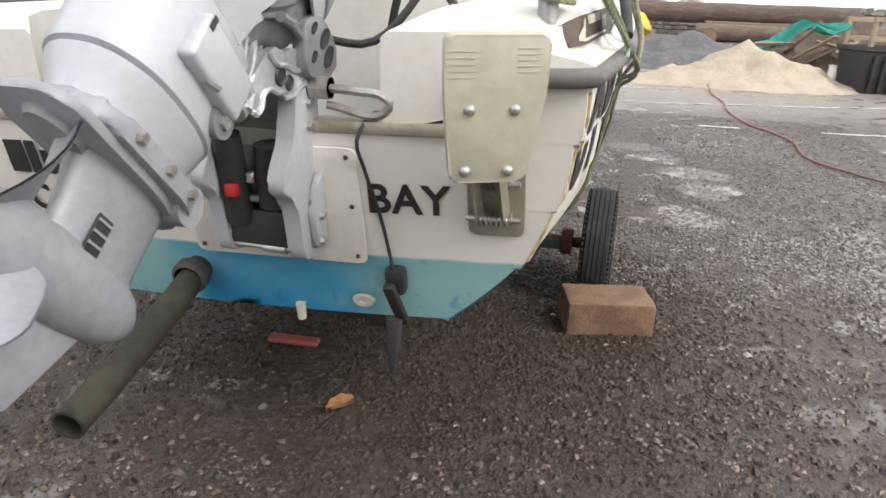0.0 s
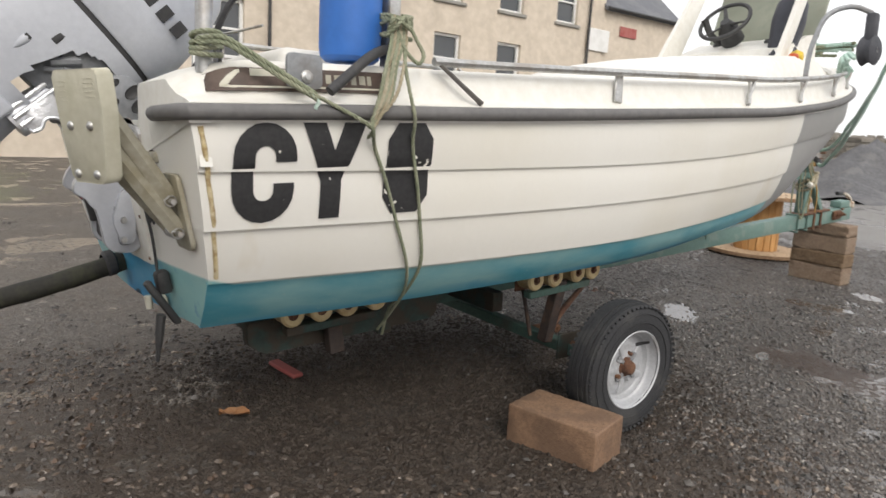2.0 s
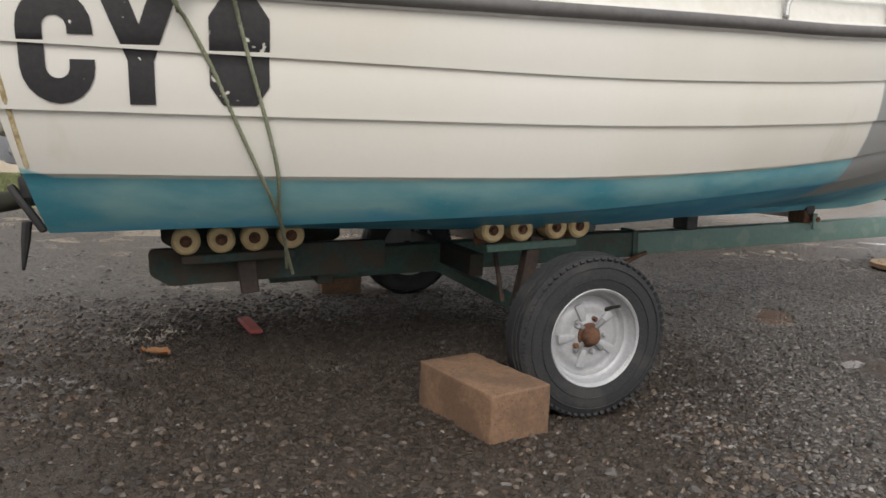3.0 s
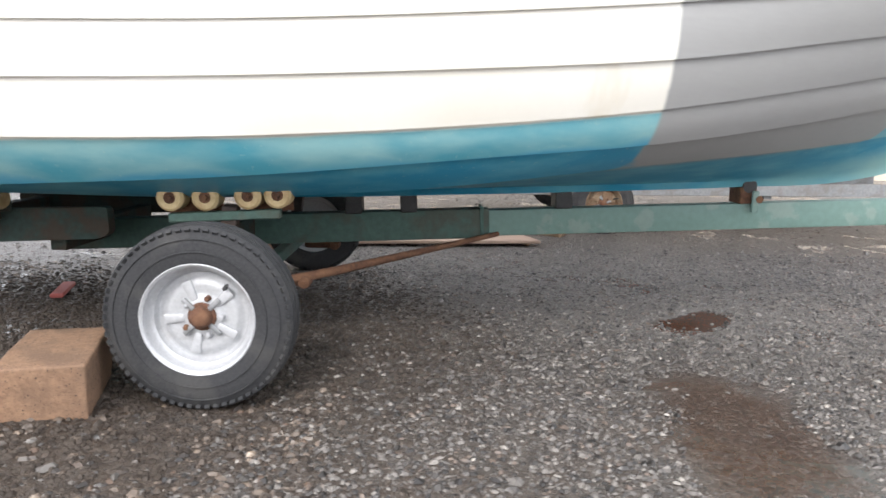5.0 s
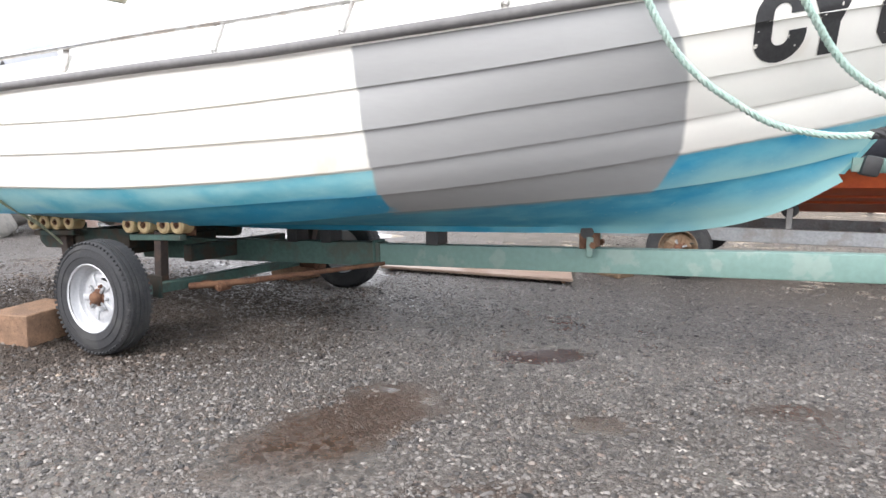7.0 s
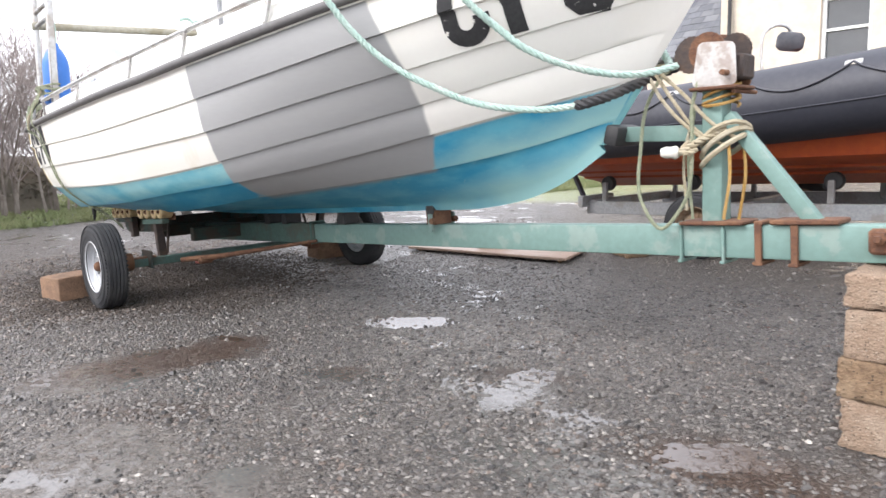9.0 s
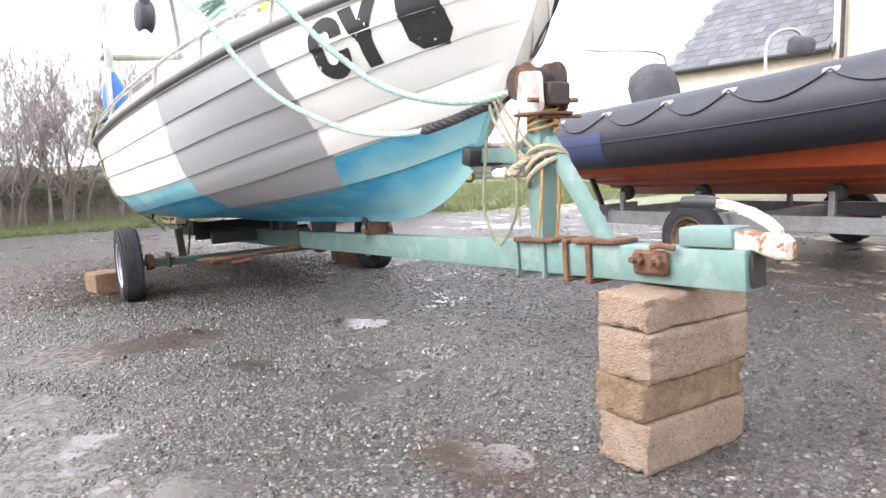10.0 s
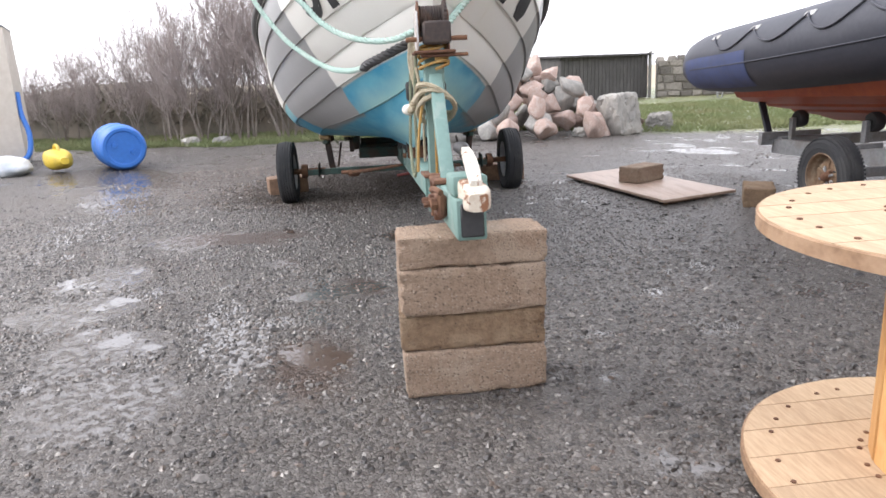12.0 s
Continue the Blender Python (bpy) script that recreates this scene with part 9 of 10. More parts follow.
def jug():
    j = thing("yellow_container", "yellow plastic container tipped over beside the barrel", "container", pose(-3.30, -3.30, 0.155, 0, 0, 35) @ Matrix.Diagonal((1.35, 1.2, 1.0, 1)))
    bm = bmesh.new()
    rows = [[Vector((x, w * math.copysign(abs(math.cos(t)) ** 0.7, math.cos(t)), 0.02 + h * math.copysign(abs(math.sin(t)) ** 0.7, math.sin(t)))) for t in np.linspace(0, 2 * math.pi, 21)[:-1]] for x, w, h in ((-0.17, 0.09, 0.08), (-0.16, 0.12, 0.12), (-0.05, 0.13, 0.135), (0.08, 0.12, 0.12), (0.16, 0.07, 0.07), (0.20, 0.04, 0.04), (0.25, 0.04, 0.04))]
    loft(bm, rows, closed=True, ends=True)
    part("container_body", bm, YELLOW, j)
    bm = bmesh.new()
    tube(bm, spline([(-0.12, 0, 0.13), (-0.08, 0, 0.19), (0.03, 0, 0.19), (0.08, 0, 0.12)], 12), 0.018, 8)
    part("handle", bm, YELLOW, j)


jug()


def tank():
    t = thing("cream_tank", "tall weathered cream panel tank with a blue hose", "tank", pose(-4.75, -4.93, 0, 0, 0, 20))
    bm = bmesh.new()
    rows = [[Vector((sx * w, sy * 0.55, z)) for sx, sy in ((-1, -1), (1, -1), (1, 1), (-1, 1))] for z, w in ((0.12, 0.62), (0.16, 0.64), (1.90, 0.50), (1.95, 0.48))]
    loft(bm, rows, closed=True, ends=True)
    part("tank_body", bm, CREAMPAINT, t)
    bm = bmesh.new()
    box(bm, (0, 0, 0.06), (1.2, 1.0, 0.12), None, 0.02)
    part("tank_base", bm, CONCRETE, t)
    bm = bmesh.new()
    box(bm, (0, 0, 1.96), (1.0, 1.12, 0.03), None, 0.01)
    part("tank_lid", bm, GALV, t, "grey rusty lid")
    h = thing("blue_hose", "blue plastic hose hanging down beside the cream tank", "hose", pose(0, 0, 0))
    bm = bmesh.new()
    tube(bm, spline([(-4.55, -4.25, 1.05), (-4.45, -4.20, 0.75), (-4.40, -4.12, 0.45), (-4.30, -4.15, 0.16), (-4.1, -4.4, 0.05), (-3.7, -4.8, 0.03)], 30), 0.035, 10)
    part("hose_run", bm, BLUE, h)


CREAMPAINT = mat("weathered_cream_paint", (0.58, 0.53, 0.46), (0.52, 0.47, 0.40), (0.42, 0.34, 0.26), 0.7, grain=12, patch=2, bump=0.1, amount3=0.3, sharp=0.3)
tank()


def wheelbarrow():
    w = thing("wheelbarrow", "cream metal wheelbarrow standing on the grass by a stone wall", "wheelbarrow", pose(-12.9, 11.05, ground_height(-12.9, 11.05), 0, 0, 60))
    bm = bmesh.new()
    rows = [[Vector((x * k + dx, y * k2, z)) for x, y in rounded([(-0.42, -0.30), (0.42, -0.26), (0.42, 0.26), (-0.42, 0.30)], 0.08)] for k, k2, dx, z in ((0.62, 0.62, 0.03, 0.34), (0.72, 0.74, 0.02, 0.38), (1.0, 1.0, 0.0, 0.66), (1.03, 1.04, 0.0, 0.67), (0.97, 0.97, 0.0, 0.665), (0.66, 0.68, 0.02, 0.40))]
    loft(bm, rows, closed=True, ends=True)
    part("tray", bm, CREAMPAINT, w, "cream pressed tray")
    bm = bmesh.new()
    lathe(bm, [(0.10, -0.035), (0.17, -0.04), (0.19, -0.02), (0.19, 0.02), (0.17, 0.04), (0.10, 0.035)], 24, pose(0.52, 0, 0.19, 90, 0, 0), closed=True)
    part("wheel", bm, TYRE, w, "small black wheel")
    bm = bmesh.new()
    lathe(bm, [(0.0, -0.03), (0.105, -0.025), (0.105, 0.025), (0.0, 0.03)], 16, pose(0.52, 0, 0.19, 90, 0, 0))
    part("wheel_disc", bm, YELLOW, w)
    for s in (-1, 1):
        bm = bmesh.new()
        tube(bm, spline([(0.52, s * 0.07, 0.19), (0.25, s * 0.16, 0.31), (-0.3, s * 0.25, 0.36), (-0.85, s * 0.29, 0.56)], 14), 0.018, 8)
        part("handle_tube", bm, GALV, w)
        bm = bmesh.new()
        tube(bm, [(-0.22, s * 0.24, 0.35), (-0.30, s * 0.25, 0.02), (-0.40, s * 0.25, 0.02), (-0.46, s * 0.27, 0.42)], 0.016, 8)
        part("leg", bm, GALV, w)


wheelbarrow()


# ---- shed and dry-stone walls ----
def shed():
    s = thing("dark_shed", "low dark boarded shed with a pale corner post", "shed", pose(-16.83, 7.88, 0, 0, 0, 22))
    bm = bmesh.new()
    box(bm, (0, 0, 0.70), (2.2, 3.6, 1.40), None, 0.01)
    part("shed_wall", bm, SHEDDARK, s)
    for k in range(24):
        bm = bmesh.new()
        box(bm, (1.108, -1.725 + 0.15 * k, 0.70), (0.016, 0.14, 1.38), None, 0.003)
        part("board", bm, SHEDDARK, s)
    bm = bmesh.new()
    box(bm, (0, 0, 1.43), (2.5, 3.8, 0.06), pose(0, 0, 0, 0, 2, 0), 0.01)
    part("shed_roof", bm, SHEDDARK, s)
    bm = bmesh.new()
    box(bm, (1.15, 1.86, 0.74), (0.09, 0.09, 1.48), None, 0.01)
    part("corner_post", bm, CONCRETE, s, "pale corner post")


SHEDDARK = mat("tarred_boards", (0.085, 0.08, 0.078), (0.06, 0.058, 0.056), (0.12, 0.115, 0.11), 0.8, grain=10, patch=2, bump=0.2, stretch=(1, 6, 1))
shed()


def stone_wall(name, a, b, height, thick, label, size=0.28, cap=False, seed=1):
    """A rubble wall: a mortar core faced with separate uneven stones."""
    r_ = random.Random(seed)
    a, b = Vector(a), Vector(b)
    d = b - a
    length, ang = d.length, math.degrees(math.atan2(d.y, d.x))
    z0 = min(ground_height(a.x, a.y), ground_height(b.x, b.y))
    w = thing(name, label, "wall", pose(a.x, a.y, z0, 0, 0, ang), kind="structure")
    bm = bmesh.new()
    box(bm, (length / 2, 0, height / 2 - 0.1), (length, thick * 0.8, height + 0.1), None, 0.02)
    part("wall_core", bm, CONCRETE if cap else STONEWALL, w)
    vs, fs = [], []
    z = 0.0
    while z < height - 0.05:
        h = r_.uniform(0.6, 1.0) * size
        x = -r_.random() * size
        while x < length:
            l_ = r_.uniform(0.8, 1.9) * size
            for side in (-1, 1):
                y = side * thick * 0.5
                k = len(vs)
                zz = min(z + h, height + 0.04)
                g = 0.012
                o = r_.uniform(-0.02, 0.035)
                x0, x1, z1, z2 = max(0, x + g), min(length, x + l_ - g), z + g, zz - g
                if x1 - x0 < 0.04:
                    continue
                j = lambda: r_.uniform(-0.02, 0.02)
                vs += [(x0, y * 0.75, z1), (x1, y * 0.75, z1), (x1, y * 0.75, z2), (x0, y * 0.75, z2), (x0 + 0.02 + j(), y + side * o, z1 + 0.02 + j()), (x1 - 0.02 + j(), y + side * o, z1 + 0.02 + j()), (x1 - 0.02 + j(), y + side * o, z2 - 0.02 + j()), (x0 + 0.02 + j(), y + side * o, z2 - 0.02 + j())]
                fs += [(k + 4, k + 5, k + 6, k + 7), (k, k + 1, k + 5, k + 4), (k + 1, k + 2, k + 6, k + 5), (k + 2, k + 3, k + 7, k + 6), (k + 3, k, k + 4, k + 7)]
            x += l_
        z += h
    for i in range(int(length / 0.3)):
        k, c, s = len(vs), Vector((0.15 + 0.3 * i + r_.uniform(-0.05, 0.05), r_.uniform(-0.05, 0.05), height + 0.05)), r_.uniform(0.07, 0.15)
        for q in ((-1, -1, -1), (1, -1, -1), (1, 1, -1), (-1, 1, -1), (-0.7, -0.6, 0.8), (0.6, -0.7, 0.9), (0.7, 0.6, 0.7), (-0.6, 0.7, 0.9)):
            vs.append(c + Vector((q[0] * 0.15, q[1] * thick * 0.42, q[2] * s * r_.uniform(0.7, 1.2))))
        fs += [(k + 4, k + 5, k + 6, k + 7), (k, k + 1, k + 5, k + 4), (k + 1, k + 2, k + 6, k + 5), (k + 2, k + 3, k + 7, k + 6), (k + 3, k, k + 4, k + 7)]
    me = bpy.data.meshes.new("facing_stones")
    me.from_pydata(vs, [], fs)
    me.materials.append(STONES)
    ob = new("facing_stones", me)
    ob["kind"] = "stuff"
    ob.parent = w


def island_mat(name, dark, light, rough=0.9, bump_scale=14):
    """Stone whose tone differs from piece to piece."""
    m = mat(name, light, dark, tuple(0.6 * a + 0.4 * b for a, b in zip(dark, light)), rough, grain=18, patch=3, bump=0.5)
    n, l = m.node_tree.nodes, m.node_tree.links
    geo, hsv, mr = n.new("ShaderNodeNewGeometry"), n.new("ShaderNodeHueSaturation"), n.new("ShaderNodeMapRange")
    mr.inputs["To Min"].default_value, mr.inputs["To Max"].default_value = 0.55, 1.5
    l.new(geo.outputs["Random Per Island"], mr.inputs["Value"])
    l.new(mr.outputs[0], hsv.inputs["Value"])
    p = n["Principled BSDF"]
    l.new(p.inputs["Base Color"].links[0].from_socket, hsv.inputs["Color"])
    l.new(hsv.outputs["Color"], p.inputs["Base Color"])
    return m


STONES = island_mat("rubble_stone", (0.16, 0.145, 0.125), (0.27, 0.25, 0.22))
stone_wall("wall_1", (-16.3, 10.2, 0), (-14.5, 17.0, 0), 1.15, 0.5, "grey dry-stone wall at the edge of the grass", seed=4)
stone_wall("wall_2", (-22.0, 0.8, 0), (-17.8, 6.6, 0), 0.9, 0.5, "grey dry-stone wall at the edge of the grass", seed=6)

# ---- houses behind the inflatable boat ----
HARLING = mat("tan_rubble_harling", (0.66, 0.58, 0.48), (0.57, 0.495, 0.40), (0.44, 0.38, 0.31), 0.95, grain=5, patch=1.6, bump=0.5, bump_scale=9, amount3=0.35, sharp=0.25)
PAINTWHITE = mat("white_window_paint", (0.80, 0.80, 0.78), (0.75, 0.75, 0.73), (0.65, 0.65, 0.62), 0.5, grain=20, patch=2, bump=0.03)
GLASS = mat("dark_window_glass", (0.05, 0.055, 0.06), (0.045, 0.05, 0.055), (0.07, 0.075, 0.08), 0.05, rough2=0.08, grain=2, patch=0.5, bump=0.0, spec=0.8)


def window(house, x, z, w, h, y, panes=2):
    bm = bmesh.new()
    for s in (-1, 1):
        box(bm, (x + s * (w / 2 - 0.04), y, z), (0.08, 0.10, h), None, 0.01)
        box(bm, (x, y, z + s * (h / 2 - 0.04)), (w - 0.16, 0.10, 0.08), None, 0.01)
    box(bm, (x, y, z), (w - 0.16, 0.09, 0.06), None, 0.008)
    if panes == 4:
        box(bm, (x, y, z), (0.05, 0.085, h - 0.16), None, 0.008)
    fr = part("window", bm, PAINTWHITE, house, "white sash window")
    for s in (-1, 1):
        bm = bmesh.new()
        box(bm, (x, y + 0.03, z + s * h * 0.235), (w - 0.15, 0.012, h * 0.46))
        part("pane", bm, GLASS, fr)
    bm = bmesh.new()
    box(bm, (x, y - 0.10, z - h / 2 - 0.05), (w + 0.2, 0.24, 0.10), None, 0.02)
    part("window_sill", bm, CONCRETE, fr)


def wall_with_holes(bm, x0, x1, z0, z1, y, thick, holes):
    """A wall in x, z cut into boxes round its openings."""
    xs = sorted({x0, x1, *(v for h in holes for v in (h[0] - h[2] / 2, h[0] + h[2] / 2))})
    zs = sorted({z0, z1, *(v for h in holes for v in (h[1] - h[3] / 2, h[1] + h[3] / 2))})
    solid = set()
    for a, b in zip(xs, xs[1:]):
        for c, d in zip(zs, zs[1:]):
            cx, cz = (a + b) / 2, (c + d) / 2
            if not any(abs(cx - h[0]) < h[2] / 2 and abs(cz - h[1]) < h[3] / 2 for h in holes):
                solid.add((xs.index(a), zs.index(c)))
    vs = {}

    def vert(i, k, s):
        if (i, k, s) not in vs:
            vs[i, k, s] = bm.verts.new((xs[i], y + s * thick, zs[k]))
        return vs[i, k, s]

    for i, k in solid:
        for s in (0, 1):
            bm.faces.new([vert(*q, s) for q in ((i, k), (i + 1, k), (i + 1, k + 1), (i, k + 1))])
        for di, dk, p, q in ((-1, 0, (i, k), (i, k + 1)), (1, 0, (i + 1, k), (i + 1, k + 1)), (0, -1, (i, k), (i + 1, k)), (0, 1, (i, k + 1), (i + 1, k + 1))):
            if (i + di, k + dk) not in solid:
                bm.faces.new([vert(*p, 0), vert(*q, 0), vert(*q, 1), vert(*p, 1)])


def house(label, x0, x1, y, eave, depth, pitch, holes, slates=False, name="house"):
    hs = thing(name, label, "house", pose(0, 0, 0))
    bm = bmesh.new()
    wall_with_holes(bm, x0, x1, -0.1, eave, y, 0.4, holes)
    part("front_wall", bm, HARLING, hs, "tan harled rubble wall")
    ridge = eave + math.tan(radians(pitch)) * depth / 2
    for x in (x0 + 0.2, x1 - 0.2):
        bm = bmesh.new()
        plate(bm, [(y + 0.4, -0.1), (y + depth, -0.1), (y + depth, eave), (y + depth / 2, ridge - 0.02), (y + 0.4, eave + 0.3)], 0.4, Matrix.Translation((x - 0.2, 0, 0)) @ Matrix(((0, 0, 1, 0), (1, 0, 0, 0), (0, 1, 0, 0), (0, 0, 0, 1))))
        part("gable_wall", bm, HARLING, hs)
    bm = bmesh.new()
    box(bm, ((x0 + x1) / 2, y + depth + 0.2, eave / 2), (x1 - x0, 0.4, eave))
    part("back_wall", bm, HARLING, hs)
    for side in (0, 1):
        ya, yb = (y - 0.18, y + depth / 2) if side == 0 else (y + depth + 0.58, y + depth / 2)
        za = eave - 0.10
        bm = bmesh.new()
        rows = [[Vector((x, ya, za)), Vector((x, yb, ridge)), Vector((x, yb, ridge - 0.12)), Vector((x, ya, za - 0.12))] for x in (x0 - 0.12, x1 + 0.12)]
        loft(bm, rows, closed=True, ends=True)
        rf = part("roof", bm, SLATE, hs, "grey slate roof")
        if side == 0 and slates:
            slope = Vector((0, yb - ya, ridge - za))
            n_rows = int(slope.length / 0.26)
            u = slope.normalized()
            me = bpy.data.meshes.new("slate")
            sb = bmesh.new()
            plate(sb, [(-0.165, 0), (0.165, 0), (0.165, 0.34), (-0.165, 0.34)], 0.010)
            sb.to_mesh(me)
            sb.free()
            me.materials.append(SLATE)
            tilt = math.degrees(math.atan2(u.z, u.y)) - 1.6
            r_ = random.Random(9)
            for i in range(n_rows):
                p = Vector((0, ya, za)) + u * (0.26 * i - 0.04)
                for k in range(int((x1 - x0 + 0.24) / 0.34) + 1):
                    x = x0 - 0.05 + 0.34 * k + (0.17 if i % 2 else 0)
                    if x < x1 + 0.05:
                        ob = new("slate", me)
                        ob.matrix_basis = pose(x, p.y, p.z + 0.018, tilt + r_.uniform(-0.5, 0.5), 0, r_.uniform(-0.8, 0.8))
                        ob.parent = rf
    bm = bmesh.new()
    tube(bm, [(x0 - 0.12, y + depth / 2, ridge + 0.02), (x1 + 0.12, y + depth / 2, ridge + 0.02)], 0.09, 8)
    part("ridge_tiles", bm, CONCRETE, hs)
    bm = bmesh.new()
    tube(bm, [(x0 - 0.1, y - 0.24, eave - 0.14), (x1 + 0.1, y - 0.24, eave - 0.14)], 0.055, 8)
    part("gutter", bm, BLACK, hs, "dark gutter")
    for x, z, w, h in holes:
        window(hs, x, z, w, h, y + 0.14)
    return hs


low = house("low tan harled cottage with a grey slate roof", -7.2, -3.05, 14.6, 2.97, 5.4, 43, [(-5.2, 1.6, 0.8, 1.1)], slates=True)
tall = house("tan harled two-storey house with white sash windows", -3.0, 16.3, 14.55, 6.7, 7.0, 42,
             [(x, z, 0.95, h) for x in (-0.4, 3.35, 6.4, 9.75, 12.1) for z, h in ((3.05, 1.35), (5.3, 1.35))] + [(14.5, 5.3, 0.95, 1.35)])
end = house("lower slate-roofed end of the terrace", 16.35, 20.4, 14.6, 5.50, 6.4, 42, [])
bm = bmesh.new()
for x in (-3.0, 4.15, 15.2):
    bm = bmesh.new()
    tube(bm, [(x + 0.25, 14.44, 6.55), (x + 0.25, 14.44, 0.0)], 0.045, 8)
    wpart("downpipe", bm, BLACK, tall, "dark downpipe")
for x in (-2.6, 15.8):
    bm = bmesh.new()
    box(bm, (x, 18.05, 10.3), (0.7, 0.9, 1.9), None, 0.02)
    box(bm, (x, 18.05, 11.2), (0.8, 1.0, 0.12), None, 0.02)
    wpart("chimney", bm, HARLING, tall)


def wall_board(name, label, x, z, w, h, material, y):
    bm = bmesh.new()
    box(bm, (0, 0, 0), (w, 0.03, h), None, 0.012)
    tagged(part(name, bm, material, m=pose(x, y, z)), label, "sign board")


wall_board("sign_board", "plain white board fixed to the house wall", 16.0, 4.28, 1.1, 0.72, PAINTWHITE, 14.50)
REDPAINT = mat("faded_red_paint", (0.36, 0.085, 0.075), (0.31, 0.075, 0.065), (0.42, 0.16, 0.14), 0.6, grain=20, patch=3, bump=0.03)
wall_board("sign_board", "plain faded red board fixed to the house wall", 17.6, 4.72, 0.9, 0.34, REDPAINT, 14.56)


# ---- yard beyond the bow ----
def painted_line(pts, w, label):
    bm = bmesh.new()
    pts = [Vector(p) for p in pts]
    rows = []
    for i, p in enumerate(pts):
        d = (pts[min(i + 1, len(pts) - 1)] - pts[max(i - 1, 0)]).normalized()
        s = Vector((-d.y, d.x)) * w / 2
        rows.append([Vector((q.x, q.y, ground_height(q.x, q.y) + 0.006)) for q in (p + s, p - s)])
    loft(bm, rows)
    tagged(part("painted_line", bm, LINEPAINT, recalc=False), label, "road marking", kind="structure")


def dashes(a, b, n):
    a, b = Vector(a), Vector(b)
    for k in range(n):
        p, q = a.lerp(b, (k + 0.06) / n), a.lerp(b, (k + 0.96) / n)
        painted_line([p.lerp(q, j / 8) for j in range(9)], 0.07, "worn white painted line on the tarmac")


dashes((5.62, -0.83), (5.68, -1.36), 1)
dashes((5.76, -2.2), (5.92, -3.05), 1)
dashes((7.45, 0.6), (7.85, -0.9), 2)
dashes((7.86, -0.94), (8.22, -2.0), 1)
dashes((8.23, -2.03), (9.2, -4.4), 2)
dashes((9.75, 0.4), (10.06, -1.06), 2)
dashes((6.0, -3.5), (6.3, -5.0), 1)
painted_line([(16.0 + 5.25 * math.cos(a), -0.8 + 4.9 * math.sin(a)) for a in np.linspace(0, 2 * math.pi, 90)], 0.10, "white painted ring on the tarmac")


def heap(name, label, category, cx, cy, rx, ry, h, material, seed, power=1.0, lumps=0.12, turn=0.0):
    n = 46
    bm = bmesh.new()
    ct, st = math.cos(radians(turn)), math.sin(radians(turn))
    rows = []
    for i in range(n + 1):
        row = []
        for j in range(n + 1):
            u, v = 2 * i / n - 1, 2 * j / n - 1
            x, y = cx + rx * u * ct - ry * v * st, cy + rx * u * st + ry * v * ct
            r = math.hypot(u, v) * (1 + 0.25 * noise.noise((u * 1.6, v * 1.6, seed)))
            k = max(0.0, 1 - r) ** power
            z = h * k + (lumps * h * noise.noise((x * 2.2, y * 2.2, seed)) + 0.4 * lumps * h * noise.noise((x * 7, y * 7, seed))) * min(1, k * 4)
            row.append(Vector((x, y, ground_height(x, y) - 0.02 + max(0.0, z) + (0.02 if k > 0 else -0.03))))
        rows.append(row)
    loft(bm, rows)
    tagged(part(name, bm, material, angle=70), label, category, kind="stuff")


heap("sand_heap", "heap of pale builder's sand spilling onto the tarmac", "heap", 11.8, -2.15, 1.35, 2.5, 0.82, SAND, 3.0, 1.45, 0.2, turn=8)
heap("gravel_heap", "heap of dark crushed gravel on the tarmac", "heap", 17.2, 5.9, 3.4, 2.2, 1.5, STONECHIP, 6.0, 1.2)
heap("gravel_heap", "flat heap of grey chippings behind the sand", "heap", 16.5, -1.4, 2.2, 2.6, 0.95, STONECHIP, 9.0, 1.2)


HOSERED = mat("faded_muddy_red_hose", (0.33, 0.10, 0.085), (0.26, 0.08, 0.07), (0.20, 0.15, 0.12), 0.6, grain=30, patch=2.2, bump=0.1, amount3=0.5)


def hose_on_ground():
    h = thing("red_hose", "thin red hose lying across the yard", "hose", pose(0, 0, 0))
    bm = bmesh.new()
    pts = spline([(11.3, -1.45, 0.16), (10.6, -1.42, 0.06), (9.4, -1.38, 0.015), (8.15, -1.43, 0.015), (7.2, -1.38, 0.015), (6.21, -1.46, 0.015), (4.91, -1.77, 0.015), (3.83, -1.75, 0.015), (3.2, -2.12, 0.015), (2.5, -2.9, 0.02), (2.0, -4.2, 0.02)], 70)
    tube(bm, [Vector((p.x, p.y, p.z + ground_height(p.x, p.y))) for p in pts], 0.010, 6)
    part("hose_run", bm, HOSERED, h)


hose_on_ground()


def pillar(x, y):
    z = ground_height(x, y)
    p = thing("gate_pillar", "cream rendered gate pillar with a stone cap", "pillar", pose(x, y, z, 0, 0, 6), "gate pillars")
    bm = bmesh.new()
    box(bm, (0, 0, 0.75), (0.78, 0.78, 1.56), None, 0.03, 2)
    part("shaft", bm, CREAMPAINT, p)
    bm = bmesh.new()
    box(bm, (0, 0, 1.60), (0.92, 0.92, 0.16), None, 0.03, 2)
    box(bm, (0, 0, 1.73), (0.80, 0.80, 0.16), None, 0.06, 2)
    part("cap", bm, STONEWALL, p, "weathered dark stone cap")


pillar(28.0, 4.95)
pillar(28.4, 0.75)
stone_wall("wall_3", (28.0, 5.4, 0), (26.4, 13.5, 0), 1.22, 0.5, "grey rubble wall beside the gate", 0.3, seed=8)
stone_wall("wall_4", (30.5, 0.3, 0), (31.5, -24.0, 0), 1.25, 0.5, "grey rubble wall behind the timber", 0.3, seed=9)


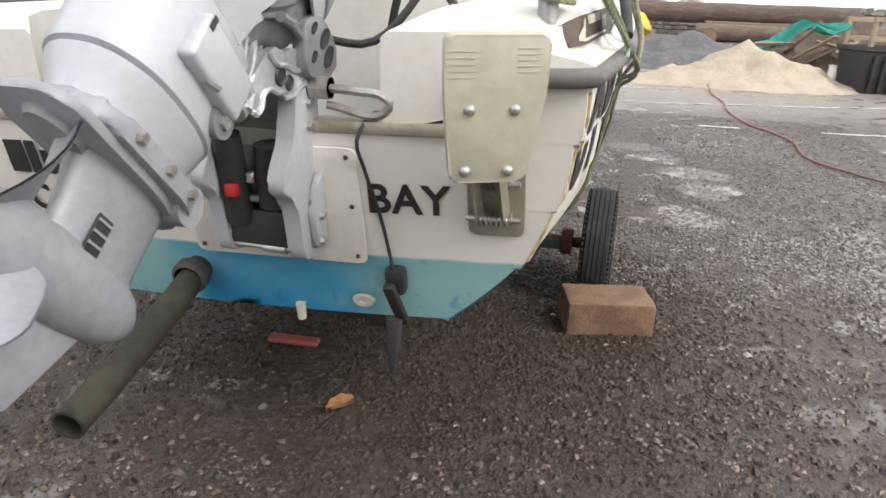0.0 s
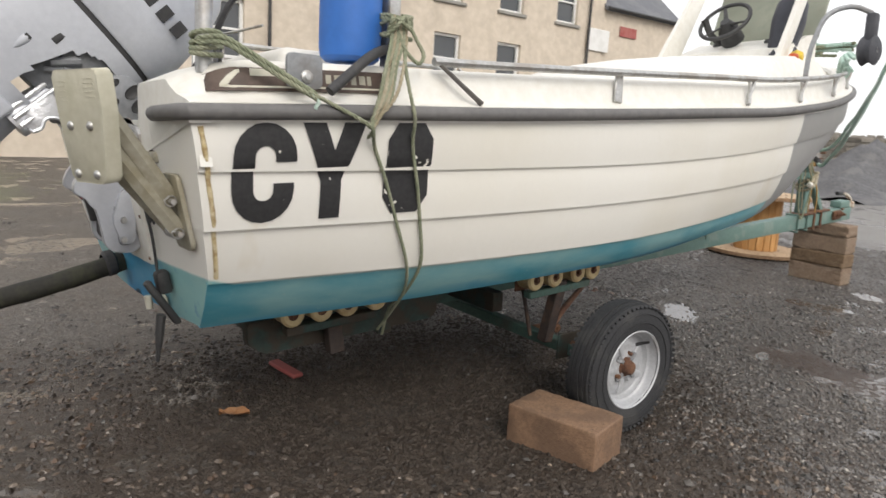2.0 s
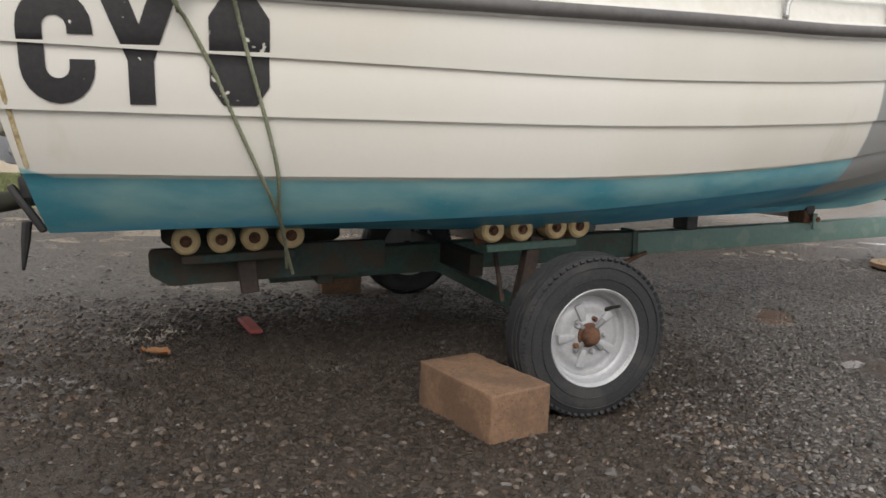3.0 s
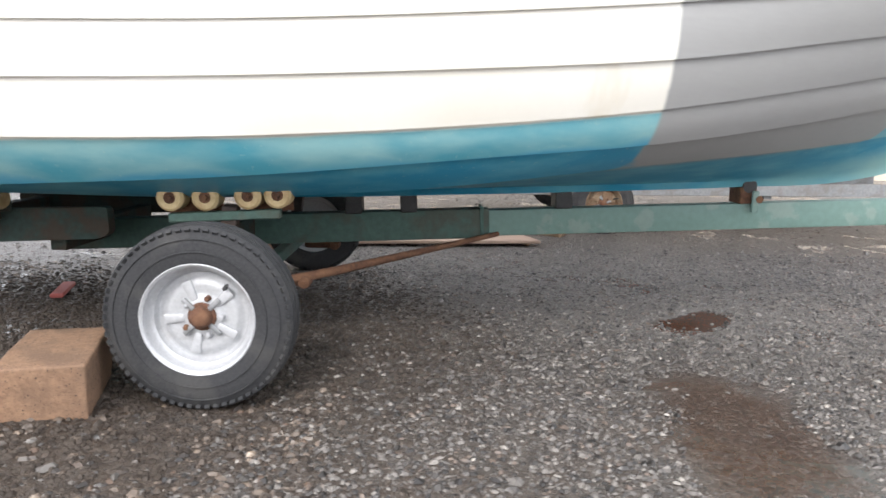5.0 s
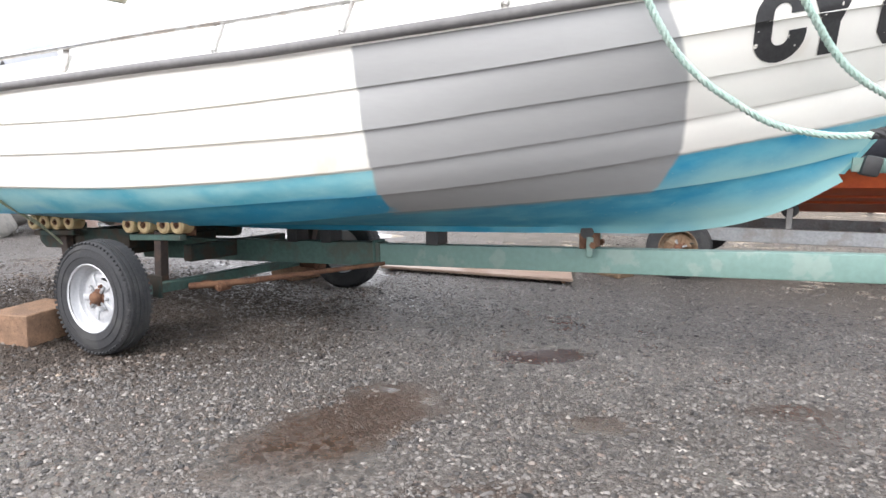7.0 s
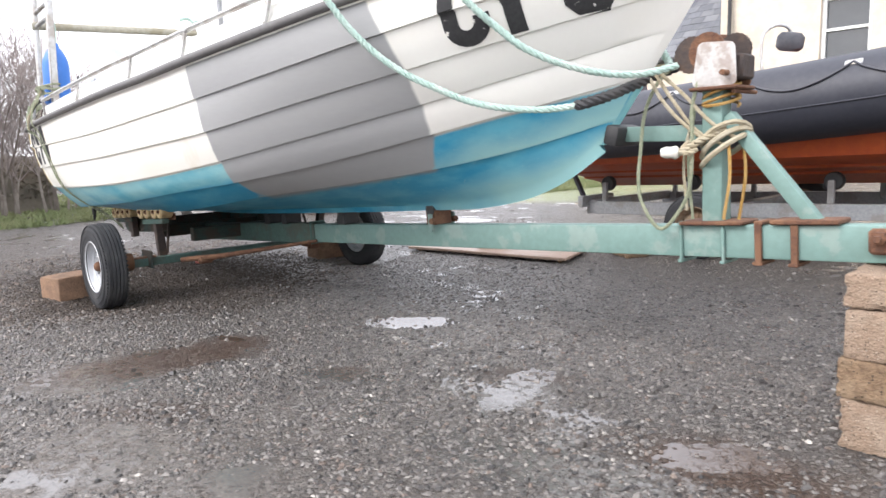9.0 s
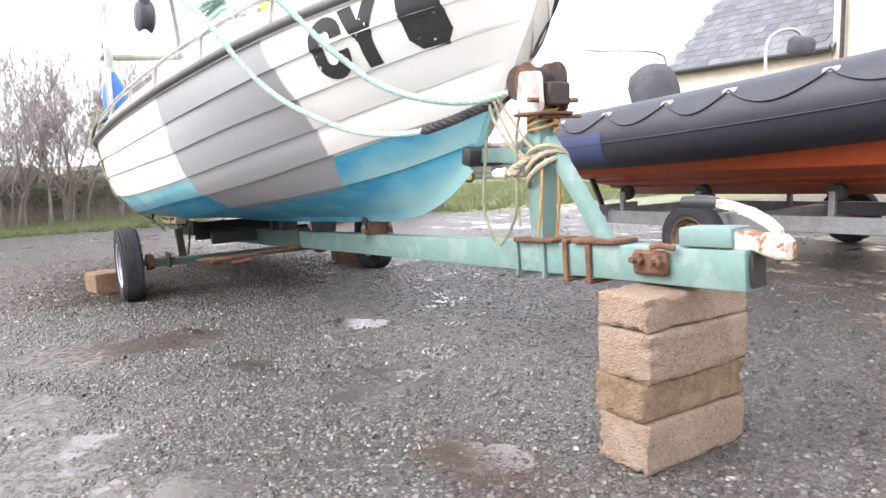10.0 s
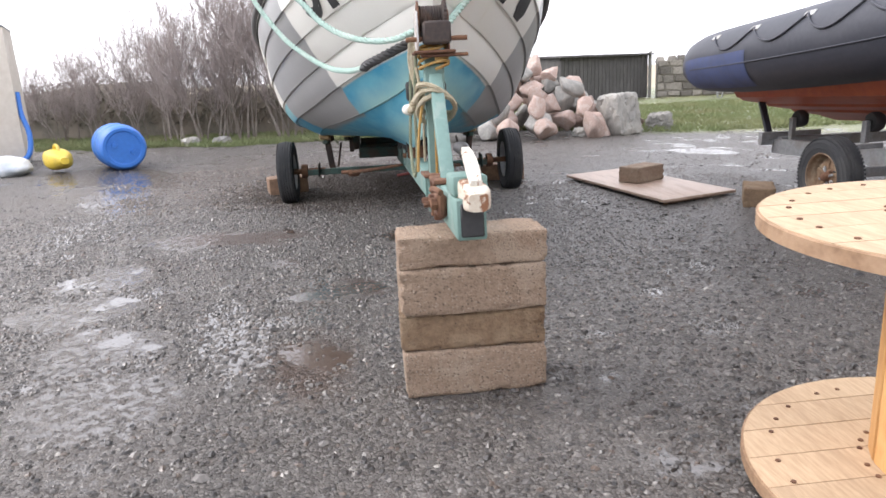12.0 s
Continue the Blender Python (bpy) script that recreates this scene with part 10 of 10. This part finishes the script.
def gate():
    g = thing("field_gate", "weathered tubular field gate with a diagonal brace", "gate", pose(28.3, 2.6, ground_height(28.3, 2.6), 0, 0, 93))
    for z in (0.30, 0.62, 0.95, 1.28, 1.55):
        bm = bmesh.new()
        tube(bm, [(-1.45, 0, z), (1.35, 0, z)], 0.03, 8)
        part("gate_rail", bm, GALV, g)
    for x in (-1.45, 1.35):
        bm = bmesh.new()
        tube(bm, [(x, 0, 0.05), (x, 0, 1.58)], 0.035, 8)
        part("gate_stile", bm, GALV, g)
    bm = bmesh.new()
    tube(bm, [(-1.4, -0.04, 1.5), (0.4, -0.04, 0.3)], 0.035, 8)
    part("gate_brace", bm, GALV, g)


gate()
TANBOARD = mat("tan_weathered_boards", (0.40, 0.33, 0.245), (0.33, 0.27, 0.20), (0.26, 0.205, 0.15), 0.8, grain=9, patch=1.5, bump=0.2, amount3=0.35)
bm = bmesh.new()
box(bm, (0, 0, 0.75), (0.3, 9.0, 1.5), None, 0.03)
tagged(part("garden_wall", bm, TANBOARD, m=pose(36.0, 5.4, 0.42, 0, 0, 4)), "low tan rendered garden wall behind the gate", "wall", kind="structure")
bm = bmesh.new()
box(bm, (0, 0, 0.42), (0.06, 0.75, 0.86), None, 0.01)
tagged(part("white_slab", bm, PAINTWHITE, m=pose(27.1, 7.0, ground_height(27.1, 7), 0, -12, 10)), "pale stone slab leaning against the rubble wall", "slab")

DARKWOOD = mat("dark_wet_timber", (0.14, 0.105, 0.085), (0.10, 0.075, 0.06), (0.20, 0.16, 0.13), 0.85, grain=14, patch=2, bump=0.4, stretch=(1, 5, 5), vary=0.2)
CUTWOOD = mat("sawn_log_end", (0.24, 0.17, 0.11), (0.19, 0.135, 0.085), (0.15, 0.105, 0.07), 0.8, grain=20, patch=3, bump=0.2)


def log(x, y, z, r, length, turn, seed):
    t = thing("timber_log", "dark wet timber log lying in the yard", "log", pose(x, y, z + ground_height(x, y), 0, 0, turn), "timber logs in the yard")
    bm = bmesh.new()
    n = 9
    tube(bm, [(length * (k / n - 0.5), 0.02 * noise.noise((k, seed, 0)), 0.02 * noise.noise((seed, k, 0))) for k in range(n + 1)], [r * (1 + 0.08 * noise.noise((k * 0.7, seed, 3))) for k in range(n + 1)], 14)
    part("bark", bm, DARKWOOD, t)
    for s in (-1, 1):
        bm = bmesh.new()
        tube(bm, [(s * length / 2, 0, 0), (s * (length / 2 + 0.006), 0, 0)], r * 0.86, 14)
        part("cut_end", bm, CUTWOOD, t)


for k, (x, y, z, r, l_, a) in enumerate(((21.0, 1.75, 0.33, 0.33, 0.7, 100), (21.6, 1.05, 0.36, 0.36, 0.8, 85), (22.5, 0.25, 0.36, 0.36, 0.9, 95), (23.5, 1.4, 0.42, 0.40, 0.8, 20), (24.2, 2.4, 0.3, 0.30, 1.2, 70), (25.4, 2.6, 0.34, 0.34, 1.1, 95),
                                         (27.0, -4.0, 0.95, 0.40, 8.0, 92), (25.4, -5.4, 0.32, 0.32, 6.5, 88), (26.4, -6.0, 0.36, 0.34, 7.0, 95), (23.8, -7.5, 0.34, 0.34, 5.5, 80), (25.0, -10.5, 0.4, 0.40, 6.0, 98), (24.0, -2.4, 0.3, 0.30, 1.0, 10))):
    log(x, y, z, r, l_, a, k)


def yellow_bin():
    b = thing("yellow_bin", "yellow plastic grit bin lying tilted among the logs", "bin", pose(24.9, 0.15, 0.35 + ground_height(24.9, 0.15), 18, -24, 20))
    bm = bmesh.new()
    rows = [[Vector((sx * w, sy * w * 0.8, z)) for sx, sy in ((-1, -1), (1, -1), (1, 1), (-1, 1))] for z, w in ((-0.30, 0.42), (0.30, 0.55), (0.34, 0.58), (0.38, 0.58), (0.62, 0.30))]
    loft(bm, rows, closed=True, ends=True)
    bmesh.ops.bevel(bm, geom=bm.edges[:], offset=0.03, segments=2, affect="EDGES")
    part("bin_body", bm, YELLOW, b)


yellow_bin()


def fish_bin():
    b = thing("dark_tub", "dark grey plastic fish tub beside the sand heap", "tub", pose(12.0, -4.55, ground_height(12, -4.55), 0, 0, 10))
    bm = bmesh.new()
    rows = [[Vector((sx * w, sy * w, z)) for sx, sy in ((-1, -1), (1, -1), (1, 1), (-1, 1))] for z, w in ((0.0, 0.48), (0.74, 0.55), (0.76, 0.59), (0.84, 0.59), (0.84, 0.52), (0.12, 0.45))]
    loft(bm, rows, closed=True, ends=True)
    part("tub_body", bm, BLACK, b)
    for k in range(5):
        bm = bmesh.new()
        box(bm, (-0.50 - 0.006 * k, -0.36 + 0.18 * k, 0.40), (0.05, 0.06, 0.66), pose(0, 0, 0, 0, -5, 0), 0.012)
        part("tub_rib", bm, BLACK, b)


fish_bin()


BOARDPALE = mat("pale_broken_timber", (0.50, 0.42, 0.32), (0.40, 0.33, 0.25), (0.22, 0.17, 0.13), 0.85, grain=12, patch=4, bump=0.3, amount3=0.4)


def junk():
    r_ = random.Random(17)
    heap("rubbish_heap", "heap of dark yard rubbish behind the sand", "heap", 14.6, -4.6, 1.7, 2.8, 1.35, DARKWOOD, 12.0, 0.9, 0.35)
    nets = thing("fishing_net", "teal fishing net thrown over the rubbish heap", "net", pose(0, 0, 0))
    bm = bmesh.new()
    rows = []
    for i in range(15):
        u = i / 14
        c = Vector((13.35 + 0.25 * math.sin(5 * u), -2.30 - 1.75 * u, 0.42 + 0.72 * math.sin(1.75 * u) + 0.09 * math.sin(13 * u)))
        rows.append([c + Vector((0.24 * math.cos(a) * (0.6 + 0.6 * noise.noise((i * 0.6, a, 1))), 0.15 * math.cos(a), 0.15 * math.sin(a) * (0.5 + 0.9 * noise.noise((i * 0.5, a, 4))))) for a in np.linspace(0, 2 * math.pi, 13)[:-1]])
    loft(bm, rows, closed=True, ends=True)
    part("netting", bm, NET, nets, angle=80)
    for k in range(12):
        y = -2.9 - 0.24 * k
        p = thing("loose_board", "pale broken timber board leaning on the rubbish heap", "board", pose(13.1 + 0.6 * r_.random(), y, 0.42 + 0.40 * r_.random(), r_.uniform(-40, 40), r_.uniform(-12, 34), r_.uniform(20, 150)), "loose boards")
        bm = bmesh.new()
        box(bm, (0, 0, 0), (r_.uniform(0.7, 1.3), r_.uniform(0.08, 0.16), 0.03), None, 0.004)
        part("plank", bm, (TANBOARD, DARKWOOD, BOARDPALE)[k % 3], p)
    # open timber crate over the tub
    cr = thing("timber_crate", "open pale timber crate frame on the rubbish heap", "crate", pose(12.9, -4.9, 0.45, 0, 0, 12))
    for x in (-0.5, 0.5):
        for y in (-0.6, 0.6):
            bm = bmesh.new()
            box(bm, (x, y, 0.45), (0.08, 0.08, 0.9), None, 0.005)
            part("crate_post", bm, TANBOARD, cr)
    for z in (0.1, 0.5, 0.86):
        for x in (-0.54, 0.54):
            bm = bmesh.new()
            box(bm, (x, 0, z), (0.022, 1.3, 0.09), None, 0.004)
            part("crate_slat", bm, TANBOARD, cr)
    bm = bmesh.new()
    lathe(bm, [(0.0, 0.0), (0.11, 0.0), (0.14, 0.26), (0.15, 0.26), (0.15, 0.28), (0.13, 0.28), (0.10, 0.02), (0.0, 0.02)], 18)
    tagged(part("white_bucket", bm, PAINTWHITE, m=pose(12.6, -3.95, 0.12, 12, 8, 0)), "small white plastic bucket in the rubbish", "bucket")


junk()


def conifer():
    t = thing("conifer_tree", "dark green wind-blown conifer behind the gate", "tree", pose(33.0, 2.6, 0.45))
    r_ = random.Random(4)
    bm = bmesh.new()
    tube(bm, spline([(0, 0, -0.1), (0.1, 0.1, 1.2), (0.0, 0.3, 2.6), (0.2, 0.4, 4.6)], 14), [0.20 - 0.012 * k for k in range(14)], 9)
    vs, fs = [], []
    for k in range(85):
        z = r_.uniform(0.5, 4.7)
        a = r_.uniform(0, 6.283)
        l_ = (1.9 - 0.30 * z) * r_.uniform(0.6, 1.15) + 0.35
        p0 = Vector((0.05, 0.25, z))
        tip = p0 + Vector((math.cos(a) * l_, math.sin(a) * l_, 0.25 * l_ * r_.uniform(-0.2, 1.2)))
        tube(bm, [p0, p0.lerp(tip, 0.5) + Vector((0, 0, 0.05)), tip], [0.035, 0.022, 0.008], 5)
        for _ in range(210):
            q = p0.lerp(tip, r_.uniform(0.25, 1.05)) + Vector((r_.gauss(0, 0.13), r_.gauss(0, 0.13), r_.gauss(0, 0.07)))
            d = (tip - p0).normalized() + Vector((r_.gauss(0, 0.5), r_.gauss(0, 0.5), r_.gauss(0.2, 0.4)))
            d = d.normalized() * r_.uniform(0.07, 0.17)
            s = d.cross(Vector((r_.gauss(0, 1), r_.gauss(0, 1), r_.gauss(0, 1)))).normalized() * 0.030
            i = len(vs)
            vs += [q - s, q + s, q + d + s * 0.3, q + d - s * 0.3]
            fs.append((i, i + 1, i + 2, i + 3))
    part("trunk", bm, BARK, t)
    me = bpy.data.meshes.new("crown")
    me.from_pydata(vs, [], fs)
    me.materials.append(NEEDLE)
    ob = new("crown", me)
    ob.parent = t


NEEDLE = mat("conifer_needles", (0.075, 0.115, 0.045), (0.05, 0.085, 0.035), (0.12, 0.15, 0.06), 0.8, grain=4, patch=0.8, bump=0.0, amount3=0.4)
conifer()
for k, (x, y, s) in enumerate(((32.0, -0.6, 1.0), (32.5, -2.2, 1.1), (33.0, 0.9, 0.9))):
    shrub(x, y, s, k, 40 * k)
pl = thing("lamp_post", "thin grey street lamp post beyond the wall", "lamp post", pose(36.3, 8.2, 0.4))
bm = bmesh.new()
tube(bm, [(0, 0, 0), (0, 0, 1.2), (0, 0, 1.22), (0, 0, 7.6)], [0.10, 0.10, 0.065, 0.045], 10)
part("post", bm, GALV, pl)
bm = bmesh.new()
tube(bm, spline([(0, 0, 7.5), (-0.1, 0, 7.9), (-0.6, 0, 8.05)], 8), 0.035, 8)
box(bm, (-0.85, 0, 8.05), (0.5, 0.2, 0.12), None, 0.03)
part("lamp_head", bm, GALV, pl)


# ---- small things on the ground ----
bm = bmesh.new()
box(bm, (0, 0, 0), (0.055, 0.19, 0.020), None, 0.006)
tagged(part("red_offcut", bm, REDPAINT, m=pose(-0.95, 1.09, 0.018 + ground_height(-0.95, 1.09), 4, 0, 12)), "broken piece of red plastic on the gravel", "offcut")
LEAF = mat("dead_orange_leaf", (0.36, 0.17, 0.07), (0.28, 0.12, 0.05), (0.42, 0.26, 0.14), 0.8, grain=60, patch=14, bump=0.3)
bm = bmesh.new()
rows = []
for i in range(9):
    u = i / 8
    w = 0.035 * math.sin(math.pi * min(0.97, u + 0.04)) ** 0.7
    rows.append([Vector(((u - 0.5) * 0.11, w * s + 0.004 * noise.noise((i, s * 3, 0)), 0.012 + 0.016 * noise.noise((i * 0.8, s * 2.0, 1.0)) + 0.012 * abs(s))) for s in (-1, -0.5, 0, 0.5, 1)])
loft(bm, rows)
tagged(part("dead_leaf", bm, LEAF, m=pose(-1.3, 0.75, ground_height(-1.3, 0.75) + 0.006, 0, 0, 150)), "crumpled dead orange leaf on the gravel", "leaf")


def pebbles(name, label, count, where, s0, s1, material, seed):
    """Loose stones half sunk in the ground, joined as one mass."""
    r_ = random.Random(seed)
    vs, fs = [], []
    for _ in range(count):
        x, y = where(r_)
        s = s0 + (s1 - s0) * r_.random() ** 2.6
        a = r_.uniform(0, 6.283)
        ca, sa = math.cos(a), math.sin(a)
        z = ground_height(x, y) + s * r_.uniform(-0.15, 0.22)
        k = len(vs)
        ex, ey, ez = s * r_.uniform(0.8, 1.5), s * r_.uniform(0.6, 1.0), s * r_.uniform(0.4, 0.75)
        for q in ((-1, -0.6, 0.1), (-0.4, -1, -0.1), (0.7, -0.8, 0.1), (1, 0.3, -0.1), (0.4, 1, 0.1), (-0.7, 0.8, 0.0)):
            u, v = q[0] * ex * r_.uniform(0.75, 1.1), q[1] * ey * r_.uniform(0.75, 1.1)
            vs.append((x + u * ca - v * sa, y + u * sa + v * ca, z + q[2] * ez))
        for q in ((-0.35, -0.45, 0.9), (0.5, -0.2, 1.0), (-0.05, 0.5, 0.85)):
            u, v = q[0] * ex * r_.uniform(0.6, 1.2), q[1] * ey * r_.uniform(0.6, 1.2)
            vs.append((x + u * ca - v * sa, y + u * sa + v * ca, z + q[2] * ez))
        fs += [(k + 6, k + 7, k + 8), (k, k + 1, k + 6), (k + 1, k + 2, k + 7, k + 6), (k + 2, k + 3, k + 7), (k + 3, k + 4, k + 8, k + 7), (k + 4, k + 5, k + 8), (k + 5, k, k + 6, k + 8)]
    me = bpy.data.meshes.new(name)
    me.from_pydata(vs, [], fs)
    me.materials.append(material)
    tagged(new(name, me), label, "gravel", kind="stuff")


def pebble_mat(lift=1.0, warm=(1.0, 1.0, 1.0)):
    m = bpy.data.materials.new("wet_pebble")
    m.use_nodes = True
    n, l = m.node_tree.nodes, m.node_tree.links
    p = n["Principled BSDF"]
    geo, rp = n.new("ShaderNodeNewGeometry"), n.new("ShaderNodeValToRGB")
    cr = rp.color_ramp
    grey = lambda c: tuple(v * lift * w for v, w in zip(c, warm))
    cr.interpolation = "CONSTANT"
    stops = ((0.0, (0.028, 0.025, 0.023)), (0.20, (0.055, 0.049, 0.044)), (0.42, (0.090, 0.081, 0.073)), (0.62, (0.130, 0.118, 0.106)), (0.78, (0.115, 0.088, 0.070)), (0.86, (0.165, 0.150, 0.135)), (0.972, (0.22, 0.202, 0.18)), (0.993, (0.31, 0.288, 0.255)))
    cr.elements[0].position, cr.elements[0].color = 0.0, (*grey(stops[0][1]), 1)
    cr.elements[1].position, cr.elements[1].color = stops[1][0], (*grey(stops[1][1]), 1)
    for pos_, c in stops[2:]:
        cr.elements.new(pos_).color = (*grey(c), 1)
    tx = n.new("ShaderNodeTexNoise")
    tx.inputs["Scale"].default_value = 90
    l.new(geo.outputs["Position"], tx.inputs["Vector"])
    mx = n.new("ShaderNodeMix")
    mx.data_type, mx.blend_type = "RGBA", "MULTIPLY"
    mx.inputs["Factor"].default_value = 0.7
    rr = n.new("ShaderNodeMapRange")
    rr.inputs["From Min"].default_value, rr.inputs["From Max"].default_value, rr.inputs["To Min"].default_value, rr.inputs["To Max"].default_value = 0.3, 0.7, 0.6, 1.2
    l.new(tx.outputs["Fac"], rr.inputs["Value"])
    l.new(geo.outputs["Random Per Island"], rp.inputs["Fac"])
    l.new(rp.outputs["Color"], mx.inputs["A"])
    l.new(rr.outputs[0], mx.inputs["B"])
    l.new(mx.outputs["Result"], p.inputs["Base Color"])
    p.inputs["Roughness"].default_value = 0.32
    return m


PEBBLE = pebble_mat()
PALEPEBBLE = pebble_mat(1.30)
BROWNPEBBLE = pebble_mat(0.80, (1.15, 0.97, 0.82))


PUDDLES = ((1.76, 0.93, 0.11), (1.87, 1.01, 0.11), (2.92, 0.47, 0.12), (2.86, 0.68, 0.12), (3.65, 0.545, 0.17), (1.50, 0.10, 0.20), (1.48, -0.14, 0.22), (1.46, -0.38, 0.20), (2.3, -0.70, 0.25), (2.9, -0.62, 0.25), (3.4, -0.32, 0.26), (3.9, -0.14, 0.26), (1.5, -0.5, 0.24), (2.26, 0.24, 0.10), (-1.43, 4.48, 0.4), (-2.4, -2.3, 0.6), (-1.8, -1.6, 0.35))


def bare(x, y, r_):
    """Few stones show in puddles and in the trodden mud by the stern."""
    for cx, cy, s in PUDDLES:
        if math.hypot(x - cx, y - cy) < s * (1 + 0.5 * noise.noise((x * 4, y * 4, 6.0))) and r_.random() > 0.06:
            return True
    mud = math.hypot((x + 0.45) / 1.35, (y - 0.55) / 1.05)
    return mud < 1 and r_.random() < 0.35 + 0.6 * (1 - mud * mud)


def near_ground(r_):
    """Thickest along the walked strip beside the boat."""
    while True:
        x, y = r_.uniform(-3.0, 6.6), r_.uniform(-2.6, 2.8)
        keep = (1.0 if y < 0.9 or x > 2.6 else 0.45) * (0.08 if x < -0.3 else 0.3 if x < 0.1 else 1.0)
        if not bare(x, y, r_) and r_.random() < keep * (0.45 + 0.9 * max(0.0, 0.5 + 0.8 * noise.noise((x * 1.1, y * 1.1, 8.0)))):
            return x, y


def wide_ground(r_):
    while True:
        x, y = r_.uniform(-6.0, 6.3), r_.uniform(-5.0, 7.0)
        if not bare(x, y, r_) and noise.noise((x * 0.8, y * 0.8, 2.0)) > r_.uniform(-0.6, 0.5):
            return x, y


pebbles("gravel_stones", "wet mixed gravel stones scattered over the yard", 78000, near_ground, 0.0030, 0.013, PEBBLE, 31)
MUDSTONE = mat("muddy_gravel", (0.040, 0.030, 0.023), (0.026, 0.020, 0.016), (0.075, 0.060, 0.048), 0.6, grain=45, patch=24, bump=0.2, amount3=0.4, sharp=0.05, spec=0.3)


def stern_ground(r_):
    while True:
        x, y = r_.uniform(-2.2, 1.0), r_.uniform(-2.0, 2.2)
        if math.hypot((x + 0.45) / 1.3, (y - 0.55) / 1.15) < r_.uniform(0.6, 1.15):
            return x, y


pebbles("gravel_stones", "dark muddy gravel trodden in behind the boat", 30000, stern_ground, 0.003, 0.013, MUDSTONE, 33)


def beside_ground(r_):
    while True:
        x, y = 0.2 + 3.6 * r_.random() ** 1.25, r_.uniform(-1.3, 2.3) if r_.random() < 0.85 else r_.uniform(2.3, 4.0)
        if not bare(x, y, r_):
            return x, y


pebbles("gravel_stones", "pale and grey gravel packed beside the boat", 46000, beside_ground, 0.003, 0.011, PALEPEBBLE, 35)

def aft_ground(r_):
    while True:
        x, y = r_.uniform(-2.5, 0.4), r_.uniform(-1.6, 1.9)
        if math.hypot((x + 0.35) / 0.95, (y - 0.75) / 0.9) > r_.uniform(0.8, 1.3) and noise.noise((x * 2.4, y * 2.4, 5.0)) > r_.uniform(-0.55, 0.35):
            return x, y


pebbles("gravel_stones", "brown and grey gravel trodden in round the stern", 13000, aft_ground, 0.0025, 0.016, BROWNPEBBLE, 36)
pebbles("gravel_stones", "larger loose stones scattered over the yard", 10000, wide_ground, 0.006, 0.021, PEBBLE, 32)
